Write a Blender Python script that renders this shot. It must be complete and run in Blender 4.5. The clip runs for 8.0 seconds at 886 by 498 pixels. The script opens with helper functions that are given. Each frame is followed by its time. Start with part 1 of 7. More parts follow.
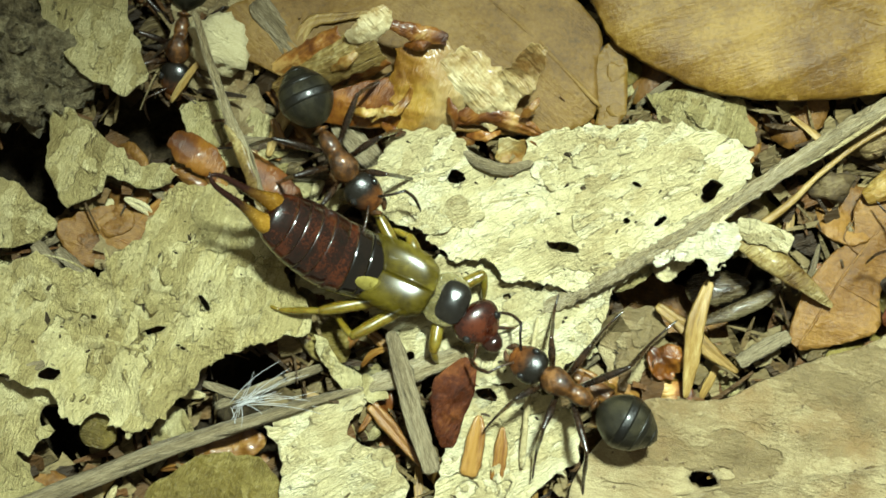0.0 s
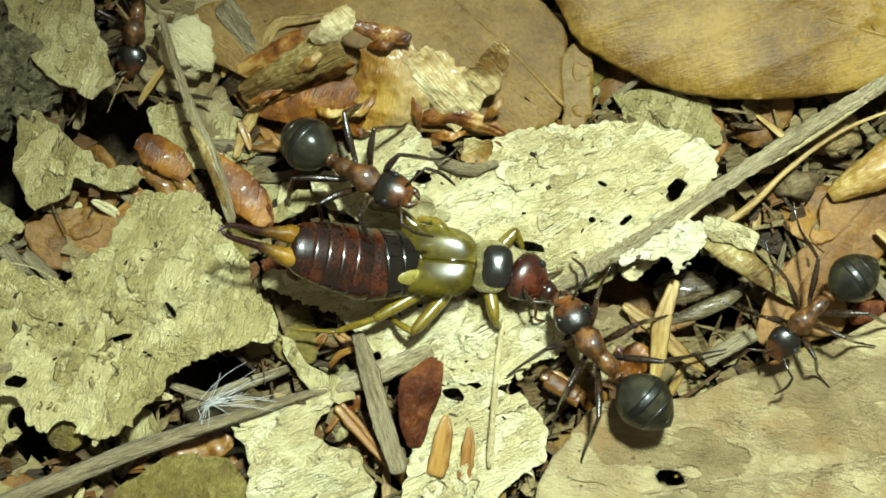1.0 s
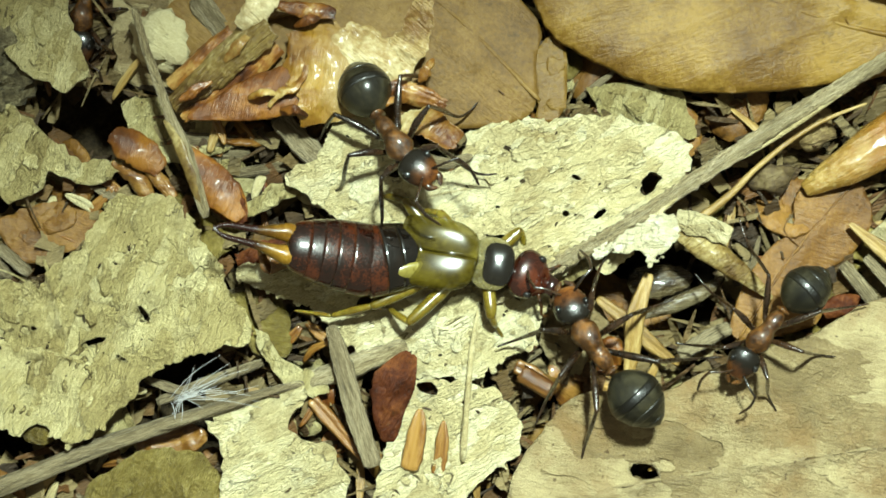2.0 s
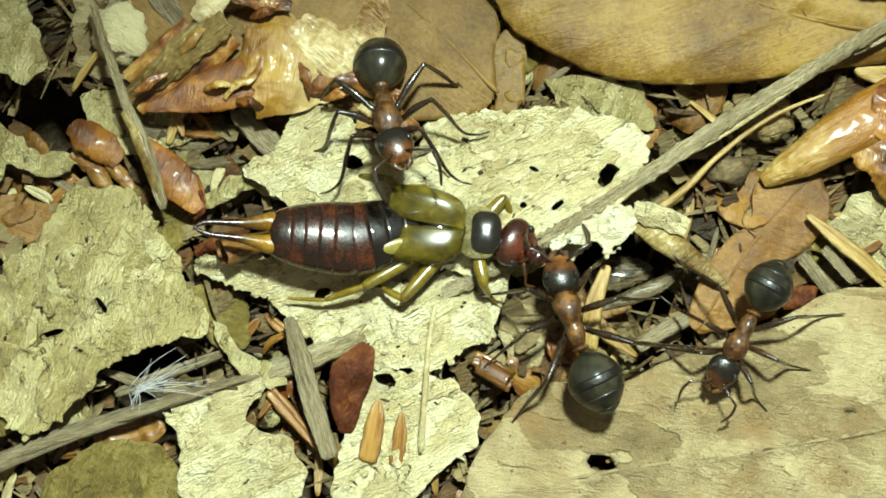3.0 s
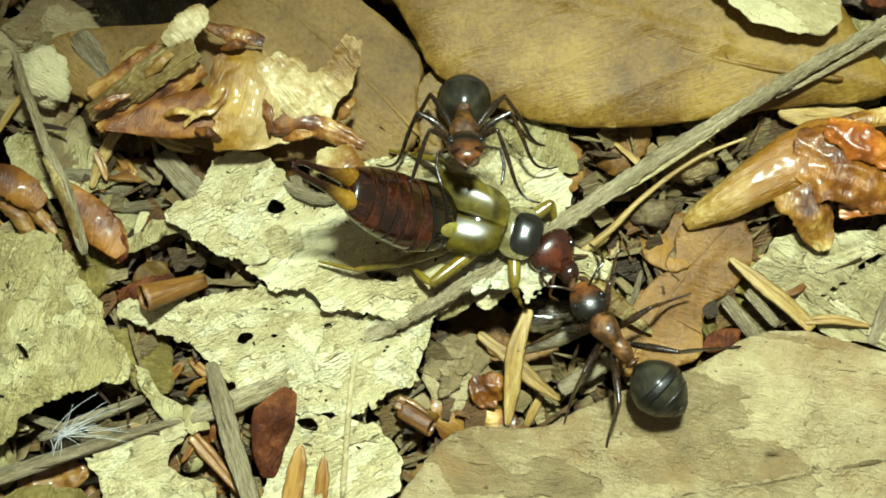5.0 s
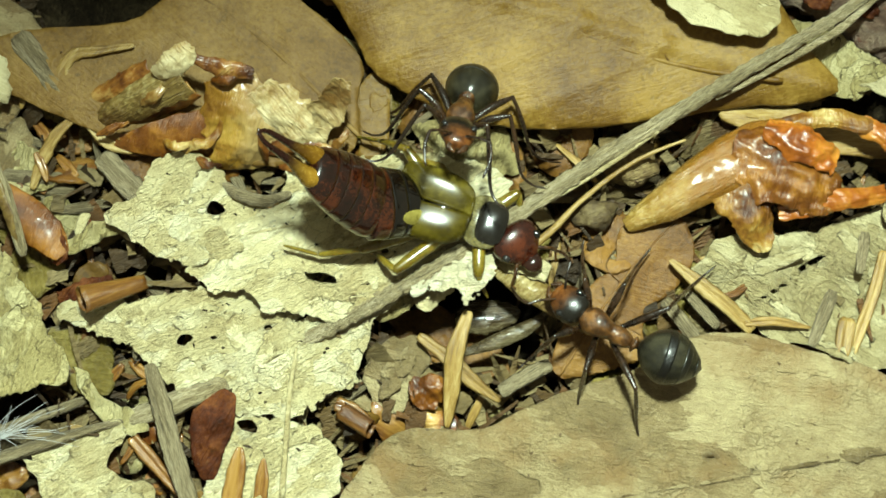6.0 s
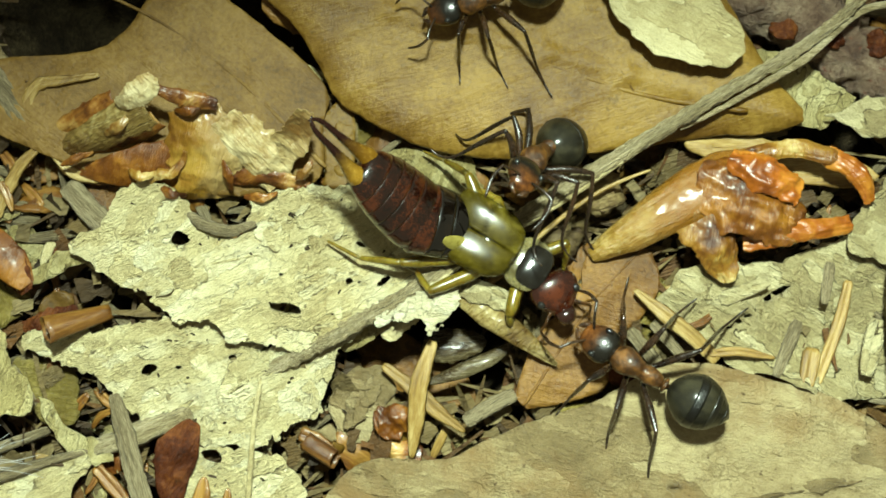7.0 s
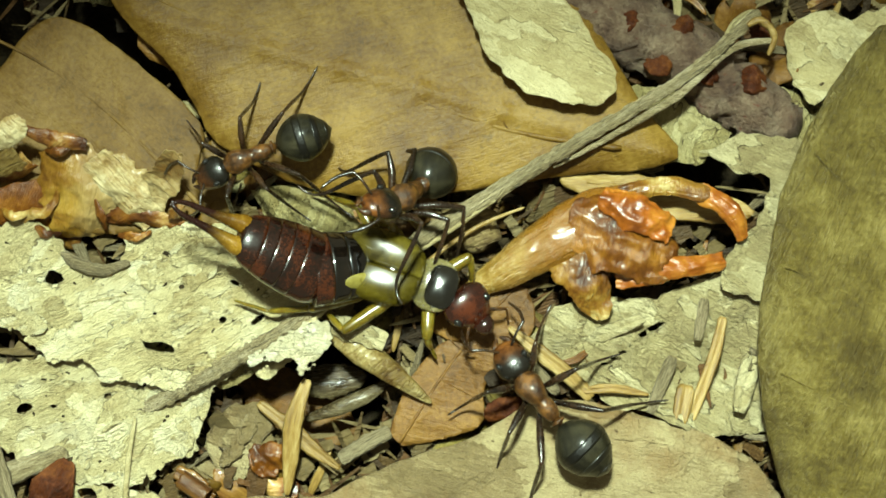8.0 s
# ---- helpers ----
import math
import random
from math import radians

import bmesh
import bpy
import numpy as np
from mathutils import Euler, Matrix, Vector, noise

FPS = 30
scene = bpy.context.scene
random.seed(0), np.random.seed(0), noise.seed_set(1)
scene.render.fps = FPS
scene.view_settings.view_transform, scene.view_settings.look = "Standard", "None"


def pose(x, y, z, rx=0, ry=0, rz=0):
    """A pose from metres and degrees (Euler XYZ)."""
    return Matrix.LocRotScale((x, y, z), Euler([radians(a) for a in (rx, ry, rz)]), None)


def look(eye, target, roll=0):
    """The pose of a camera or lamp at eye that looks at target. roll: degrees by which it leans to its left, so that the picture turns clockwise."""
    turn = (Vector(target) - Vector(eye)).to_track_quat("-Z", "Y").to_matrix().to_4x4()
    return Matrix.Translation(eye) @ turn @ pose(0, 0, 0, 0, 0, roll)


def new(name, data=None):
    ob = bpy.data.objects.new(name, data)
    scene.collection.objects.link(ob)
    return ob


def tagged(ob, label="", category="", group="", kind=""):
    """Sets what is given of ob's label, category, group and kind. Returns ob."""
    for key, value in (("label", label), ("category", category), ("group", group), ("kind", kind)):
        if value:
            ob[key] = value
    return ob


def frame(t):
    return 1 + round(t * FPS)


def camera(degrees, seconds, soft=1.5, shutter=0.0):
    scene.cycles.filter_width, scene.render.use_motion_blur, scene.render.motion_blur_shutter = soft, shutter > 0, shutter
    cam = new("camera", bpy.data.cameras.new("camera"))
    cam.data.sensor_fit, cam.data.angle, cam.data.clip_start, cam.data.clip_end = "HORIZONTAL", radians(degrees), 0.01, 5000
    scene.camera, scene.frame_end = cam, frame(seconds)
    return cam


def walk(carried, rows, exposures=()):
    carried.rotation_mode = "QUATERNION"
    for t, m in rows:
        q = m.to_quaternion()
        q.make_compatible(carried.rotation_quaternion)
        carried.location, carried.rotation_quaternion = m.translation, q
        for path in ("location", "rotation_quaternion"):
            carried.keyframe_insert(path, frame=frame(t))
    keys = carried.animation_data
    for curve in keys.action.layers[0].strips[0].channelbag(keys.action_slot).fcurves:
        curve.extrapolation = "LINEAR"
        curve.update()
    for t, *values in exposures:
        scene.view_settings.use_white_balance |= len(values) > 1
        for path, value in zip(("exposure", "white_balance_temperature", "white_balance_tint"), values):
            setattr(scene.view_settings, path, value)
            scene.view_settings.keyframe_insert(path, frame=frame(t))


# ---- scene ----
cam = camera(36.0, 8.0, soft=1.7)
MM = 0.001  # the plan below is in millimetres


def mm(x, y, z, rx=0, ry=0, rz=0):
    return pose(x * MM, y * MM, z * MM, rx, ry, rz)


# seconds, eye in mm, turn in degrees
PATH = [
    (0.0, 0.58, -4.56, 58.76, 4.207, 0.036, -0.182),
    (0.5, 1.41, -5.16, 58.72, 4.557, -0.024, -0.349),
    (1.0, 2.11, -5.33, 58.81, 4.948, 0.138, -0.513),
    (1.5, 2.61, -5.52, 58.76, 5.014, 0.051, -0.538),
    (3.0, 4.99, -6.25, 58.74, 5.201, 0.092, -0.576),
    (3.5, 6.35, -6.64, 58.74, 5.768, 0.348, -0.684),
    (4.0, 7.19, -5.94, 58.78, 5.650, 0.184, -0.703),
    (5.5, 9.49, -4.10, 58.88, 5.054, 0.124, -0.722),
    (6.0, 10.89, -4.36, 58.82, 5.212, 0.040, -0.704),
    (6.5, 11.55, -3.65, 58.85, 4.807, 0.106, -0.751),
    (7.0, 12.49, -2.98, 58.92, 5.106, 0.094, -0.674),
    (7.5, 14.41, -1.83, 59.08, 5.227, 0.007, -0.731),
    (8.0, 17.83, -0.58, 59.14, 4.277, -0.005, -0.889),
]
walk(cam, [(t, mm(x, y, z, rx, ry, rz)) for t, x, y, z, rx, ry, rz in PATH], [(0.0, 0.0, 6350, 10), (4.0, 0.0, 6450, 10), (5.5, -0.08, 6500, 7), (8.0, -0.16, 6750, 4)])

# ---- light: night, one torch held above the camera, plus an added even fill ----
world = bpy.data.worlds.new("night_fill")
scene.world = world
world.use_nodes = True
# even fill from all round without a source, added to lift the dark gaps
world.node_tree.nodes["Background"].inputs["Color"].default_value = (0.62, 0.6, 0.42, 1)
world.node_tree.nodes["Background"].inputs["Strength"].default_value = 0.4
torch = bpy.data.lights.new("torch", "SPOT")
torch.energy, torch.color = 1.19, (0.825, 1.0, 0.86)
torch.spot_size, torch.spot_blend, torch.shadow_soft_size = radians(44), 1.0, 0.004
new("torch", torch).matrix_world = look((0.0145, 0.026, 0.086), (0.0185, -0.0125, 0.0)) @ Matrix.Diagonal((2.4, 1, 1, 1))
scene.view_settings.exposure = 0.0


# ---- materials ----
def mat(name, stops, scale=1.0, rough=0.6, bump=0.3, fine=8.0, crack=0.0, crack_scale=1.5, streak=None, coat=0.0, spots=0.0, spot_color=(0.02, 0.015, 0.008), tint=0.12, gloss=0.5, depth=0.00008, fibre=0.0, lean=20, stain=0.0, fade=None, coat_rough=0.12, blend=0.4, soft_depth=0.0, solid=1.0, coat_ior=1.5):
    """Colour from two scales of noise over a ramp, cracks and specks, with relief; scales are per millimetre."""
    m = bpy.data.materials.new(name)
    m.use_nodes = True
    n, link = m.node_tree.nodes, m.node_tree.links
    b = n["Principled BSDF"]
    tc, mp = n.new("ShaderNodeTexCoord"), n.new("ShaderNodeMapping")
    mp.inputs["Scale"].default_value = [1000 * s for s in (streak or (1, 1, 1))]
    link.new(tc.outputs["Object"], mp.inputs["Vector"])
    info = n.new("ShaderNodeObjectInfo")
    shift = n.new("ShaderNodeVectorMath")
    shift.operation = "ADD"
    wide = n.new("ShaderNodeMath")
    wide.operation, wide.inputs[1].default_value = "MULTIPLY", 37.0
    link.new(info.outputs["Random"], wide.inputs[0])
    link.new(mp.outputs["Vector"], shift.inputs[0])
    link.new(wide.outputs[0], shift.inputs[1])

    def noisy(s, detail, rough_):
        t = n.new("ShaderNodeTexNoise")
        t.inputs["Scale"].default_value, t.inputs["Detail"].default_value, t.inputs["Roughness"].default_value = s, detail, rough_
        link.new(shift.outputs[0], t.inputs["Vector"])
        return t.outputs["Fac"]

    def math_(op, a, b_=None, clamp=False):
        q = n.new("ShaderNodeMath")
        q.operation, q.use_clamp = op, clamp
        for i, v in enumerate((a, b_)):
            if v is None:
                continue
            if isinstance(v, (int, float)):
                q.inputs[i].default_value = v
            else:
                link.new(v, q.inputs[i])
        return q.outputs[0]

    big, small = noisy(0.35 * scale, 4, 0.6), noisy(fine, 6, 0.7)
    mixed = math_("ADD", math_("MULTIPLY", big, 1 - blend), math_("MULTIPLY", small, blend))
    ramp = n.new("ShaderNodeValToRGB")
    link.new(mixed, ramp.inputs["Fac"])
    e = ramp.color_ramp.elements
    e[0].position, e[1].position = 0.38, 0.62
    for i, c in enumerate(stops):
        if 0 < i < len(stops) - 1:
            el = e.new(0.38 + 0.24 * i / (len(stops) - 1))
        else:
            el = e[0] if i == 0 else e[len(e) - 1]
        el.color = (*c, 1)
    color = ramp.outputs["Color"]

    def mix(fac, a, c):
        q = n.new("ShaderNodeMix")
        q.data_type = "RGBA"
        link.new(fac, q.inputs["Factor"])
        link.new(a, q.inputs["A"])
        q.inputs["B"].default_value = (*c, 1)
        return q.outputs["Result"]

    relief = math_("ADD", small, math_("MULTIPLY", noisy(fine * 0.3, 3, 0.5), 0.75))
    if crack:
        v = n.new("ShaderNodeTexVoronoi")
        v.feature = "DISTANCE_TO_EDGE"
        v.inputs["Scale"].default_value = crack_scale
        warp = n.new("ShaderNodeVectorMath")
        warp.operation = "ADD"
        link.new(shift.outputs[0], warp.inputs[0])
        wn = n.new("ShaderNodeTexNoise")
        wn.inputs["Scale"].default_value, wn.inputs["Detail"].default_value = 1.6, 5.0
        link.new(shift.outputs[0], wn.inputs["Vector"])
        link.new(wn.outputs["Color"], warp.inputs[1])
        link.new(warp.outputs[0], v.inputs["Vector"])
        line = math_("SUBTRACT", 1.0, math_("MULTIPLY", v.outputs["Distance"], 15.0, True), True)
        gate = math_("MULTIPLY", line, math_("MULTIPLY", math_("SUBTRACT", noisy(0.9, 3, 0.6), 0.54), 7.0, True), True)
        net = n.new("ShaderNodeTexVoronoi")
        net.feature = "DISTANCE_TO_EDGE"
        net.inputs["Scale"].default_value = crack_scale * 2.4
        link.new(warp.outputs[0], net.inputs["Vector"])
        hill = math_("POWER", math_("MULTIPLY", net.outputs["Distance"], 4.0, True), 0.5)
        cellv = n.new("ShaderNodeTexVoronoi")
        cellv.inputs["Scale"].default_value = crack_scale * 0.9
        link.new(warp.outputs[0], cellv.inputs["Vector"])
        plate = n.new("ShaderNodeSeparateColor")
        link.new(cellv.outputs["Color"], plate.inputs["Color"])
        relief = math_("ADD", relief, math_("ADD", math_("MULTIPLY", hill, 0.14), math_("MULTIPLY", plate.outputs["Red"], 0.45)))
        color = mix(math_("MULTIPLY", math_("MULTIPLY", math_("SUBTRACT", plate.outputs["Green"], 0.6, True), 0.8), crack, True), color, [0.55 * x for x in stops[0]])
        dark = [0.3 * x for x in stops[0]]
        color = mix(math_("MULTIPLY", gate, crack, True), color, dark)
        relief = math_("SUBTRACT", relief, math_("MULTIPLY", gate, 1.6))
    if fibre:
        fm = n.new("ShaderNodeMapping")
        fm.vector_type = "TEXTURE"
        fm.inputs["Rotation"].default_value, fm.inputs["Scale"].default_value = (0, 0, radians(lean)), (1.3, 0.17, 1.0)
        link.new(shift.outputs[0], fm.inputs["Vector"])
        ft = n.new("ShaderNodeTexNoise")
        ft.inputs["Scale"].default_value, ft.inputs["Detail"].default_value, ft.inputs["Distortion"].default_value = 1.0, 6.0, 1.6
        link.new(fm.outputs["Vector"], ft.inputs["Vector"])
        fine_ = math_("MULTIPLY", math_("SUBTRACT", 0.5, ft.outputs["Fac"]), 5.0, True)
        color = mix(math_("MULTIPLY", fine_, fibre, True), color, [0.7 * x for x in stops[0]])
        relief = math_("ADD", relief, math_("MULTIPLY", ft.outputs["Fac"], 0.3 + 8.0 * fibre))
    if stain:
        blot = math_("MULTIPLY", math_("SUBTRACT", noisy(0.55, 5, 0.65), 0.52), 6.0, True)
        color = mix(math_("MULTIPLY", blot, stain, True), color, [0.8 * x for x in stops[0]])
    if spots:
        fac = math_("MULTIPLY", math_("SUBTRACT", noisy(2.6, 2, 0.5), 0.66), 14.0, True)
        color = mix(math_("MULTIPLY", fac, spots, True), color, spot_color)
    if fade:
        axis, start, end, shade = fade
        sep = n.new("ShaderNodeSeparateXYZ")
        link.new(tc.outputs["Object"], sep.inputs[0])
        along = math_("ADD", math_("MULTIPLY", sep.outputs[axis], 1000.0), math_("MULTIPLY", math_("SUBTRACT", noisy(1.2, 3, 0.6), 0.5), 0.9 * abs(end - start)))
        color = mix(math_("MULTIPLY", math_("SUBTRACT", along, start), 1.0 / (end - start), True), color, shade)
    hsv = n.new("ShaderNodeHueSaturation")
    link.new(color, hsv.inputs["Color"])
    link.new(math_("ADD", 1.0 - tint, math_("MULTIPLY", info.outputs["Random"], 2 * tint)), hsv.inputs["Value"])
    link.new(hsv.outputs["Color"], b.inputs["Base Color"])
    bp = n.new("ShaderNodeBump")
    bp.inputs["Strength"].default_value, bp.inputs["Distance"].default_value = bump, depth
    link.new(relief, bp.inputs["Height"])
    link.new(bp.outputs["Normal"], b.inputs["Normal"])
    link.new(math_("ADD", rough - 0.12, math_("MULTIPLY", small, 0.24), True), b.inputs["Roughness"])
    b.inputs["Coat Weight"].default_value = coat
    b.inputs["Coat Roughness"].default_value, b.inputs["Coat IOR"].default_value = coat_rough, coat_ior
    b.inputs["Specular IOR Level"].default_value = gloss
    b.inputs["Alpha"].default_value = solid
    if soft_depth:
        b.inputs["Subsurface Weight"].default_value, b.inputs["Subsurface Scale"].default_value = 0.5, soft_depth * MM
        b.inputs["Subsurface Radius"].default_value = (1.0, 0.6, 0.2)
    return m


def paper(name, stops, rough=0.45, lean=20, net=2.3, layer=0.32, spots=0.6, depth=0.00014, coat=0.1, coat_rough=0.25, tint=0.05, dark_tone=(0.05, 0.032, 0.014), crack=0.7, fibre=0.6, peel=1.0, stain=None, stained=0.5):
    """Dry leaf skin: thin layers peeled in steps, a net of fine veins, fibres along lean, cracks and specks; scales are per millimetre."""
    m = bpy.data.materials.new(name)
    m.use_nodes = True
    n, link = m.node_tree.nodes, m.node_tree.links
    b = n["Principled BSDF"]

    def math_(op, a, b_=None, clamp=False):
        q = n.new("ShaderNodeMath")
        q.operation, q.use_clamp = op, clamp
        for i, v in enumerate((a, b_)):
            if isinstance(v, (int, float)):
                q.inputs[i].default_value = v
            elif v is not None:
                link.new(v, q.inputs[i])
        return q.outputs[0]

    def vec(op, a, b_):
        q = n.new("ShaderNodeVectorMath")
        q.operation = op
        for i, v in enumerate((a, b_)):
            if isinstance(v, tuple):
                q.inputs[i].default_value = v
            else:
                link.new(v, q.inputs[i])
        return q.outputs[0]

    def noisy(at, s, detail, rough_=0.6, color=False):
        t = n.new("ShaderNodeTexNoise")
        t.inputs["Scale"].default_value, t.inputs["Detail"].default_value, t.inputs["Roughness"].default_value = s, detail, rough_
        link.new(at, t.inputs["Vector"])
        return t.outputs["Color" if color else "Fac"]

    def edge(at, s):
        t = n.new("ShaderNodeTexVoronoi")
        t.feature = "DISTANCE_TO_EDGE"
        t.inputs["Scale"].default_value = s
        link.new(at, t.inputs["Vector"])
        return t.outputs["Distance"]

    def mix(fac, a, c):
        q = n.new("ShaderNodeMix")
        q.data_type = "RGBA"
        link.new(fac, q.inputs["Factor"])
        link.new(a, q.inputs["A"])
        q.inputs["B"].default_value = (*c, 1)
        return q.outputs["Result"]

    tc, info = n.new("ShaderNodeTexCoord"), n.new("ShaderNodeObjectInfo")
    at = vec("ADD", vec("MULTIPLY", tc.outputs["Object"], (1000, 1000, 1000)), math_("MULTIPLY", info.outputs["Random"], 37.0))
    bent = vec("ADD", at, vec("MULTIPLY", noisy(at, 1.3, 4, 0.6, True), (0.5, 0.5, 0.5)))
    turned = n.new("ShaderNodeMapping")
    turned.vector_type = "TEXTURE"
    turned.inputs["Rotation"].default_value, turned.inputs["Scale"].default_value = (0, 0, radians(lean)), (0.9, 0.085, 1.0)
    link.new(bent, turned.inputs["Vector"])
    strands = noisy(turned.outputs["Vector"], 1.0, 5, 0.65)
    # layers of skin peeled in steps, each with its own tone
    long = n.new("ShaderNodeMapping")
    long.vector_type = "TEXTURE"
    long.inputs["Rotation"].default_value, long.inputs["Scale"].default_value = (0, 0, radians(lean)), (2.2, 0.8, 1.0)
    link.new(bent, long.inputs["Vector"])
    raw = math_("MULTIPLY", noisy(long.outputs["Vector"], layer, 4, 0.5), 9.0)
    base = math_("FLOOR", raw)
    part = math_("SUBTRACT", raw, base)
    white = n.new("ShaderNodeTexWhiteNoise")
    white.noise_dimensions = "1D"
    link.new(base, white.inputs["W"])
    tone = white.outputs["Value"]
    ledge = math_("ADD", base, math_("MULTIPLY", part, 9.0, True))
    # veins: a fine net, stronger on some patches than on others
    patch = math_("MULTIPLY", math_("SUBTRACT", noisy(at, 0.28, 3, 0.5), 0.4), 3.0, True)
    patch = math_("ADD", math_("MULTIPLY", patch, 0.75), 0.08)
    cell = math_("MULTIPLY", edge(bent, net), 5.0, True)
    coarse = math_("MULTIPLY", edge(bent, net * 0.33), 5.0, True)
    grain = noisy(at, 13.0, 4, 0.65)
    height = math_("ADD", math_("MULTIPLY", ledge, 0.3 * peel), math_("MULTIPLY", strands, 2.6 * fibre))
    height = math_("SUBTRACT", height, math_("MULTIPLY", math_("MULTIPLY", cell, patch), 0.7))
    height = math_("SUBTRACT", height, math_("MULTIPLY", coarse, 0.25))
    height = math_("ADD", height, math_("MULTIPLY", grain, 0.9))
    tint_at = math_("ADD", math_("ADD", math_("MULTIPLY", tone, 0.16), math_("MULTIPLY", math_("ADD", noisy(at, 0.16, 4, 0.6), noisy(at, 0.6, 4, 0.65)), 0.36)), math_("MULTIPLY", math_("ADD", strands, grain), 0.28))
    veins = math_("MULTIPLY", math_("SUBTRACT", 1.0, math_("MULTIPLY", cell, 2.0, True)), patch)
    tint_at = math_("SUBTRACT", tint_at, math_("MULTIPLY", veins, 0.07))
    ramp = n.new("ShaderNodeValToRGB")
    link.new(tint_at, ramp.inputs["Fac"])
    e = ramp.color_ramp.elements
    e[0].position, e[1].position = 0.46, 0.86
    e[0].color, e[1].color = (*stops[0], 1), (*stops[2], 1)
    e.new(0.66).color = (*stops[1], 1)
    color = ramp.outputs["Color"]
    if stain:
        blot = math_("MULTIPLY", math_("SUBTRACT", noisy(bent, 0.33, 5, 0.62), 0.5), 5.0, True)
        color = mix(math_("MULTIPLY", blot, stained, True), color, stain)
    # cracks along some ledges and specks, mixed towards one dark colour
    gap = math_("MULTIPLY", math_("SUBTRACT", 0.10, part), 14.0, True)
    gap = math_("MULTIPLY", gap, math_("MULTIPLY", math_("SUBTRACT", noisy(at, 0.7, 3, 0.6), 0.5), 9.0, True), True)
    color = mix(math_("MULTIPLY", gap, crack, True), color, dark_tone)
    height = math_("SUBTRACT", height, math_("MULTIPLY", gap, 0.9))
    # thin dry cracks between plates of skin, here and there
    split = math_("SUBTRACT", 1.0, math_("MULTIPLY", edge(bent, net * 0.4), 26.0, True), True)
    split = math_("MULTIPLY", split, math_("MULTIPLY", math_("SUBTRACT", noisy(at, 0.45, 3, 0.6), 0.47), 8.0, True), True)
    color = mix(math_("MULTIPLY", split, 0.42 * crack, True), color, dark_tone)
    height = math_("SUBTRACT", height, math_("MULTIPLY", split, 0.5 * crack))
    speck = math_("MULTIPLY", math_("SUBTRACT", noisy(at, 3.1, 2, 0.5), 0.69), 16.0, True)
    color = mix(math_("MULTIPLY", speck, spots, True), color, dark_tone)
    hsv = n.new("ShaderNodeHueSaturation")
    link.new(color, hsv.inputs["Color"])
    link.new(math_("ADD", 1.0 - tint, math_("MULTIPLY", info.outputs["Random"], 2 * tint)), hsv.inputs["Value"])
    link.new(hsv.outputs["Color"], b.inputs["Base Color"])
    bp = n.new("ShaderNodeBump")
    bp.inputs["Strength"].default_value, bp.inputs["Distance"].default_value = 1.0, depth
    link.new(height, bp.inputs["Height"])
    link.new(bp.outputs["Normal"], b.inputs["Normal"])
    link.new(math_("ADD", rough - 0.12, math_("MULTIPLY", grain, 0.24), True), b.inputs["Roughness"])
    b.inputs["Coat Weight"].default_value, b.inputs["Coat Roughness"].default_value = coat, coat_rough
    return m


PALE = paper("pale_dead_leaf", [(0.36, 0.265, 0.11), (0.74, 0.64, 0.345), (0.93, 0.865, 0.585)], 0.4, 28, coat=0.0, net=3.0, depth=0.00017, crack=0.7, fibre=1.0, stain=(0.42, 0.305, 0.12), stained=0.45, dark_tone=(0.07, 0.043, 0.016))
OLIVE = paper("olive_tan_leaf", [(0.21, 0.155, 0.051), (0.50, 0.413, 0.178), (0.78, 0.69, 0.37)], 0.4, 70, net=2.6, coat=0.0, depth=0.0002, crack=0.85, fibre=0.95, stain=(0.28, 0.195, 0.062), stained=0.45, dark_tone=(0.06, 0.037, 0.014))
GREYLEAF = paper("grey_brown_leaf", [(0.09, 0.06, 0.024), (0.215, 0.158, 0.074), (0.42, 0.342, 0.182)], 0.38, -12, net=2.4, layer=0.22, depth=0.00013, crack=0.2, spots=0.8, dark_tone=(0.06, 0.029, 0.011), fibre=0.35, peel=0.4, coat=0.0, stain=(0.21, 0.122, 0.045), stained=0.7)
BROWN = mat("brown_smooth_leaf", [(0.078, 0.04, 0.008), (0.132, 0.073, 0.016), (0.195, 0.118, 0.033)], 0.8, 0.48, 0.6, 5.0, spots=0.3, fibre=0.05, lean=-40, stain=0.15, gloss=0.25)
OCHRE = mat("ochre_smooth_leaf", [(0.075, 0.035, 0.004), (0.13, 0.069, 0.009), (0.205, 0.122, 0.022)], 0.8, 0.43, 0.6, 5.0, spots=0.3, fibre=0.05, lean=15, stain=0.15, gloss=0.35)
RUST = mat("rust_brown_leaf", [(0.075, 0.031, 0.005), (0.15, 0.068, 0.011), (0.24, 0.125, 0.027)], 0.9, 0.42, 0.8, 5.0, spots=0.4, fibre=0.06, lean=-15, stain=0.4, gloss=0.4)
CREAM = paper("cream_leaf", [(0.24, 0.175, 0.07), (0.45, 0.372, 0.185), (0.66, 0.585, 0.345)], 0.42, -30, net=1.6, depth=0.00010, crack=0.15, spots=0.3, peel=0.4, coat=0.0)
SOIL = mat("dark_humus", [(0.015, 0.010, 0.005), (0.04, 0.027, 0.013), (0.09, 0.065, 0.032)], 1.5, 0.9, 1.0, 5.0, gloss=0.2, depth=0.0003)
CRUMB = mat("litter_crumb", [(0.05, 0.028, 0.008), (0.135, 0.085, 0.028), (0.28, 0.205, 0.082)], 2.0, 0.7, 0.8, 4.0, tint=0.5, fibre=0.2)


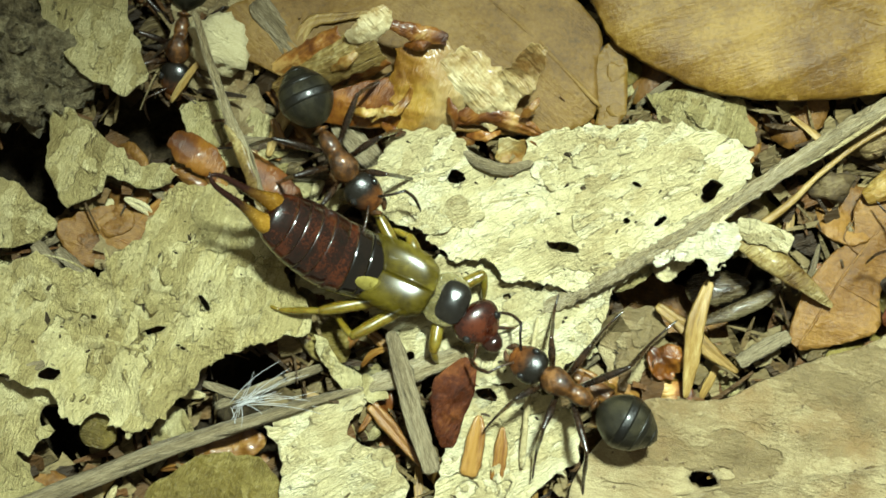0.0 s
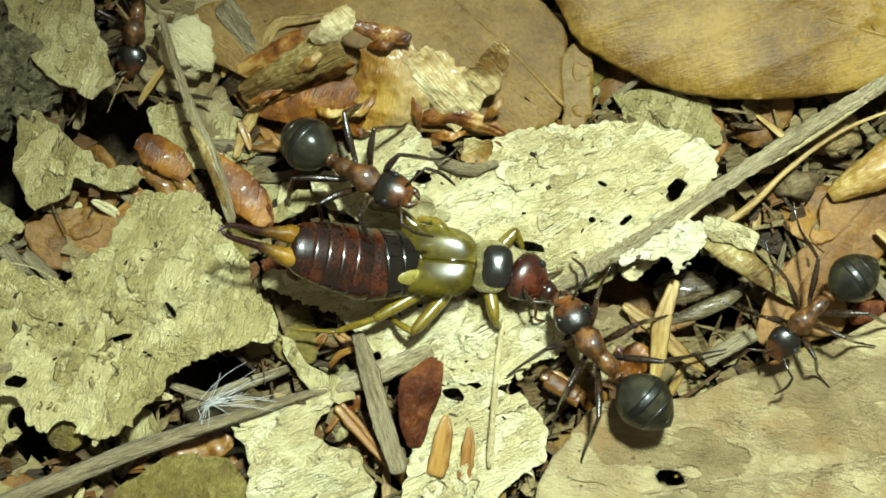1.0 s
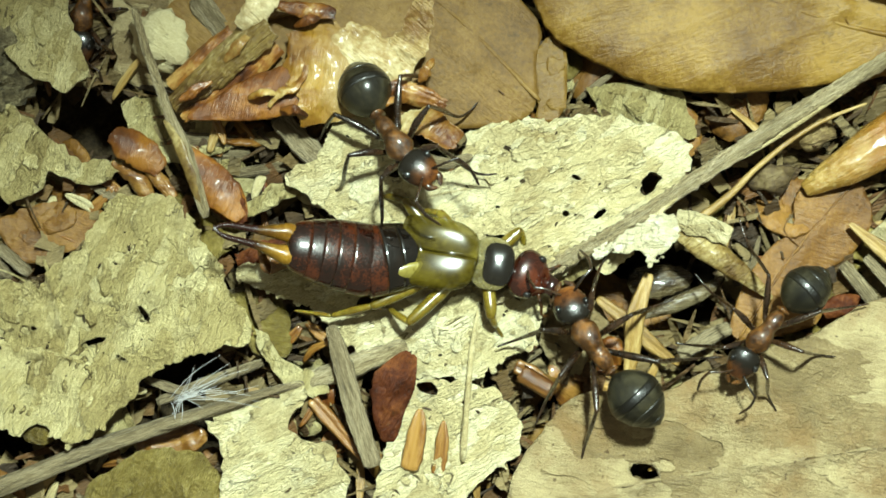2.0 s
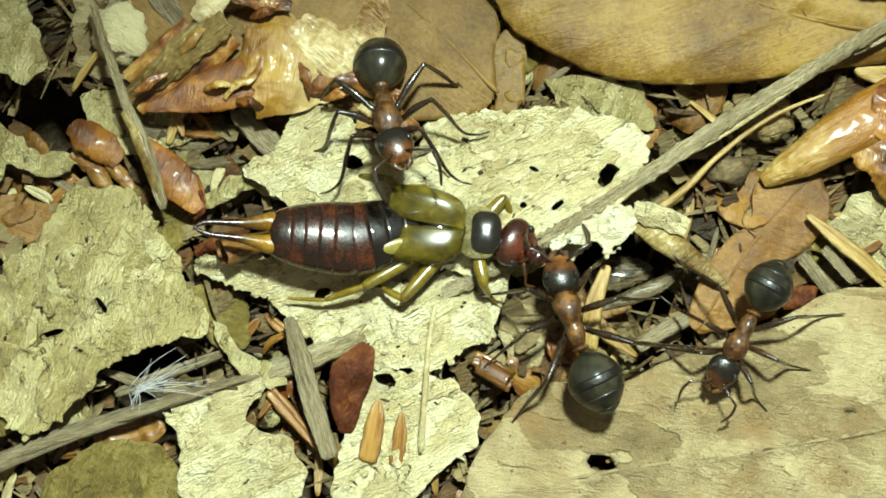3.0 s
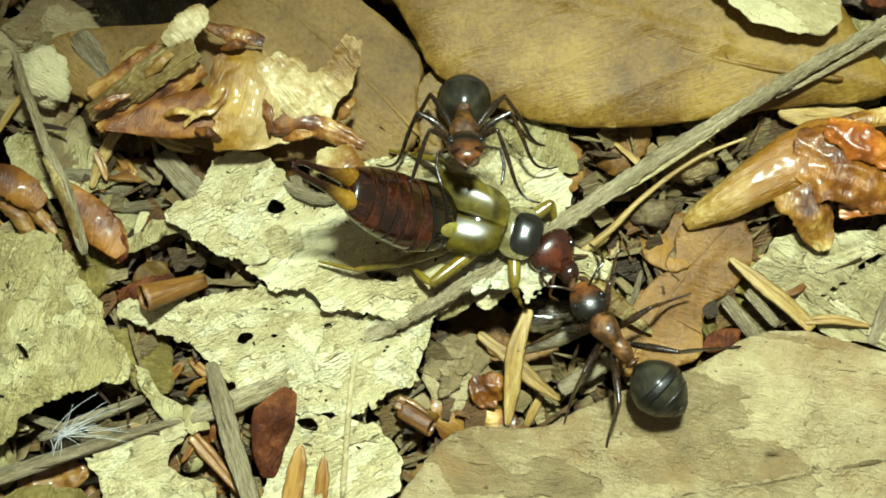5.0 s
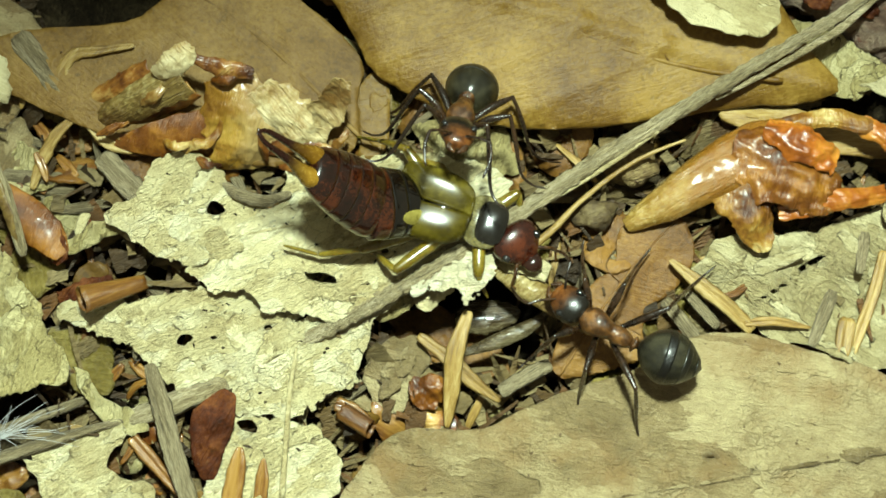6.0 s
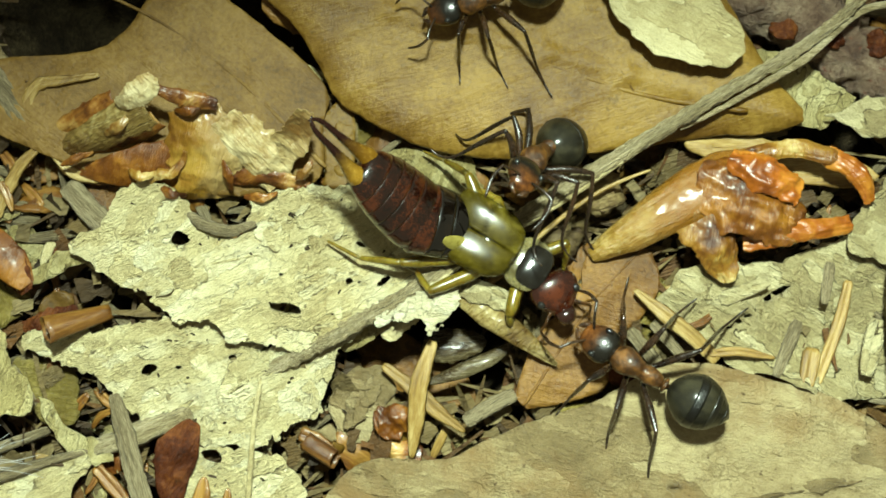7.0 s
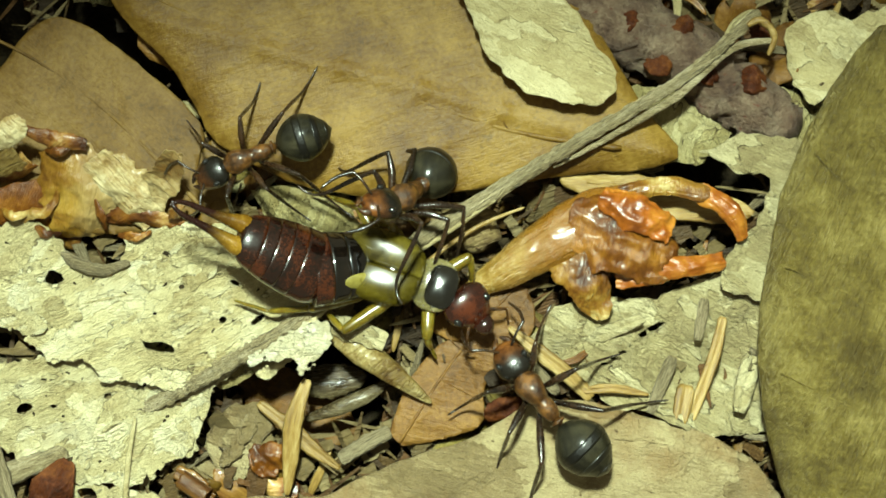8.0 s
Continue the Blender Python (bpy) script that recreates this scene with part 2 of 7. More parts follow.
def shredded():
    """Litter shreds: each torn bit has a tone of its own, from humus brown over rust to straw."""
    m = mat("litter_shreds", [(0.5, 0.5, 0.5), (0.75, 0.75, 0.75), (1.0, 1.0, 1.0)], 2.0, 0.55, 0.9, 5.0, tint=0.02, fibre=0.25, depth=0.00012)
    n, link = m.node_tree.nodes, m.node_tree.links
    b = n["Principled BSDF"]
    grain = b.inputs["Base Color"].links[0].from_socket
    ramp, geo, mul = n.new("ShaderNodeValToRGB"), n.new("ShaderNodeNewGeometry"), n.new("ShaderNodeMix")
    e = ramp.color_ramp.elements
    e[0].color, e[1].color = (0.035, 0.02, 0.008, 1), (0.30, 0.225, 0.10, 1)
    for at, c in ((0.25, (0.09, 0.05, 0.016)), (0.42, (0.15, 0.062, 0.012)), (0.55, (0.17, 0.115, 0.04)), (0.75, (0.2, 0.14, 0.055))):
        e.new(at).color = (*c, 1)
    link.new(geo.outputs["Random Per Island"], ramp.inputs["Fac"])
    mul.data_type, mul.blend_type = "RGBA", "MULTIPLY"
    mul.inputs["Factor"].default_value = 1.0
    link.new(grain, mul.inputs["A"])
    link.new(ramp.outputs["Color"], mul.inputs["B"])
    link.new(mul.outputs["Result"], b.inputs["Base Color"])
    return m


SHRED = shredded()
TWIG = mat("grey_twig_bark", [(0.11, 0.076, 0.032), (0.45, 0.355, 0.185), (0.78, 0.67, 0.44)], 2.6, 0.5, 1.0, 9.0, streak=(0.2, 3.0, 3.0), spots=0.7, depth=0.0003, blend=0.65)
STICK = mat("grey_dry_stick", [(0.06, 0.042, 0.02), (0.2, 0.155, 0.082), (0.4, 0.33, 0.2)], 1.5, 0.5, 1.0, 8.0, streak=(0.2, 3.0, 3.0), spots=0.7, depth=0.0002, blend=0.6)
NEEDLE = mat("straw_needle", [(0.12, 0.062, 0.012), (0.25, 0.155, 0.04), (0.40, 0.29, 0.11)], 1.3, 0.42, 0.7, 4.0, streak=(0.3, 2.4, 2.4), spots=0.3)
CHESTNUT = mat("chestnut_needle", [(0.06, 0.02, 0.004), (0.15, 0.062, 0.010), (0.27, 0.145, 0.032)], 1.3, 0.35, 0.6, 4.0, streak=(0.3, 2.4, 2.4), coat=0.3)
REDSCALE = mat("red_brown_bud_scale", [(0.016, 0.004, 0.002), (0.055, 0.0135, 0.004), (0.13, 0.042, 0.01)], 1.4, 0.5, 0.8, 6.0, coat=0.0, fibre=0.15, lean=60, blend=0.35, depth=0.0001, coat_rough=0.25, gloss=0.15, spots=0.4)
AMBER = mat("amber_bract", [(0.03, 0.008, 0.002), (0.10, 0.029, 0.004), (0.22, 0.085, 0.011), (0.40, 0.24, 0.07)], 1.2, 0.38, 0.5, 4.0, coat=0.3, depth=0.0001, fibre=0.3, lean=45, blend=0.25, coat_rough=0.24, gloss=0.5)
HUSK = mat("pale_amber_husk", [(0.08, 0.022, 0.003), (0.19, 0.082, 0.012), (0.30, 0.195, 0.058), (0.52, 0.425, 0.215)], 1.0, 0.36, 0.5, 4.0, coat=0.3, depth=0.0001, fibre=0.2, lean=45, blend=0.25, coat_rough=0.22, gloss=0.4)
SHEATH = mat("olive_straw_husk", [(0.07, 0.034, 0.006), (0.19, 0.125, 0.032), (0.40, 0.32, 0.135)], 1.2, 0.42, 0.7, 4.0, coat=0.15, depth=0.00012, fibre=0.35, lean=40, blend=0.35, coat_rough=0.25, stain=0.4)
FADING = mat("golden_husk_fading_to_cream", [(0.11, 0.04, 0.004), (0.24, 0.115, 0.012), (0.36, 0.215, 0.035)], 0.9, 0.34, 0.6, 3.5, coat=0.3, depth=0.00012, fibre=0.12, lean=80, blend=0.25, coat_rough=0.22, fade=(0, -2.4, 0.3, (0.44, 0.335, 0.155)))
CREAMY = mat("cream_papery_husk", [(0.16, 0.08, 0.018), (0.35, 0.245, 0.095), (0.58, 0.49, 0.275)], 1.0, 0.4, 0.6, 4.0, coat=0.2, depth=0.00012, fibre=0.2, lean=-40, blend=0.3, coat_rough=0.24)
GOLDEN = mat("golden_translucent_bract", [(0.05, 0.014, 0.002), (0.15, 0.058, 0.006), (0.27, 0.14, 0.02), (0.46, 0.35, 0.14)], 1.3, 0.32, 0.6, 3.0, coat=0.3, depth=0.00012, fibre=0.12, lean=80, blend=0.3, coat_rough=0.24, gloss=0.5)
STREAKED = mat("olive_streaked_leaf", [(0.07, 0.048, 0.008), (0.145, 0.106, 0.021), (0.25, 0.195, 0.055)], 1.2, 0.4, 1.0, 4.0, depth=0.0002, fibre=0.08, lean=65, stain=0.25)
ORANGE = mat("orange_husk_shred", [(0.11, 0.025, 0.002), (0.26, 0.07, 0.005), (0.42, 0.165, 0.02)], 1.4, 0.32, 0.5, 3.0, coat=0.5, fibre=0.1, blend=0.2, coat_rough=0.26)
BURNT = mat("burnt_orange_husk", [(0.04, 0.011, 0.0015), (0.12, 0.037, 0.003), (0.245, 0.1, 0.011)], 1.6, 0.34, 0.6, 3.5, coat=0.3, fibre=0.12, lean=70, blend=0.25, coat_rough=0.24, depth=0.00012)
BIGHUSK = mat("amber_husk_with_pale_tip", [(0.11, 0.054, 0.007), (0.23, 0.137, 0.025), (0.43, 0.315, 0.11)], 1.0, 0.26, 0.6, 3.0, coat=0.8, fibre=0.15, lean=28, blend=0.3, coat_rough=0.24, depth=0.00016, fade=(0, 18.6, 23.0, (0.2, 0.082, 0.008)))
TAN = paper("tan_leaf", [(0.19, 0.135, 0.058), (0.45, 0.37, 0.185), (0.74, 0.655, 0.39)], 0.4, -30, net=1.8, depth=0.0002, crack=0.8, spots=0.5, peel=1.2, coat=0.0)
SEED = mat("silvery_seed_husk", [(0.018, 0.010, 0.004), (0.06, 0.042, 0.019), (0.19, 0.155, 0.085)], 1.6, 0.26, 0.7, 5.0, streak=(0.3, 2, 2), coat=0.7, coat_rough=0.14)
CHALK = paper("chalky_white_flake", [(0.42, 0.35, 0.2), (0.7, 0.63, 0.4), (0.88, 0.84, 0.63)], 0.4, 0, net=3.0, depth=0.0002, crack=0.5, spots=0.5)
PURPLE = mat("purple_brown_stem", [(0.085, 0.045, 0.03), (0.19, 0.12, 0.078), (0.32, 0.235, 0.155)], 2.2, 0.5, 1.0, 5.0, spots=0.7, spot_color=(0.16, 0.035, 0.018), depth=0.0003, stain=0.5)
FIBRE = mat("white_fibre", [(0.4, 0.4, 0.4), (0.6, 0.6, 0.6)], 1.0, 0.4, 0.1, 4.0)
BARK = mat("dark_bark", [(0.05, 0.034, 0.013), (0.21, 0.165, 0.08), (0.44, 0.375, 0.21)], 3.0, 0.6, 1.0, 4.0, crack=0.8, crack_scale=2.2, depth=0.0006, spots=0.8)

A_RED = mat("ant_orange_fore_body", [(0.008, 0.003, 0.0012), (0.05, 0.019, 0.004), (0.155, 0.064, 0.013)], 5.0, 0.35, 0.8, 5.0, coat=0.4, depth=0.00009, gloss=0.35, coat_rough=0.18)
A_HEAD = mat("ant_red_head", [(0.013, 0.0045, 0.0015), (0.062, 0.019, 0.004), (0.15, 0.052, 0.01)], 3.5, 0.3, 0.35, 4.0, coat=0.6, gloss=0.3, depth=0.00005, coat_rough=0.16, fade=(0, 1.25, 0.55, (0.006, 0.005, 0.0035)))
A_BLACK = mat("ant_black_cuticle", [(0.0015, 0.0013, 0.0009), (0.0045, 0.004, 0.0024), (0.010, 0.0088, 0.005)], 2.0, 0.4, 0.4, 12.0, gloss=0.3, coat=0.5, coat_rough=0.22)
A_DOWN = mat("ant_downy_gaster", [(0.0025, 0.0022, 0.0011), (0.0105, 0.009, 0.0042), (0.034, 0.029, 0.0145)], 2.6, 0.5, 0.9, 18.0, coat=0.6, depth=0.00005, coat_rough=0.2, gloss=0.15, streak=(0.4, 1.6, 1.6))
A_LEG = mat("ant_leg", [(0.004, 0.002, 0.001), (0.014, 0.007, 0.0035), (0.036, 0.016, 0.006)], 2.0, 0.28, 0.3, 5.0, coat=0.7, coat_rough=0.12)
EYE = mat("eye", [(0.004, 0.004, 0.004), (0.012, 0.011, 0.01)], 2.0, 0.12, 0.1, 30.0, coat=0.6)
E_DARK = mat("earwig_dark_tergite", [(0.001, 0.0008, 0.0005), (0.0022, 0.0013, 0.0008), (0.006, 0.003, 0.0014)], 1.2, 0.3, 0.3, 1.4, coat=1.0, depth=0.00008, coat_rough=0.055, gloss=0.12, coat_ior=1.75)
E_RED = mat("earwig_red_tergite", [(0.0012, 0.0005, 0.0003), (0.011, 0.0019, 0.0006), (0.055, 0.0105, 0.0018)], 2.4, 0.3, 0.5, 9.0, coat=1.0, depth=0.00002, coat_rough=0.1, gloss=0.2, coat_ior=1.7)
E_HEAD = mat("earwig_red_head", [(0.004, 0.0009, 0.0006), (0.020, 0.0032, 0.0012), (0.062, 0.012, 0.0035)], 2.2, 0.28, 0.15, 2.0, coat=1.0, depth=0.00004, coat_rough=0.1, gloss=0.2, coat_ior=1.75)
E_WING = mat("earwig_olive_wing_case", [(0.03, 0.021, 0.0012), (0.085, 0.063, 0.0045), (0.19, 0.15, 0.02)], 1.3, 0.4, 0.8, 3.0, coat=0.42, depth=0.00014, coat_rough=0.2, gloss=0.05, blend=0.25, solid=0.64, coat_ior=1.5)
E_DISC = mat("earwig_black_neck_shield", [(0.0010, 0.0009, 0.0007), (0.003, 0.0026, 0.0018), (0.009, 0.0078, 0.0046)], 2.0, 0.3, 1.0, 1.6, coat=1.0, depth=0.0004, coat_rough=0.13, gloss=0.05, coat_ior=1.85)
E_YELLOW = mat("earwig_yellow_wing_tip", [(0.10, 0.078, 0.012), (0.18, 0.148, 0.03), (0.30, 0.26, 0.075)], 1.6, 0.3, 0.2, 3.0, coat=0.5)
E_RIM = mat("earwig_pale_pronotum_rim", [(0.09, 0.072, 0.02), (0.21, 0.175, 0.065), (0.36, 0.32, 0.16)], 1.6, 0.22, 1.0, 2.0, coat=1.0, coat_rough=0.1, coat_ior=1.75, depth=0.0003, solid=0.85)
E_LEG = mat("earwig_yellow_leg", [(0.065, 0.042, 0.003), (0.12, 0.084, 0.007), (0.19, 0.142, 0.02)], 1.6, 0.3, 0.2, 4.0, coat=0.3, soft_depth=0.25, depth=0.00004, coat_rough=0.14)
E_PINCER = mat("earwig_amber_pincer", [(0.12, 0.055, 0.004), (0.22, 0.118, 0.013), (0.31, 0.185, 0.03)], 1.0, 0.26, 0.4, 4.0, coat=0.3, coat_rough=0.16, fade=(0, -3.7, -5.0, (0.014, 0.004, 0.0025)), coat_ior=1.45, gloss=0.3)
E_TIP = mat("earwig_dark_pincer_tip", [(0.006, 0.002, 0.0015), (0.016, 0.005, 0.003), (0.035, 0.011, 0.005)], 1.0, 0.2, 0.1, 2.0, coat=0.6)


# ---- shapes, in mm ----
def V3(x, y=None, z=0.0):
    return Vector((x, y, z)) if y is not None else Vector(x)


def wob(x, y, s, k=0.0):
    return noise.noise(Vector((x * s + k * 7.31, y * s - k * 3.17, k)))


def mesh_of(name, verts, faces, material, smooth=True, flat_from=None):
    me = bpy.data.meshes.new(name)
    me.from_pydata([(x * MM, y * MM, z * MM) for x, y, z in verts], [], faces)
    me.materials.append(material)
    me.polygons.foreach_set("use_smooth", [smooth and (flat_from is None or i < flat_from) for i in range(len(me.polygons))])
    me.update()
    return me


def link_part(name, me, parent=None, label="", at=None):
    ob = new(name, me)
    if parent is not None:
        ob.parent = parent
    if at is not None:
        ob.matrix_basis = at
    if label:
        ob["label"] = label
    return ob


def tidy(verts, faces):
    """Outward faces."""
    bm = bmesh.new()
    vs = [bm.verts.new(v) for v in verts]
    for f in faces:
        try:
            bm.faces.new([vs[i] for i in f])
        except ValueError:
            pass
    bmesh.ops.recalc_face_normals(bm, faces=bm.faces[:])
    bm.verts.index_update()
    out = [tuple(v.co) for v in bm.verts], [[v.index for v in f.verts] for f in bm.faces]
    bm.free()
    return out


def rounded(points, times=2):
    for _ in range(times):
        points = [q for i in range(len(points)) for q in ((0.75 * points[i - 1][0] + 0.25 * points[i][0], 0.75 * points[i - 1][1] + 0.25 * points[i][1]), (0.25 * points[i - 1][0] + 0.75 * points[i][0], 0.25 * points[i - 1][1] + 0.75 * points[i][1]))]
    return points


def sheet(outline, height, th=0.18, cell=0.25, ragged=0.12, holes=(), seed=1, soften=1):
    """A thin leaf: what lies inside the ragged outline and outside the holes, on a height field, with its thickness."""
    p = np.array(rounded(outline, soften))
    lo, hi = p.min(0) - 2 * cell, p.max(0) + 2 * cell
    nx, ny = int((hi[0] - lo[0]) / cell) + 2, int((hi[1] - lo[1]) / cell) + 2
    gx, gy = np.meshgrid(lo[0] + cell * np.arange(nx), lo[1] + cell * np.arange(ny), indexing="ij")
    far, inside = np.full(gx.shape, 1e9), np.zeros(gx.shape, bool)
    for a, b in zip(p, np.roll(p, -1, 0)):
        d = b - a
        u = np.clip(((gx - a[0]) * d[0] + (gy - a[1]) * d[1]) / (d @ d + 1e-12), 0, 1)
        far = np.minimum(far, np.hypot(gx - a[0] - u * d[0], gy - a[1] - u * d[1]))
        cross = (a[1] > gy) != (b[1] > gy)
        inside ^= cross & (gx < a[0] + (gy - a[1]) / (d[1] if abs(d[1]) > 1e-12 else 1e-12) * d[0])
    sd = np.where(inside, far, -far)
    f = sd.copy()
    rim = np.abs(sd) < 6 * ragged + cell
    for i, j in zip(*np.nonzero(rim)):
        x, y = gx[i, j], gy[i, j]
        f[i, j] += ragged * (1.2 * wob(x, y, 0.9, seed) + 0.9 * wob(x, y, 2.6, seed + 1) + 0.6 * wob(x, y, 6.5, seed + 2))
    for k, (hx, hy, rx, ry, turn) in enumerate(holes):
        c, s = math.cos(radians(turn)), math.sin(radians(turn))
        u, v = (gx - hx) * c + (gy - hy) * s, -(gx - hx) * s + (gy - hy) * c
        q = (np.hypot(u / rx, v / ry) - 1) * min(rx, ry)
        for i, j in zip(*np.nonzero(q < 1.0)):
            q[i, j] += 0.45 * min(rx, ry) * (wob(gx[i, j], gy[i, j], 2.2, seed + k) + 0.6 * wob(gx[i, j], gy[i, j], 6.0, seed + k + 3))
        f = np.minimum(f, q)
    verts, faces, at = [], [], {}

    def vertex(key, x, y, d):
        if key not in at:
            at[key] = len(verts)
            verts.append((x, y, height(x, y, max(d, 0.0))))
        return at[key]

    ring = ((0, 0), (1, 0), (1, 1), (0, 1))
    keep = f > 0
    some = keep[:-1, :-1] | keep[1:, :-1] | keep[1:, 1:] | keep[:-1, 1:]
    for i, j in zip(*np.nonzero(some)):
        face = []
        for q in range(4):
            (a, b), (c, d) = ring[q], ring[(q + 1) % 4]
            ia, ja, ic, jc = i + a, j + b, i + c, j + d
            va, vc = f[ia, ja], f[ic, jc]
            if va > 0:
                face.append(vertex((ia, ja), gx[ia, ja], gy[ia, ja], sd[ia, ja]))
            if (va > 0) != (vc > 0):
                u = min(max(va / (va - vc), 0.03), 0.97)
                key = (min((ia, ja), (ic, jc)), max((ia, ja), (ic, jc)))
                face.append(vertex(key, gx[ia, ja] + u * (gx[ic, jc] - gx[ia, ja]), gy[ia, ja] + u * (gy[ic, jc] - gy[ia, ja]), 0.0))
        if len(face) > 2:
            faces.append(face)
    n, edges = len(verts), {}
    for face in faces:
        for a, b in zip(face, face[1:] + face[:1]):
            edges[(a, b)] = True
    verts += [(x, y, z - th) for x, y, z in verts]
    under = [[v + n for v in reversed(face)] for face in faces]
    walls = [[b, a, a + n, b + n] for a, b in edges if (b, a) not in edges]
    return verts, faces + under + walls, 2 * len(faces)


def field(z0, slope=(0, 0), mid=(0, 0), wave=0.3, wave_s=0.25, crumple=0.08, crumple_s=1.3, curl=0.0, curl_w=1.0, ribs=(), seed=3, flake=0.0, crease=0.0, crease_s=0.5, crease_fine=1.0):
    """Height of a leaf: slope, bow, waves, crumpling, a curled rim, and ribs (from, to, height, width, spacing and lean of side ribs)."""
    ridges = []
    for a, b, h, w, gap, lean in ribs:
        a, b = np.array(a, float), np.array(b, float)
        ridges.append((a, b, h, w))
        if gap:
            d = b - a
            size = np.hypot(*d)
            d = d / size
            for k in range(1, int(size / gap)):
                q = a + d * k * gap
                for side in (-1, 1):
                    c, s = math.cos(radians(lean * side)), math.sin(radians(lean * side))
                    r = np.array((d[0] * c - d[1] * s, d[0] * s + d[1] * c))
                    ridges.append((q, q + r * 9, h * 0.55, w * 0.7))

    def height(x, y, sd):
        dx, dy = x - mid[0], y - mid[1]
        z = z0 + slope[0] * dx + slope[1] * dy
        z += wave * wob(x, y, wave_s, seed) + crumple * (wob(x, y, crumple_s, seed + 1) + 0.5 * wob(x, y, crumple_s * 2.7, seed + 2))
        if flake:
            for s_ in (0.55, 1.25):
                u = 3 * wob(x, y, s_, seed + 5) + 0.5 * wob(x, y, 3.0, seed + 6)
                k = math.floor(u)
                z += flake * (k + min(1.0, (u - k) * 6)) * (0.6 if s_ > 1 else 1.0)
        if crease:
            z += crease * (0.8 - 2.8 * abs(wob(x, y, crease_s, seed + 7)) - crease_fine * (1.1 * abs(wob(x, y, crease_s * 2.3, seed + 8)) + 0.5 * abs(wob(x, y, crease_s * 5, seed + 9))))
        if curl:
            z += curl * math.exp(-sd / curl_w)
        for a, b, h, w in ridges:
            ex, ey = b[0] - a[0], b[1] - a[1]
            u = ((x - a[0]) * ex + (y - a[1]) * ey) / (ex * ex + ey * ey)
            if -0.02 < u < 1.02:
                d = abs((x - a[0]) * ey - (y - a[1]) * ex) / math.hypot(ex, ey)
                if d < 3 * w:
                    z += h * math.exp(-((d / w) ** 2))
        return z

    return height


def within(x, y, outline):
    odd = False
    for (ax, ay), (bx, by) in zip(outline, outline[1:] + outline[:1]):
        if (ay > y) != (by > y) and x < ax + (y - ay) / (by - ay) * (bx - ax):
            odd = not odd
    return odd


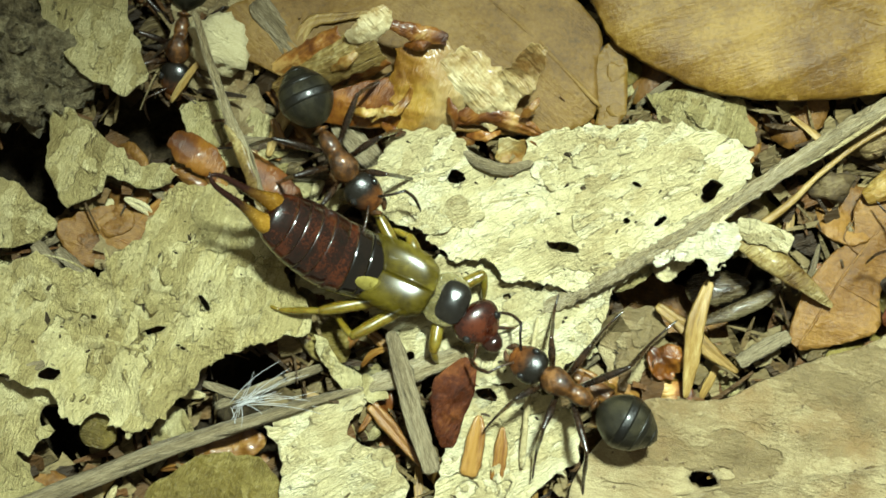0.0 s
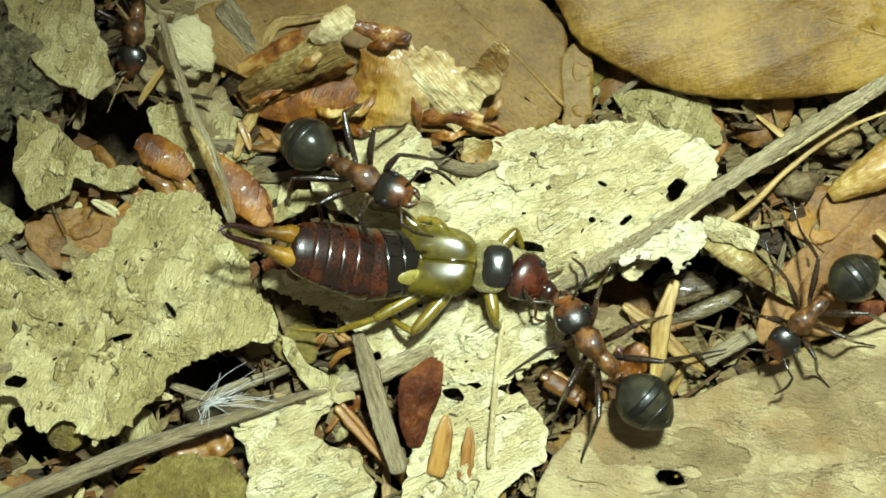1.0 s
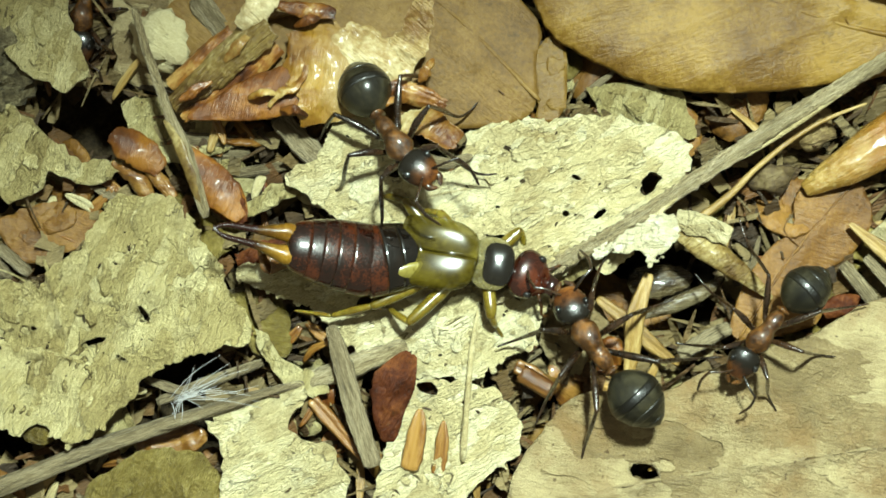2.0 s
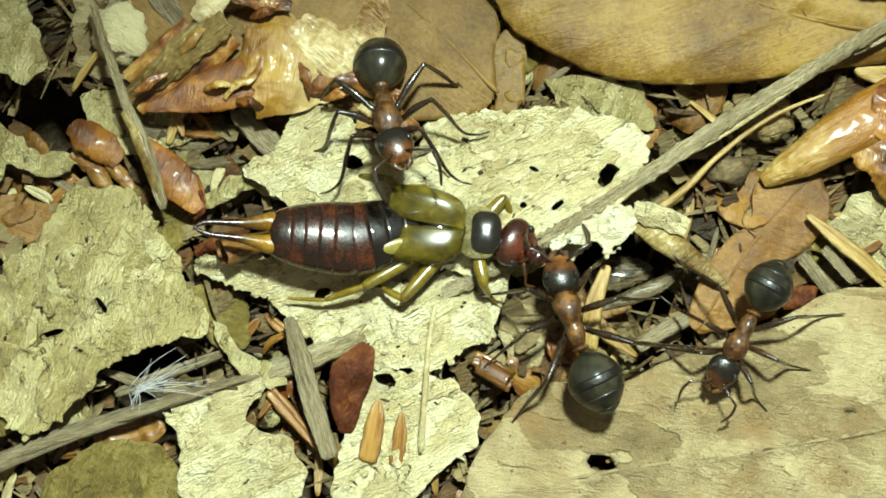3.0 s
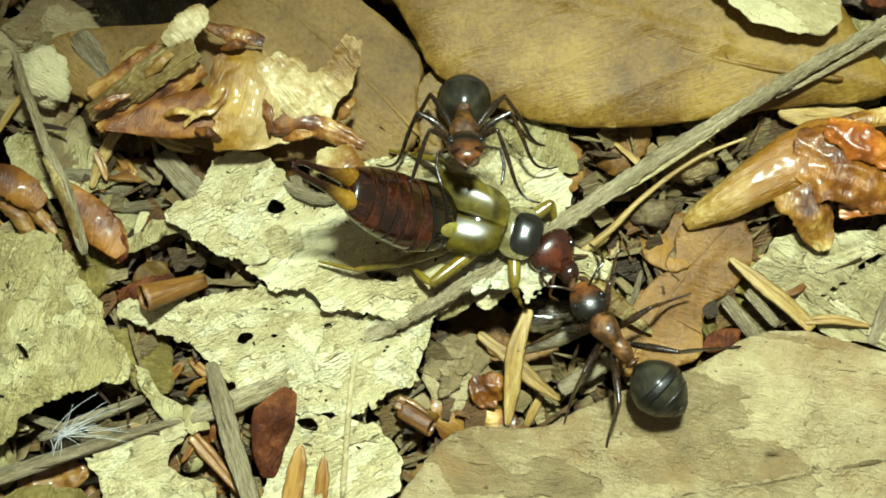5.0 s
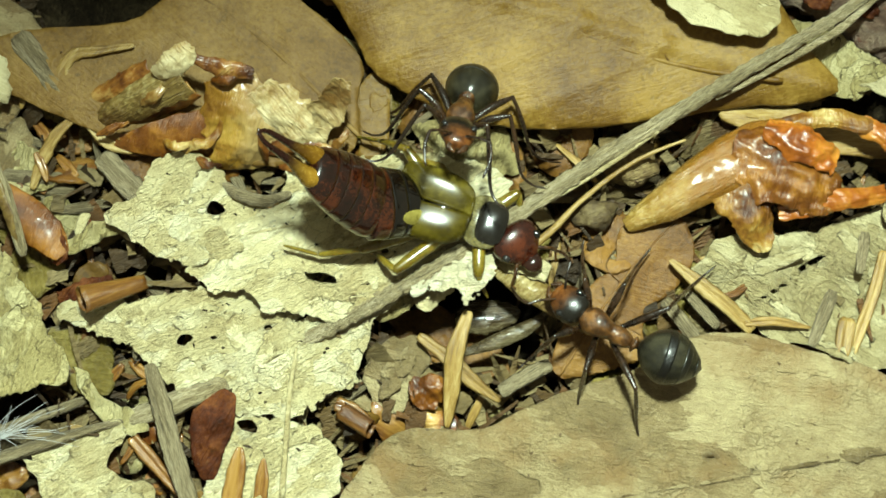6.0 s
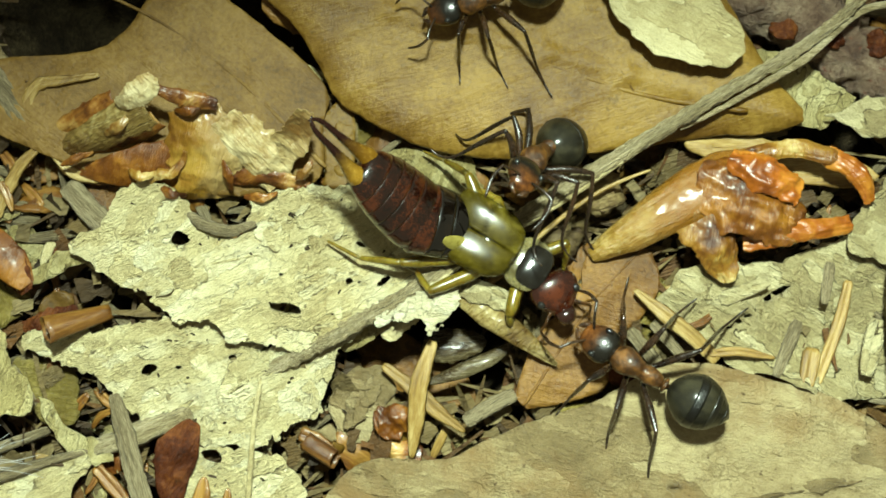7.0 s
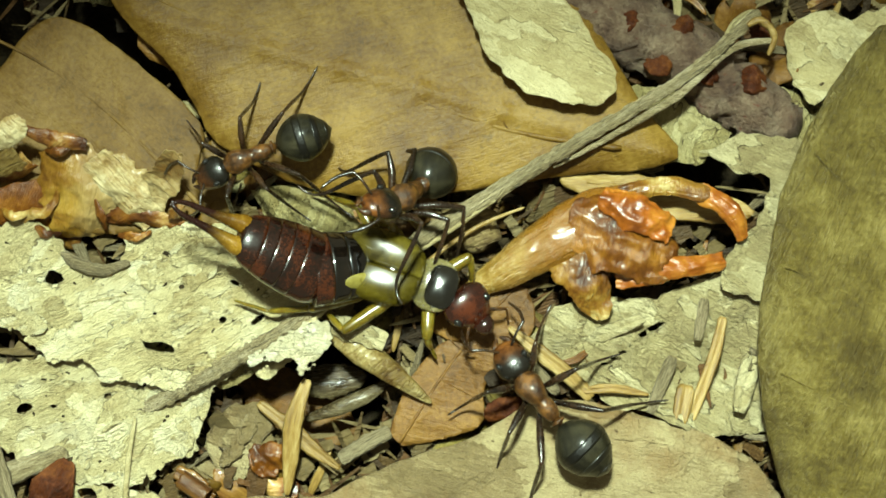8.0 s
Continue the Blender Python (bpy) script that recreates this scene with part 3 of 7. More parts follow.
def leaf(name, label, outline, height, material, category="leaf", kind="", veins=(), flakes=0, specks=0, **kw):
    """A leaf; veins: (plan points, thick end, thin end) of ribs that stand proud of it; flakes: scales of peeling skin on it."""
    if category == "leaf" and not veins and not flakes:
        # a faint midrib along the longest way through the piece, and a few peeling scales
        p = np.array(outline)
        mid = p.mean(0)
        d = np.linalg.svd(p - mid)[2][0]
        reach = 0.6 * np.abs((p - mid) @ d).max()
        veins = [([tuple(mid - d * reach), tuple(mid + d * 0.1 * reach + 0.15 * d[::-1]), tuple(mid + d * reach)], 0.05, 0.02)]
        flakes = 4
    verts, faces, split = sheet(outline, height, **kw)
    ob = new(name, mesh_of(name, verts, faces, material, True, split))
    for k, (pts, r0, r1) in enumerate(veins):
        line = spline([(x, y, 0) for x, y in pts], 5)
        line = [(p.x, p.y, height(p.x, p.y, 3.0) - 0.7 * r0) for p in line]
        shape = tube(line, [r0, (r0 + r1) / 2, r1], sides=8, rough=0.25, steps=2, seed=k)
        link_part("midrib" if k == 0 else "side_vein", mesh_of("vein", *shape, material), ob)
    rnd = random.Random(len(label) * 31 + flakes)
    xs, ys = [p[0] for p in outline], [p[1] for p in outline]
    made = 0
    for _ in range(flakes * 6):
        cx, cy = rnd.uniform(min(xs), max(xs)), rnd.uniform(min(ys), max(ys))
        size, turn, lean = rnd.uniform(0.45, 1.25), rnd.uniform(0, 6.283), rnd.uniform(0, 6.283)
        n, slim = rnd.randint(5, 8), rnd.uniform(0.4, 0.9)
        ring = []
        for i in range(n):
            a, r = 6.283 * i / n, size * rnd.uniform(0.55, 1.25)
            u, v = r * math.cos(a), r * slim * math.sin(a)
            ring.append((cx + u * math.cos(turn) - v * math.sin(turn), cy + u * math.sin(turn) + v * math.cos(turn)))
        gaps = kw.get("holes", ())
        if made == flakes or not all(within(x, y, outline) for x, y in ring) or any(math.hypot(cx - h[0], cy - h[1]) < size + h[2] for h in gaps):
            continue
        made += 1
        rise, c, s = rnd.uniform(0.12, 0.42), math.cos(lean), math.sin(lean)

        def top(x, y, sd):
            return height(x, y, 3.0) + 0.05 + rise * max(0.0, (x - cx) * c + (y - cy) * s) - 0.05 * max(0.0, 1 - sd / 0.25)
        fv, ff, fs = sheet(ring, top, th=0.05, cell=0.13, ragged=0.16, seed=made + flakes, soften=1)
        if fv:
            link_part("flake", mesh_of("flake", fv, ff, material, True, fs), ob)
    for name_, stuff, count in (("dark_specks", SOIL, specks // 2),):
        sv, sf = [], []
        for _ in range(3 * count):
            cx, cy, r = rnd.uniform(min(xs), max(xs)), rnd.uniform(min(ys), max(ys)), rnd.uniform(0.02, 0.075) * rnd.choice((1, 1, 1.7))
            if not within(cx, cy, outline) or any(math.hypot(cx - h[0], cy - h[1]) < r + max(h[2], h[3]) for h in kw.get("holes", ())):
                continue
            n, o, long, turn = rnd.randint(4, 6), len(sv), rnd.uniform(1, 2.6), rnd.uniform(0, 6.283)
            z, tip = height(cx, cy, 2.0), rnd.uniform(0.4, 0.9) * r
            for i in range(n):
                a, q = 6.283 * i / n, r * rnd.uniform(0.7, 1.2)
                u, v = q * long * math.cos(a), q * math.sin(a)
                sv.append((cx + u * math.cos(turn) - v * math.sin(turn), cy + u * math.sin(turn) + v * math.cos(turn), z - 0.03))
            sv += [(cx + (x - cx) * 0.6, cy + (y - cy) * 0.6, z + tip * rnd.uniform(0.5, 1.2)) for x, y, _z in sv[o:o + n]]
            sf += [[o + n + i for i in range(n)]] + [[o + i, o + (i + 1) % n, o + n + (i + 1) % n, o + n + i] for i in range(n)]
        if sv:
            tagged(link_part(name_, mesh_of(name_, sv, sf, stuff, False), ob), kind="stuff")
    return tagged(ob, label, category, "", kind)


def spline(points, steps=6):
    """A smooth line through points."""
    pts = [V3(*p) for p in points]
    if len(pts) < 3:
        return [pts[0].lerp(pts[-1], i / steps) for i in range(steps + 1)]
    out = []
    for i in range(len(pts) - 1):
        p0, p1, p2, p3 = pts[max(i - 1, 0)], pts[i], pts[i + 1], pts[min(i + 2, len(pts) - 1)]
        for k in range(steps):
            t = k / steps
            out.append(0.5 * (2 * p1 + (p2 - p0) * t + (2 * p0 - 5 * p1 + 4 * p2 - p3) * t * t + (3 * p1 - p0 - 3 * p2 + p3) * t ** 3))
    return out + [pts[-1]]


def tube(points, radii, sides=10, flat=1.0, rough=0.0, groove=0, steps=6, seed=0, up=(0, 0, 1)):
    """A rod along a smooth line: radii along it, flattened by flat across up, with lengthwise grooves and uneven bark."""
    line = spline(points, steps)
    n = len(line)
    verts, faces = [], []
    for i, p in enumerate(line):
        d = (line[min(i + 1, n - 1)] - line[max(i - 1, 0)]).normalized()
        side = d.cross(V3(up))
        side = side.normalized() if side.length > 1e-4 else d.orthogonal().normalized()
        top = side.cross(d)
        u = i / (n - 1) * (len(radii) - 1)
        k = min(int(u), len(radii) - 2)
        r = radii[k] + (radii[k + 1] - radii[k]) * (u - k)
        if i in (0, n - 1):
            r *= 0.55
            p = p + d * (0.5 * r if i else -0.5 * r)
        for s in range(sides):
            a = 2 * math.pi * s / sides
            q = r * (1 + (0.2 * (s % 2) + 0.25 * (s % 5 == 2) if groove else 0) + rough * wob(s * 1.7, i * 0.35, 1.0, seed) + 0.6 * rough * wob(s * 3.1, i * 0.9, 1.0, seed + 2))
            verts.append(tuple(p + side * q * math.cos(a) + top * q * flat * math.sin(a)))
    for i in range(n - 1):
        for s in range(sides):
            t = (s + 1) % sides
            faces.append([i * sides + s, i * sides + t, (i + 1) * sides + t, (i + 1) * sides + s])
    faces += [[s for s in reversed(range(sides))], [(n - 1) * sides + s for s in range(sides)]]
    return tidy(verts, faces)


RIBBED = ((-1, 0.0), (-0.85, 0.3), (-0.5, 0.42), (-0.15, 0.22), (0.0, 0.12), (0.15, 0.22), (0.5, 0.42), (0.85, 0.3), (1, 0.0), (0.5, -0.3), (-0.5, -0.3))
SPLIT = ((-1, 0.0), (-0.8, 0.35), (-0.55, 0.25), (-0.3, 0.5), (0.05, 0.38), (0.3, 0.55), (0.6, 0.3), (0.85, 0.32), (1, 0.0), (0.5, -0.35), (-0.5, -0.35))


def strip(points, widths, profile=RIBBED, steps=8, rough=0.08, seed=0):
    """A ribbed blade: the profile (across, up, in half widths) swept along a smooth line."""
    line = spline(points, steps)
    n, m = len(line), len(profile)
    verts, faces = [], []
    for i, p in enumerate(line):
        d = (line[min(i + 1, n - 1)] - line[max(i - 1, 0)]).normalized()
        side = V3(d.y, -d.x, 0).normalized()
        top = side.cross(d)
        u = i / (n - 1) * (len(widths) - 1)
        k = min(int(u), len(widths) - 2)
        w = widths[k] + (widths[k + 1] - widths[k]) * (u - k)
        if i in (0, n - 1):
            w *= 0.7
        for j, (a, b) in enumerate(profile):
            q = 1 + rough * (wob(j * 2.1, i * 0.45, 1.0, seed) + wob(j * 5.3, i * 1.4, 1.0, seed + 1))
            verts.append(tuple(p + side * (w * a * q) + top * (w * b * q)))
    for i in range(n - 1):
        for j in range(m):
            t = (j + 1) % m
            faces.append([i * m + j, i * m + t, (i + 1) * m + t, (i + 1) * m + j])
    faces += [list(reversed(range(m))), [(n - 1) * m + j for j in range(m)]]
    return tidy(verts, faces)


def rod(name, label, points, radii, material, category="twig", **kw):
    """A top-level rod with its own frame along its first stretch, so that grain runs lengthwise."""
    a, b = V3(*points[0]), V3(*points[-1])
    yaw = math.atan2(b[1] - a[1], b[0] - a[0])
    turn = Matrix.Rotation(-yaw, 3, "Z")
    local = [tuple(turn @ (V3(*p) - a)) for p in points]
    verts, faces = strip(local, radii, **kw) if "profile" in kw else tube(local, radii, **kw)
    ob = new(name, mesh_of(name, verts, faces, material))
    ob.matrix_world = mm(a[0], a[1], a[2], 0, 0, math.degrees(yaw))
    return tagged(ob, label, category)


def lathe(profile, sides=20, wide=1.0, high=1.0, sag=0.0):
    """A body turned about x: (x, radius) pairs, stretched across and upright."""
    verts, faces = [], []
    for x, r in profile:
        for s in range(sides):
            a = 2 * math.pi * s / sides
            verts.append((x, r * wide * math.cos(a), r * high * math.sin(a) + sag * r))
    n = len(profile)
    for i in range(n - 1):
        for s in range(sides):
            t = (s + 1) % sides
            faces.append([i * sides + s, i * sides + t, (i + 1) * sides + t, (i + 1) * sides + s])
    faces += [list(reversed(range(sides))), [(n - 1) * sides + s for s in range(sides)]]
    return tidy(verts, faces)


def loft(sections, sides=18):
    """A body along x from (x, half width, top, bottom) sections."""
    verts, faces = [], []
    for x, w, top, low in sections:
        for s in range(sides):
            a = 2 * math.pi * s / sides
            z = math.sin(a)
            verts.append((x, w * math.cos(a), (top + low) / 2 + (top - low) / 2 * z))
    n = len(sections)
    for i in range(n - 1):
        for s in range(sides):
            t = (s + 1) % sides
            faces.append([i * sides + s, i * sides + t, (i + 1) * sides + t, (i + 1) * sides + s])
    faces += [list(reversed(range(sides))), [(n - 1) * sides + s for s in range(sides)]]
    return tidy(verts, faces)


def smoothed(sections, steps=4):
    """Sections blended with a smooth curve."""
    p = [np.array(q, float) for q in sections]
    out = []
    for i in range(len(p) - 1):
        a, b, c, d = p[max(i - 1, 0)], p[i], p[i + 1], p[min(i + 2, len(p) - 1)]
        for k in range(steps):
            t = k / steps
            out.append(tuple(0.5 * (2 * b + (c - a) * t + (2 * a - 5 * b + 4 * c - d) * t * t + (3 * b - a - 3 * c + d) * t ** 3)))
    return out + [tuple(p[-1])]


def dome(rx, ry, high, power=2.6, rings=7, sides=32, low=-0.12):
    """A shield: a shallow dome over a rounded square, with a rolled edge."""
    verts, faces = [], []
    for i in range(rings + 1):
        a = math.pi / 2 * i / rings
        k, z = math.cos(a), high * math.sin(a)
        for s in range(sides):
            t = 2 * math.pi * s / sides
            c, d = math.cos(t), math.sin(t)
            verts.append((rx * k * math.copysign(abs(c) ** (2 / power), c), ry * k * math.copysign(abs(d) ** (2 / power), d), z))
    verts += [(x * 0.92, y * 0.92, low) for x, y, z in verts[:sides]]
    for i in range(rings):
        for s in range(sides):
            t = (s + 1) % sides
            faces.append([i * sides + s, i * sides + t, (i + 1) * sides + t, (i + 1) * sides + s])
    o = (rings + 1) * sides
    faces += [[o + s, o + (s + 1) % sides, (s + 1) % sides, s] for s in range(sides)] + [[o + s for s in reversed(range(sides))], [rings * sides + s for s in range(sides)]]
    return tidy(verts, faces)


def egg(x0, x1, r, blunt=0.5, steps=10, lo=0.0, hi=1.0):
    """(x, radius) pairs of an egg from x0 to x1, or its stretch from lo to hi; blunt < 0.5: thickest nearer x0."""
    out = []
    for i in range(steps + 1):
        u = lo + (hi - lo) * i / steps
        w = u ** (math.log(0.5) / math.log(blunt)) if 0 < u < 1 else u
        out.append((x0 + (x1 - x0) * u, max(r * math.sin(math.pi * w) ** 0.62 if 0 < w < 1 else 0.0, 0.02 * r)))
    return out


# ---- the ground: dark humus under the litter, out to the horizon ----
HOLLOWS = [(*q, r, d) for q, r, d in (((2.0, 14.3), 1.5, 5), ((4.3, 13.1), 1.4, 5), ((6.1, 11.6), 1.3, 5), ((13.5, -1.9), 2.3, 7), ((10.7, -1.7), 2.8, 6), ((9.0, -1.2), 2.0, 5), ((-17.3, 3.7), 2.6, 6), ((-12.6, 5.4), 2.0, 4), ((-8.0, -6.0), 1.6, 4), ((-8.0, -8.3), 1.6, 4), ((30.5, -0.0), 1.6, 6), ((29.7, 7.1), 2.0, 6), ((-4.4, 14.0), 3.8, 9), ((-16.2, -8.4), 1.5, 4), ((-18.0, -5.0), 1.2, 4))]


def ground():
    verts, faces = [], []
    xs = [-3e5, -2e4, -2000, -300, -80] + [-30 + 0.9 * i for i in range(90)] + [90, 300, 2000, 2e4, 3e5]
    ys = [-3e5, -2e4, -2000, -300, -60] + [-24 + 0.9 * i for i in range(60)] + [60, 300, 2000, 2e4, 3e5]
    for x in xs:
        for y in ys:
            near = abs(x - 10) < 60 and abs(y) < 50
            deep = sum(d * math.exp(-((x - hx) ** 2 + (y - hy) ** 2) / r ** 2) for hx, hy, r, d in HOLLOWS) if near else 0
            verts.append((x, y, -3.4 - deep + (1.1 * wob(x, y, 0.22, 5) + 0.6 * wob(x, y, 0.7, 6) if near else 0)))
    m = len(ys)
    for i in range(len(xs) - 1):
        for j in range(m - 1):
            faces.append([i * m + j, (i + 1) * m + j, (i + 1) * m + j + 1, i * m + j + 1])
    tagged(new("ground", mesh_of("ground", verts, faces, SOIL)), "dark damp humus soil under the leaf litter", "soil", "", "structure")


ground()

# ---- large leaves ----
leaf("dead_leaf", "pale cracked dead leaf with torn edges and small holes", [(-1.7, 4.9), (-0.8, 5.3), (0.7, 5.2), (1.5, 4.2), (1.8, 3.2), (3.5, 2.8), (4.0, 3.5), (4.2, 4.8), (7.1, 5.0), (10.8, 5.1), (13.0, 4.6), (14.1, 3.5), (13.8, 2.3), (12.7, 1.0), (10.7, 0.0), (9.0, -1.0), (7.9, -1.7), (6.3, -2.2), (4.6, -1.7), (3.4, -1.8), (2.7, -1.0), (1.7, -0.6), (0.9, -0.7), (-0.0, -0.2), (-0.5, 0.7), (-1.7, 0.8), (-3.0, 2.1), (-3.9, 2.7), (-3.0, 3.0), (-2.0, 3.5)],
     field(0.35, (0.0, 0.02), (4.6, 1.7), 0.35, 0.3, 0.06, 1.3, flake=0.05, curl=0.12, curl_w=0.5, ribs=[((-1.5, 1.3), (13.2, 3.9), 0.14, 0.22, 1.7, 48)]), PALE, veins=[([(-1.7, 1.4), (2.2, 1.7), (5.9, 2.4), (9.5, 3.2), (13.0, 4.0)], 0.09, 0.05), ([(5.9, 2.4), (7.3, 3.7), (8.1, 4.7)], 0.05, 0.03), ([(2.2, 1.7), (4.1, 0.0), (5.3, -1.2)], 0.05, 0.03)], holes=[(*(1.2, 2.8), 0.45, 0.28, -10), (*(8.4, 0.9), 0.16, 0.13, 0), (*(8.9, 2.5), 0.22, 0.1, -25), (*(12.1, 2.2), 0.55, 0.3, 50), (*(5.7, -0.2), 0.65, 0.22, -15), (*(5.5, 1.2), 0.12, 0.08, 0), (*(9.9, 0.9), 0.3, 0.12, 35)], flakes=34, specks=50, th=0.09, ragged=0.24, cell=0.11)
leaf("dead_leaf", "pale flaking dead leaf beneath the twig, brightly lit", [(-6.1, -1.3), (-5.5, -0.9), (-4.1, -0.7), (-1.7, -1.1), (0.0, -0.6), (1.7, -0.4), (3.9, -0.4), (5.9, -0.3), (7.8, -0.1), (9.8, 0.6), (10.8, 0.4), (9.5, -0.8), (8.7, -1.5), (7.9, -1.8), (7.7, -2.6), (7.1, -3.8), (7.3, -4.9), (6.1, -5.2), (4.9, -6.1), (2.5, -6.1), (0.8, -5.5), (-0.7, -5.0), (-2.4, -3.2), (-3.6, -2.6), (-5.1, -2.3)],
     field(-0.25, (0.01, 0.0), (2.5, -2.7), 0.4, 0.3, 0.06, 1.3, flake=0.05, curl=0.12, curl_w=0.6, ribs=[((-5.4, -1.3), (6.9, -1.8), 0.12, 0.2, 1.5, -40)], seed=11), PALE, holes=[(*(-0.3, -2.8), 0.35, 0.2, 20), (*(3.3, -2.3), 0.2, 0.15, 0), (*(5.9, -0.6), 0.7, 0.3, -10), (*(5.3, -1.6), 1.1, 0.1, 30), (*(1.0, -2.7), 0.16, 0.08, 0)], flakes=30, specks=50, th=0.09, ragged=0.24, cell=0.11, seed=4)
CRUMBLING = leaf("dead_leaf", "large olive-tan crumbling leaf with cracks and raised veins", [(-11.6, 1.3), (-10.5, 1.9), (-9.0, 1.9), (-8.0, 1.4), (-7.2, 0.1), (-6.4, -1.2), (-5.8, -2.5), (-5.1, -3.7), (-5.1, -4.6), (-6.0, -4.7), (-7.3, -4.8), (-8.5, -5.4), (-9.2, -5.8), (-10.1, -7.0), (-11.3, -8.2), (-12.5, -8.8), (-13.8, -8.2), (-15.4, -8.5), (-16.0, -7.0), (-17.9, -6.5), (-19.4, -4.0), (-19.0, -2.1), (-17.0, -0.9), (-15.6, -1.6), (-14.1, -2.1), (-13.4, -1.2), (-11.7, 0.2)],
     field(0.55, (0.03, 0.01), (-10.4, -3.1), 0.55, 0.22, 0.09, 1.0, flake=0.05, crease=0.3, crease_s=0.36, crease_fine=0.6, curl=0.20, curl_w=0.6, ribs=[((-11.9, -8.0), (-13.9, -0.9), 0.3, 0.2, 0, 0), ((-12.1, -5.6), (-8.5, -1.2), 0.22, 0.2, 0, 0), ((-12.3, -5.1), (-17.9, -4.3), 0.2, 0.2, 0, 0)], seed=21), OLIVE, veins=[([(-12.8, -8.9), (-11.8, -6.5), (-12.0, -5.3), (-13.1, -3.1), (-13.9, -0.9)], 0.16, 0.07), ([(-12.0, -5.6), (-10.9, -4.1), (-9.5, -2.2), (-8.5, -1.0)], 0.09, 0.04), ([(-12.0, -5.4), (-14.3, -4.7), (-17.9, -4.3)], 0.09, 0.04), ([(-12.9, -3.4), (-15.1, -1.6), (-16.6, -1.1)], 0.06, 0.03), ([(-11.5, -6.3), (-9.2, -5.1), (-6.8, -4.2)], 0.06, 0.03)], holes=[(*(-12.0, -4.4), 0.6, 0.12, 15), (*(-16.2, -6.2), 0.5, 0.25, 0), (*(-14.2, -8.2), 0.6, 0.3, 0), (*(-10.6, -5.1), 0.45, 0.07, -30), (*(-9.6, -3.2), 0.35, 0.12, -60), (*(-14.4, -3.8), 0.18, 0.12, 0)], flakes=30, specks=60, th=0.09, ragged=0.24, cell=0.13, seed=7)
leaf("dead_leaf", "broad grey-brown leaf with faint veins, fine grain and a hole", [(6.2, -9.7), (7.3, -8.3), (8.3, -7.1), (9.7, -6.6), (12.2, -6.9), (13.7, -6.2), (16.5, -5.0), (18.9, -4.4), (20.4, -3.5), (22.1, -2.7), (24.2, -2.8), (26.6, -3.6), (29.0, -4.2), (31.8, -5.9), (33.5, -10.2), (30.8, -16.0), (19.0, -18.2), (9.6, -16.9), (4.9, -13.4)],
     field(0.6, (0.0, -0.01), (19.3, -8.9), 0.7, 0.16, 0.13, 0.9, crease=0.12, crease_s=0.22, curl=-0.35, curl_w=0.8, ribs=[((31.5, -7.4), (7.3, -11.2), 0.25, 0.3, 3.4, 38)], seed=31), GREYLEAF, veins=[([(30.0, -7.8), (21.6, -9.1), (14.4, -10.1), (9.7, -10.8)], 0.13, 0.06)], holes=[(*(11.6, -10.1), 0.72, 0.33, 0), (*(22.6, -8.0), 0.75, 0.06, 8), (*(23.8, -8.5), 0.5, 0.06, -35)], ragged=0.07, cell=0.28, seed=9)
leaf("dead_leaf", "smooth brown oval leaf with a straight midrib", [(7.7, 9.2), (7.2, 7.7), (7.4, 5.8), (6.5, 4.9), (4.1, 4.7), (2.0, 4.8), (-1.6, 5.3), (-5.1, 6.7), (-7.0, 7.6), (-9.0, 8.6), (-9.2, 10.4), (-6.7, 11.0), (-4.5, 11.0), (-2.5, 11.2), (-1.2, 12.1), (-0.4, 13.6), (0.9, 14.4), (2.4, 14.0), (4.4, 12.4), (6.4, 10.7)],
     field(0.3, (0.0, 0.02), (1.0, 10.0), 0.35, 0.18, 0.03, 1.2, curl=-0.2, curl_w=1.0, ribs=[((7.4, 5.9), (-5.0, 13.8), 0.12, 0.25, 3.0, 45)], seed=41), BROWN, veins=[([(7.4, 5.9), (3.5, 9.9), (0.0, 12.5), (-4.0, 14.5)], 0.12, 0.06)], ragged=0.05, cell=0.25, seed=12)
leaf("dead_leaf", "large ochre-brown leaf with a rolled smooth rim", [(7.8, 8.8), (7.3, 10.1), (6.3, 11.9), (4.8, 13.3), (3.6, 14.8), (2.3, 17.0), (6.3, 19.7), (13.6, 20.1), (19.7, 18.5), (23.4, 16.0), (25.2, 12.5), (26.9, 9.5), (28.6, 7.7), (26.8, 7.1), (24.4, 7.1), (22.0, 6.8), (18.3, 6.2), (14.7, 6.1), (11.8, 6.6), (9.4, 7.8)],
     field(1.2, (0.0, 0.03), (14.7, 11.1), 0.5, 0.15, 0.03, 1.0, curl=-0.7, curl_w=0.9, ribs=[((27.7, 7.6), (4.8, 14.1), 0.18, 0.3, 3.6, 40)], seed=51), OCHRE, veins=[([(25.6, 8.0), (20.8, 8.9), (14.4, 11.1), (8.5, 13.5), (5.0, 15.1)], 0.14, 0.06), ([(20.8, 8.9), (19.4, 11.1), (18.4, 13.3)], 0.05, 0.03), ([(14.4, 11.1), (13.5, 13.4), (13.0, 16.0)], 0.05, 0.03)], ragged=0.04, cell=0.25, seed=14, th=0.25)
leaf("dead_leaf", "tan leaf layer showing through the torn pale leaf", [(3.1, -0.2), (6.0, 0.4), (9.5, 1.0), (10.9, -0.1), (9.4, -1.6), (7.0, -2.5), (4.1, -2.5)], field(-0.75, (0, 0.0), (7.0, -0.8), 0.3, 0.4, 0.15, flake=0.08, seed=95), OLIVE, th=0.09, ragged=0.2, soften=0, seed=96)
leaf("dead_leaf", "brown leaf layer deep below the twig", [(8.0, -1.6), (10.9, -1.2), (13.3, -2.6), (14.2, -4.6), (11.8, -5.0), (9.4, -4.0)], field(-3.8, (0, 0.0), (11.1, -3.1), 0.4, 0.4, 0.15, seed=97), RUST, ragged=0.2, soften=0, seed=98)
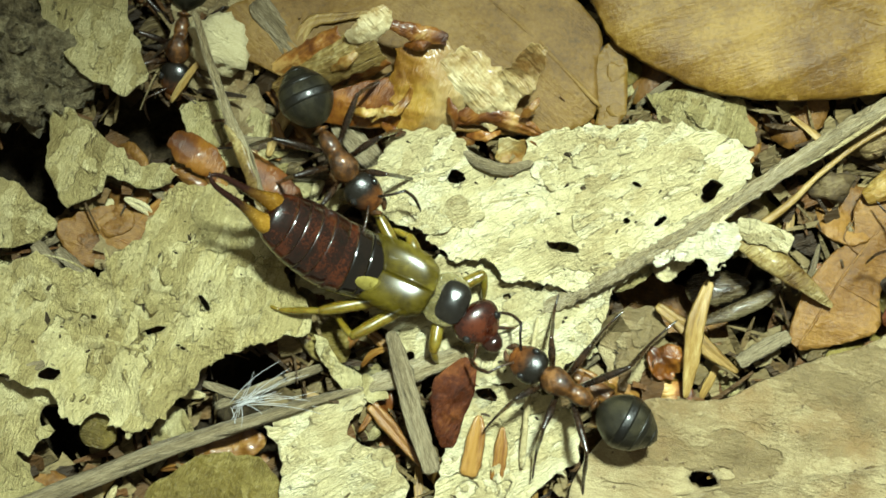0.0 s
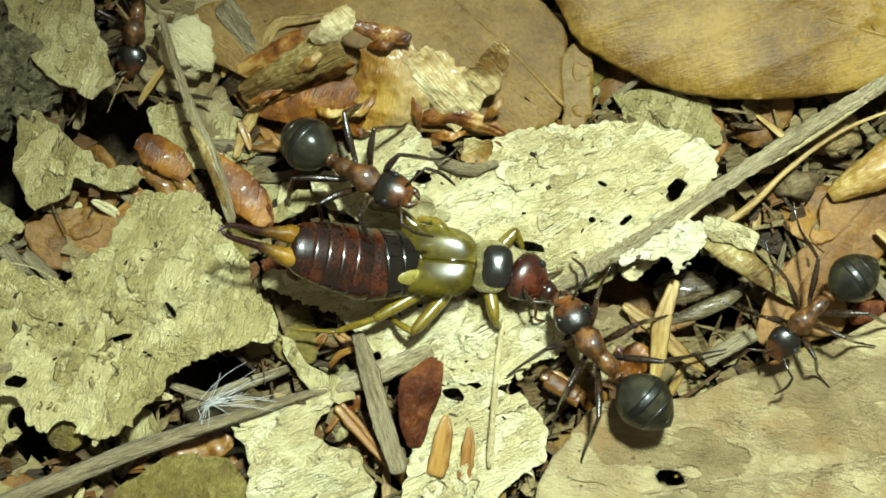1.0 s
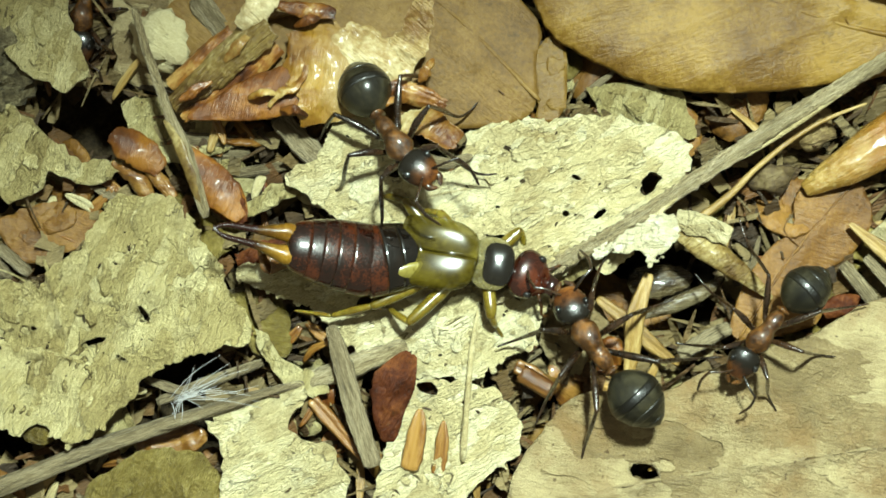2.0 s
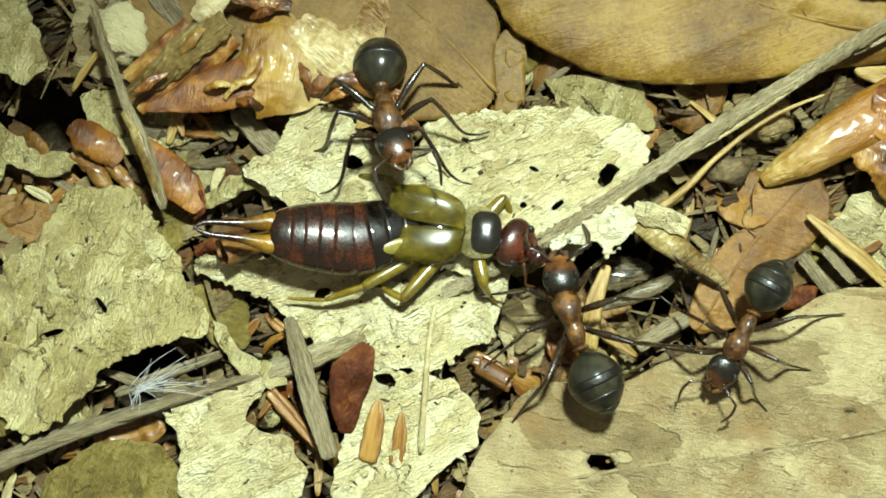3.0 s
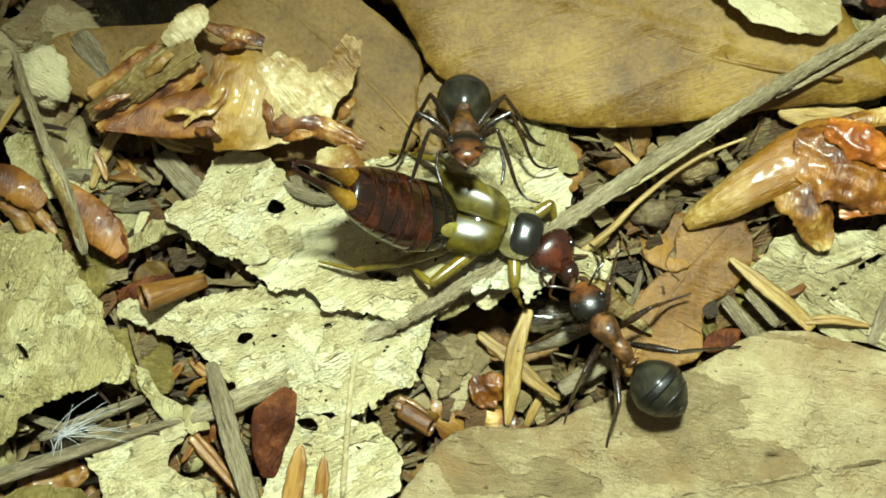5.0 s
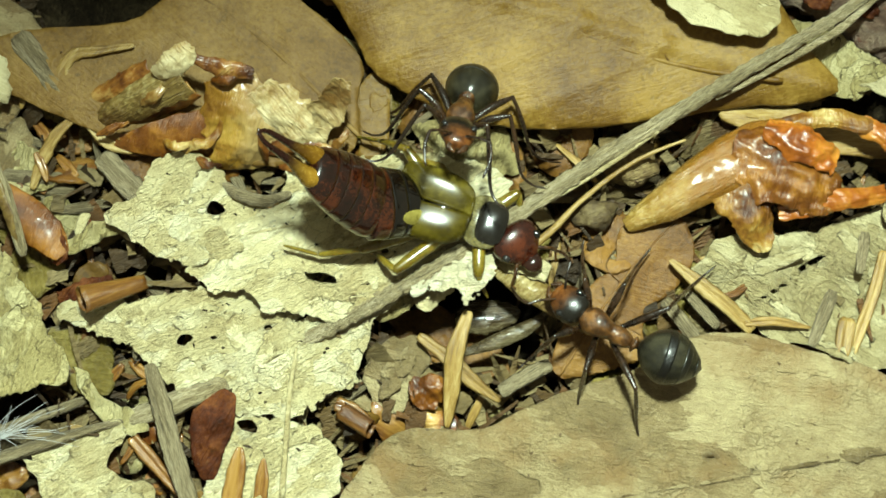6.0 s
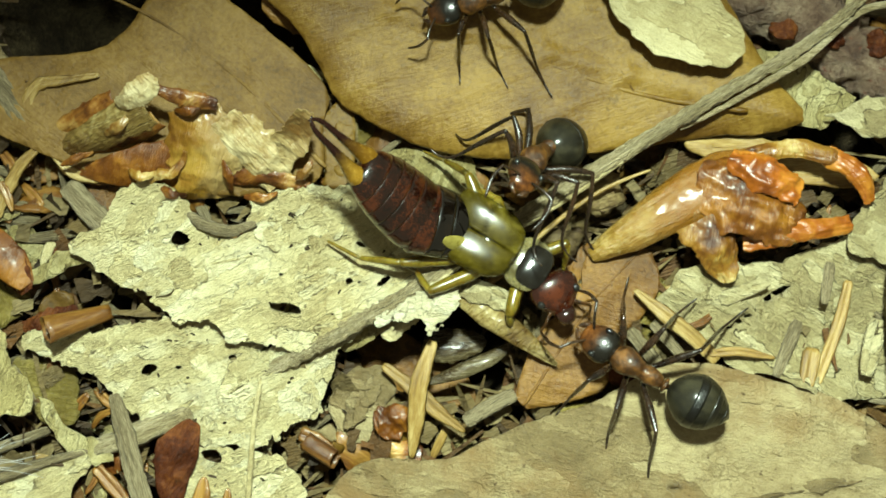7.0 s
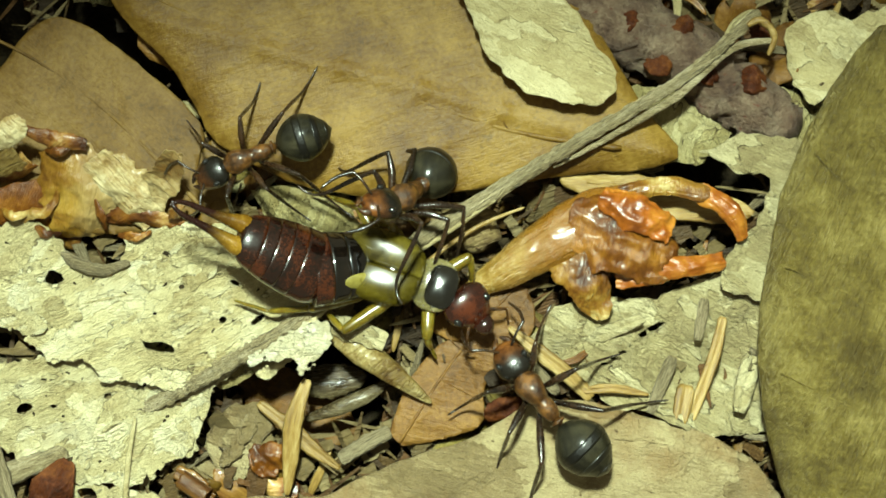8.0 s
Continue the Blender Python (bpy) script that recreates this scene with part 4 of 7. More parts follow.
leaf("dead_leaf", "narrow tan leaf strip between two brown leaves", [(8.0, 9.2), (8.8, 8.2), (8.5, 5.1), (7.1, 4.9), (7.4, 5.9), (7.1, 7.9)], field(-0.2, (0, 0.03), (7.9, 6.9), 0.3, 0.4, 0.04, seed=61), OCHRE, ragged=0.05, seed=15)
leaf("dead_leaf", "dull tan leaf fragment in the litter", [(9.5, 6.6), (11.3, 6.9), (13.8, 6.2), (14.4, 4.4), (13.0, 4.1), (10.3, 5.0)], field(-0.6, (0, 0.02), (11.8, 5.7), 0.4, 0.5, 0.18, curl=0.12, seed=62), OLIVE, th=0.09, ragged=0.2, soften=0, seed=16)
leaf("dead_leaf", "rust-brown leaf with a frayed notched edge", [(15.4, -4.7), (15.9, -2.5), (17.2, -0.6), (18.5, 0.2), (18.5, 1.9), (19.8, 2.4), (21.3, 2.5), (22.1, 0.8), (21.2, -0.7), (20.1, -1.5), (19.5, -2.3), (19.7, -3.8), (17.6, -4.5)], field(-0.35, (0.01, 0.0), (18.4, -1.1), 0.35, 0.3, 0.05, curl=-0.15, ribs=[((15.9, -4.5), (21.2, 2.3), 0.06, 0.2, 1.2, 60)], seed=63), RUST, veins=[([(15.9, -4.5), (17.7, -1.8), (19.4, 0.4), (21.2, 2.3)], 0.07, 0.04), ([(17.7, -1.8), (18.6, -2.3), (19.5, -2.8)], 0.03, 0.02), ([(18.7, -0.6), (18.0, 0.2), (18.5, 1.1)], 0.03, 0.02)], ragged=0.06, seed=17)
leaf("dead_leaf", "pale tan leaf with a dark jagged split", [(21.7, -0.0), (22.6, 1.2), (24.5, 1.7), (27.0, 1.5), (30.0, 2.6), (33.1, 1.8), (33.7, -1.1), (32.1, -4.3), (29.2, -4.5), (26.8, -3.5), (24.9, -3.0), (23.7, -2.0)], field(-0.5, (0.0, 0.02), (26.9, -0.6), 0.9, 0.35, 0.16, 0.9, curl=0.20, flake=0.10, crease=0.25, crease_s=0.35, seed=64), TAN, holes=[(*(25.2, -1.0), 1.0, 0.1, 32), (*(26.9, 0.2), 0.9, 0.12, 28), (*(28.4, 0.4), 0.6, 0.1, 0)], flakes=8, veins=[([(22.3, 0.2), (25.7, -0.3), (29.3, -1.6), (32.1, -3.6)], 0.06, 0.04), ([(25.7, -0.3), (27.4, 0.7), (29.5, 2.1)], 0.035, 0.02)], th=0.09, ragged=0.2, soften=0, seed=18)
leaf("dead_leaf", "cream leaf with a smooth curved rim in the litter", [(29.5, 2.1), (30.2, 3.5), (31.5, 4.8), (32.0, 6.6), (30.4, 7.1), (28.9, 7.8), (31.0, 8.6), (33.3, 8.4), (35.1, 7.1), (35.5, 4.1), (34.4, 1.1), (32.5, 1.1), (30.5, 1.6)], field(0.5, (0, 0.02), (31.8, 4.6), 0.3, 0.4, 0.18, curl=0.2, seed=65), TAN, veins=[([(30.0, 1.8), (32.5, 3.6), (33.6, 6.1), (33.2, 8.1)], 0.06, 0.03)], th=0.09, ragged=0.2, soften=0, seed=19)
leaf("dead_leaf", "cream curled leaf with a wavy raised rim", [(18.5, 15.3), (19.3, 13.3), (19.7, 12.2), (20.5, 11.0), (21.7, 10.2), (22.9, 9.8), (24.5, 9.8), (25.4, 10.3), (25.2, 11.4), (24.2, 12.7), (23.2, 14.2), (22.3, 15.7), (20.4, 16.4)], field(2.0, (0.0, 0.05), (22.2, 13.3), 0.35, 0.4, 0.05, curl=0.5, curl_w=0.5, ribs=[((26.8, 10.4), (20.0, 16.4), 0.12, 0.2, 1.4, 40)], seed=66), CREAM, veins=[([(25.1, 10.2), (23.2, 12.0), (21.6, 14.0), (20.4, 15.7)], 0.07, 0.04), ([(23.2, 12.0), (21.7, 11.3), (20.8, 11.6)], 0.03, 0.02)], th=0.09, ragged=0.2, soften=0, seed=20)
leaf("dead_leaf", "large olive-brown leaf standing on its edge with pale streaks", [(36.9, 13.2), (35.8, 12.2), (34.5, 10.3), (33.3, 8.2), (32.4, 6.1), (31.8, 3.9), (31.4, 1.6), (31.1, -0.8), (31.3, -3.5), (31.9, -6.3), (32.7, -9.1), (38.9, -9.6), (41.7, 1.9), (41.0, 11.4)], field(2.5, (0.14, 0.0), (33.0, 2.2), 0.6, 0.2, 0.08, curl=-0.9, curl_w=0.5, ribs=[((39.9, -7.7), (37.3, 12.0), 0.25, 0.3, 2.4, 45)], seed=67), STREAKED, veins=[([(38.9, -8.5), (37.9, -0.4), (37.2, 6.7), (36.5, 11.5)], 0.12, 0.06), ([(37.9, -0.4), (34.7, 1.5), (32.1, 2.7)], 0.05, 0.03), ([(37.6, 3.6), (34.8, 6.0), (33.5, 7.5)], 0.05, 0.03), ([(38.2, -4.1), (34.5, -3.1), (31.8, -1.7)], 0.05, 0.03)], ragged=0.06, cell=0.3, seed=22)
leaf("dead_leaf", "pale woody leaf fragment with fine ribs", [(-7.1, -7.5), (-4.9, -6.6), (-2.9, -6.3), (-2.9, -7.2), (-3.9, -8.0), (-2.6, -8.6), (-1.0, -9.6), (-1.2, -12.0), (-6.3, -12.0), (-6.5, -8.9)], field(-0.2, (0, 0.0), (-3.9, -8.9), 0.3, 0.4, 0.06, 1.6, flake=0.08, curl=0.12, curl_w=0.5, ribs=[((-6.3, -8.9), (-1.5, -10.4), 0.08, 0.12, 0.8, 50)], seed=68), PALE, holes=[(*(-3.5, -9.3), 0.4, 0.1, 10), (*(-2.9, -7.6), 0.5, 0.25, -20)], flakes=8, veins=[([(-6.3, -8.2), (-4.4, -8.9), (-2.5, -10.1), (-1.5, -11.3)], 0.05, 0.03), ([(-5.8, -9.6), (-3.9, -10.1), (-2.7, -11.3)], 0.03, 0.02), ([(-4.9, -7.5), (-3.9, -8.7)], 0.03, 0.02)], th=0.09, ragged=0.24, seed=23, cell=0.2)
leaf("dead_leaf", "rounded dull leaf fragment with curled rim", [(-12.2, -10.6), (-10.7, -9.3), (-8.7, -8.9), (-7.2, -9.3), (-6.4, -10.1), (-6.3, -12.7), (-12.6, -12.7)], field(-0.3, (0, 0.0), (-9.2, -10.3), 0.4, 0.4, 0.18, curl=0.12, seed=69), STREAKED, th=0.09, ragged=0.2, soften=0, seed=24)
leaf("dead_leaf", "pale crumbly leaf piece with peeling skin", [(0.8, -6.5), (2.1, -6.0), (4.1, -6.3), (6.0, -6.8), (6.6, -8.2), (6.1, -9.7), (4.5, -10.4), (3.4, -12.0), (-0.1, -12.0), (0.3, -10.1), (0.7, -8.5)], field(-0.55, (0, 0.0), (3.3, -8.5), 0.4, 0.4, 0.12, 1.8, flake=0.08, curl=0.20, seed=70), PALE, holes=[(*(2.4, -6.5), 0.5, 0.25, -20), (*(0.9, -7.6), 0.3, 0.4, 0)], flakes=9, specks=20, th=0.09, ragged=0.24, seed=25, cell=0.2)
leaf("dead_leaf", "grey crumbly leaf scrap with ragged holes", [(-19.9, -5.5), (-17.5, -5.7), (-16.0, -6.2), (-15.6, -6.8), (-16.1, -7.9), (-17.0, -8.6), (-17.4, -10.1), (-15.2, -10.8), (-15.2, -12.0), (-20.3, -12.0)], field(-0.3, (0, 0.0), (-17.7, -7.9), 0.3, 0.5, 0.15, 1.6, seed=71), OLIVE, holes=[(*(-16.3, -7.4), 0.6, 0.5, 0), (*(-17.4, -9.1), 0.6, 0.15, -25)], flakes=6, th=0.09, ragged=0.2, seed=26)
leaf("dead_leaf", "dull orange-tan leaf scrap in shade", [(-16.3, 1.4), (-13.7, 1.9), (-11.5, 1.3), (-11.5, 0.3), (-13.5, -0.5), (-15.4, -1.1), (-16.3, 0.1)], field(-1.0, (0, 0.0), (-13.7, 0.6), 0.3, 0.4, 0.18, seed=72), RUST, ragged=0.16, seed=27)
leaf("dead_leaf", "folded tan leaf with a scalloped edge", [(-16.4, 5.9), (-15.8, 6.1), (-14.8, 5.4), (-13.6, 4.2), (-12.5, 3.5), (-11.1, 3.6), (-10.6, 3.0), (-12.3, 2.5), (-14.0, 3.0), (-14.5, 2.2), (-15.9, 1.6), (-16.8, 3.5)], field(-0.3, (0, 0.02), (-14.3, 3.8), 0.4, 0.5, 0.18, curl=0.20, seed=73), OLIVE, th=0.09, ragged=0.2, soften=0, seed=28)
leaf("dead_leaf", "grey-green leaf curled in the shade", [(-20.1, 3.3), (-18.2, 2.8), (-16.9, 1.8), (-16.2, 0.8), (-17.1, 0.3), (-18.1, -0.1), (-20.1, -0.1)], field(-0.2, (0, 0.0), (-18.6, 1.6), 0.5, 0.5, 0.18, curl=0.12, seed=74), OLIVE, th=0.09, ragged=0.2, soften=0, seed=29)
leaf("dead_leaf", "dark olive leaf with streaks, half in shadow", [(-17.4, 12.3), (-13.9, 12.3), (-13.1, 10.3), (-12.6, 8.5), (-12.3, 7.0), (-13.1, 6.4), (-14.5, 7.0), (-16.0, 8.3), (-16.8, 9.8)], field(0.2, (0, 0.0), (-14.6, 9.5), 0.5, 0.5, 0.18, curl=0.12, ribs=[((-16.8, 11.3), (-12.6, 6.7), 0.15, 0.2, 0.9, 30)], seed=75), OLIVE, th=0.09, ragged=0.2, soften=0, seed=30)
leaf("dead_leaf", "grey scaly leaf fragment between twigs", [(7.9, -3.2), (8.7, -2.7), (9.9, -2.9), (10.2, -3.9), (9.4, -5.1), (8.9, -6.1), (7.8, -5.8), (7.2, -4.6)], field(-0.8, (0, 0.0), (8.7, -4.1), 0.4, 0.5, 0.18, 1.6, curl=-0.2, seed=76), GREYLEAF, ragged=0.2, soften=0, seed=31)
leaf("dead_leaf", "torn olive strip of leaf beside the white fibres", [(-5.0, -3.8), (-4.4, -4.2), (-3.9, -5.1), (-2.7, -5.8), (-1.7, -6.5), (-2.5, -6.9), (-3.7, -6.3), (-4.6, -5.3)], field(-0.2, (0, 0.0), (-3.7, -5.3), 0.3, 0.7, 0.18, curl=0.12, seed=77), OLIVE, th=0.09, ragged=0.2, soften=0, seed=32)
leaf("dead_leaf", "thin brown frayed leaf edge behind the pincers", [(-5.9, 1.3), (-4.5, 2.2), (-3.2, 2.7), (-2.2, 3.0), (-2.4, 2.3), (-3.9, 1.6), (-5.1, 1.0), (-6.1, 0.6)], field(-0.1, (0, 0.0), (-4.2, 1.8), 0.3, 0.7, 0.18, seed=78), OLIVE, th=0.09, ragged=0.16, seed=33)
leaf("dead_leaf", "dim grey leaf at the back of the litter", [(-11.4, 11.4), (-9.0, 12.9), (-7.2, 11.8), (-5.7, 9.5), (-4.4, 7.3), (-5.2, 6.9), (-7.2, 8.1), (-8.9, 6.3), (-11.4, 7.4)], field(-0.6, (0, 0.0), (-7.9, 9.8), 0.5, 0.4, 0.18, curl=-0.3, seed=79), GREYLEAF, ragged=0.2, soften=0, seed=34)
leaf("dead_leaf", "cream flap of leaf with light wrinkles", [(-10.9, 6.1), (-8.4, 6.6), (-6.6, 5.6), (-6.1, 4.1), (-8.3, 3.3), (-10.8, 4.1)], field(-0.9, (0, 0.0), (-8.6, 5.1), 0.5, 0.4, 0.18, curl=0.12, seed=80), OLIVE, th=0.09, ragged=0.2, soften=0, seed=35)
leaf("dead_leaf", "ribbed pale-brown leaf lying under the orange husk", [(22.8, 7.1), (25.3, 7.2), (28.2, 6.7), (30.7, 6.0), (31.9, 5.0), (29.1, 4.7), (25.7, 5.7), (23.3, 6.4)], field(-0.2, (0, 0.02), (27.7, 6.2), 0.3, 0.4, 0.05, ribs=[((22.8, 7.0), (31.6, 5.1), 0.15, 0.15, 0, 0), ((23.5, 6.6), (30.6, 5.0), 0.12, 0.12, 0, 0)], seed=81), NEEDLE, ragged=0.06, seed=36)
leaf("dead_leaf", "tan wrinkled leaf beyond the twig", [(25.6, 11.0), (28.3, 10.7), (30.5, 8.6), (29.2, 7.2), (27.0, 7.9), (25.3, 9.2)], field(-0.3, (0, 0.02), (27.8, 9.2), 0.4, 0.5, 0.18, curl=0.20, seed=82), OLIVE, th=0.09, ragged=0.2, soften=0, seed=37)
leaf("dead_leaf", "pale leaf scrap with a curled yellow corner", [(32.9, 13.1), (34.4, 14.1), (35.9, 13.6), (37.4, 14.1), (38.3, 11.5), (35.8, 10.8), (34.0, 9.8), (33.1, 11.3)], field(0.2, (0, 0.02), (34.8, 12.3), 0.5, 0.5, 0.18, curl=0.3, seed=83), CREAM, th=0.09, ragged=0.2, soften=0, seed=38)
leaf("dead_leaf", "grey-tan leaf lumps far in the litter", [(32.8, 10.8), (35.7, 10.0), (37.1, 8.0), (35.1, 6.3), (33.2, 8.1), (31.7, 8.6)], field(-0.5, (0, 0.02), (34.4, 8.6), 0.5, 0.5, 0.18, seed=84), OLIVE, th=0.09, ragged=0.2, soften=0, seed=39)

# ---- twigs and stalks ----
def xyz(points, *zs):
    """Plan points with heights that run evenly from the first to the last of zs."""
    n = len(points) - 1
    out = []
    for i, p in enumerate(points):
        u = i / n * (len(zs) - 1)
        k = min(int(u), len(zs) - 2)
        out.append((*p, zs[k] + (zs[k + 1] - zs[k]) * (u - k)))
    return out


LONG_TWIG = rod("twig", "long grey weathered twig with split bark, lying across leaves", [(3.6, -3.4, -0.6), (6.0, -2.35, -0.02), (8.7, -0.95, 0.62), (11.2, 0.45, 0.95), (17.1, 4.3, 1.2), (23.2, 7.9, 1.6), (28.2, 10.8, 2.0), (31.4, 13.5, 2.4)], [0.18, 0.27, 0.28, 0.28, 0.28, 0.25, 0.20, 0.19], TWIG, sides=25, rough=0.5, groove=1, steps=40, flat=0.85)
for name, label, points, radii, stuff in (("strand", "thin grey strand split from the twig", xyz([(22.7, 7.2), (25.6, 8.7), (28.0, 10.1), (30.3, 12.0), (32.0, 12.3)], 1.2, 1.5, 1.8, 2.0, 2.3), [0.08, 0.14, 0.17, 0.14, 0.13], TWIG), ("broken_end", "frayed yellowish broken end", xyz([(30.9, 12.9), (31.4, 13.1), (32.0, 12.5), (31.8, 11.7)], 2.5, 2.6, 2.5, 2.2), [0.10, 0.16, 0.14, 0.08], NEEDLE), ("bark_strip", "loose strip of bark", xyz([(15.9, 3.1), (18.3, 4.6), (20.7, 6.2), (22.2, 7.1)], 1.0, 1.35, 1.5), [0.05, 0.12, 0.10, 0.03], CREAM), ("bark_strip", "loose strip of bark", xyz([(10.6, -0.1), (12.0, 0.6), (13.4, 1.7)], 0.8, 1.1, 1.2), [0.04, 0.11, 0.04], CREAM)):
    a = points[0]
    shape = tube([(x - a[0], y - a[1], z - a[2]) for x, y, z in points], radii, sides=10, rough=0.35, groove=1, steps=8)
    piece = link_part(name, mesh_of(name, *shape, stuff), LONG_TWIG, label)
    piece.matrix_basis = LONG_TWIG.matrix_world.inverted() @ mm(*a)
LOW_TWIG = rod("twig", "thin grey-brown twig under the crumbling leaves", xyz([(-17.9, -11.4), (-14.5, -10.1), (-11.2, -8.8), (-7.5, -7.6), (-4.9, -6.75), (-2.9, -6.25)], 0.3, 0.3, 0.15, 0.0), [0.32, 0.32, 0.30, 0.23, 0.16, 0.1], STICK, sides=14, rough=0.2, groove=1, steps=8, flat=0.8, seed=5)
for points, radii in ((xyz([(-13.6, -9.8), (-12.1, -9.2), (-10.4, -8.7)], 0.55, 0.6, 0.5), [0.03, 0.10, 0.03]), (xyz([(-9.2, -8.2), (-8.0, -7.9), (-6.3, -7.3)], 0.5, 0.5, 0.35), [0.03, 0.09, 0.03]), (xyz([(-16.9, -11.1), (-15.7, -10.6), (-14.8, -10.1)], 0.6, 0.65, 0.55), [0.04, 0.10, 0.03])):
    a = points[0]
    piece = link_part("bark_strip", mesh_of("bark_strip", *tube([(x - a[0], y - a[1], z - a[2]) for x, y, z in points], radii, sides=8, rough=0.4, groove=1, steps=8), STICK), LOW_TWIG, "loose strip of bark")
    piece.matrix_basis = LOW_TWIG.matrix_world.inverted() @ mm(*a)
rod("stick", "flat grey dry stick with rounded tip", xyz([(-1.7, -3.8), (-1.3, -5.1), (-0.6, -7.7), (0.1, -9.8)], 0.35, 0.4, 0.3), [0.22, 0.42, 0.46, 0.40], STICK, "stick", profile=SPLIT, rough=0.15, steps=10)
rod("stalk", "flat brown stalk under the leaf edge", xyz([(-9.4, -7.0), (-7.2, -6.2), (-4.7, -5.3)], -1.0, -0.8, -0.8), [0.2, 0.28, 0.2], STICK, "stalk", profile=RIBBED, rough=0.2, steps=6)
rod("stalk", "short tan stalk in the hollow", xyz([(-9.9, -6.0), (-8.2, -6.6), (-7.0, -7.2)], -0.9, -0.7, -0.9), [0.16, 0.24, 0.18], STICK, "stalk", profile=RIBBED, rough=0.2, steps=6)
# rod added for the ridged margin of the pale leaf
rod("stalk", "pale rod-like ridge of leaf margin under the grey stick", xyz([(-2.7, -6.2), (-0.8, -5.6), (1.5, -4.75)], -0.5, -0.25, -0.1), [0.3, 0.42, 0.3], TWIG, "stalk", sides=14, rough=0.3, groove=1, steps=8)
STALK = rod("stalk", "slender pale stalk standing among brown scales", xyz([(-10.0, 9.8), (-9.4, 7.8), (-8.7, 5.7), (-7.8, 3.6), (-7.0, 0.9)], 1.6, 1.3, 1.0, 0.9), [0.13, 0.17, 0.19, 0.21, 0.2], TWIG, "stalk", sides=10, rough=0.3, groove=1, steps=7)
rod("stalk", "curved thin straw-coloured stalk", xyz([(14.3, 0.7), (15.7, 1.8), (16.8, 2.9), (18.5, 4.2), (20.0, 5.0), (21.4, 5.5)], -0.3, 0.4, 0.9), [0.2, 0.15, 0.11, 0.09, 0.06], NEEDLE, "stalk", sides=8, rough=0.15, steps=7)
rod("stick", "grey split stick behind the pale leaf", xyz([(-4.0, 5.4), (-3.0, 4.2), (-1.7, 3.0)], -0.5, -0.4, -0.3), [0.5, 0.55, 0.5], STICK, "stick", profile=SPLIT, rough=0.15, steps=10)
rod("stalk", "dark grey curved strip on the pale leaf", xyz([(1.5, 3.9), (2.2, 3.4), (3.2, 3.1), (4.4, 3.4)], 0.5, 0.75, 0.7), [0.16, 0.28, 0.28, 0.14], STICK, "stalk", sides=10, rough=0.25, steps=7)
rod("stalk", "pale upright grass stem", xyz([(4.6, -3.2), (4.3, -5.1), (4.1, -7.3), (3.9, -9.6)], 0.35, 0.3, -0.1), [0.08, 0.12, 0.13, 0.14], CREAM, "stalk", sides=8, rough=0.2, groove=1)
rod("stick", "grey broken stick beside the seed husk", xyz([(13.3, -5.2), (14.3, -4.6), (15.5, -4.0)], -0.4, -0.2, -0.2), [0.30, 0.36, 0.30], STICK, "stick", profile=SPLIT, rough=0.15, steps=10)
for pts, zz, rr in (([(-17.2, 0.1), (-15.8, -1.7)], (-0.4, -0.5), (0.35, 0.35)), ([(-16.3, -0.2), (-14.9, -1.4)], (-0.6, -0.6), (0.3, 0.25)), ([(20.5, -1.3), (21.9, -3.1)], (-0.3, -0.4), (0.3, 0.33)), ([(21.5, -1.0), (22.8, -2.5)], (-0.3, -0.4), (0.25, 0.25)), ([(2.5, -0.2), (3.7, -1.6)], (-0.7, -0.8), (0.35, 0.3)), ([(3.6, -0.0), (4.4, -1.3)], (-0.7, -0.8), (0.3, 0.25)), ([(-7.6, 10.6), (-5.9, 8.5), (-4.3, 6.9)], (0.3, 0.0, -0.3), (0.5, 0.55, 0.4)), ([(-8.6, 4.6), (-5.7, 4.4)], (-0.9, -0.9), (0.3, 0.3)), ([(-8.4, 4.1), (-5.4, 3.9)], (-1.2, -1.2), (0.35, 0.3)), ([(23.3, 7.2), (27.7, 7.4)], (-0.5, -0.6), (0.3, 0.3))):
    rod("stick", "short weathered grey stick wedged in the litter", xyz(pts, *zz), list(rr), STICK, "stick", profile=SPLIT, rough=0.2, steps=8, seed=int(10 * zz[0]))

for pts, zz in (([(-2.4, 10.0), (-4.0, 9.8), (-5.2, 9.6), (-5.6, 8.5), (-4.8, 6.9)], (0.6, 0.5, 0.2, -0.2)), ([(-4.6, 7.4), (-5.8, 6.4), (-6.6, 5.2), (-7.1, 3.9)], (0.0, -0.1, -0.4, -0.6)), ([(-4.8, 7.3), (-3.9, 6.0), (-2.5, 5.5)], (0.0, -0.2, -0.3))):
    rod("stalk", "curved brown dry stalk arching over the litter", xyz(pts, *zz), [0.10, 0.26, 0.3, 0.14], NEEDLE, "stalk", profile=RIBBED, rough=0.2, steps=7)

# ---- needles, scales and husks ----
def blade(name, label, points, zs, width, material, category="needle", taper=(0.5, 1.0, 0.9, 0.25)):
    return rod(name, label, xyz(points, *zs), [width * t for t in taper], material, category, profile=RIBBED, rough=0.12, steps=8, seed=len(label))


blade("needle", "broad straw-yellow needle leaning out of a hollow", [(12.0, -1.7), (11.4, -3.4), (11.2, -5.1), (11.0, -6.7)], (0.3, 0.3, 0.0, -0.4), 0.42, NEEDLE)
blade("needle", "narrow straw-yellow needle crossing another", [(9.8, -2.7), (11.3, -3.9), (12.1, -4.7), (13.3, -5.6)], (-0.3, -0.3, -0.5), 0.38, NEEDLE)
blade("needle", "straw-yellow needle with pointed tip on rust leaf", [(20.7, 0.4), (22.0, -0.7), (23.2, -1.7), (24.2, -2.7)], (0.2, 0.2, 0.0), 0.36, NEEDLE, taper=(0.3, 1.0, 1.0, 0.8))
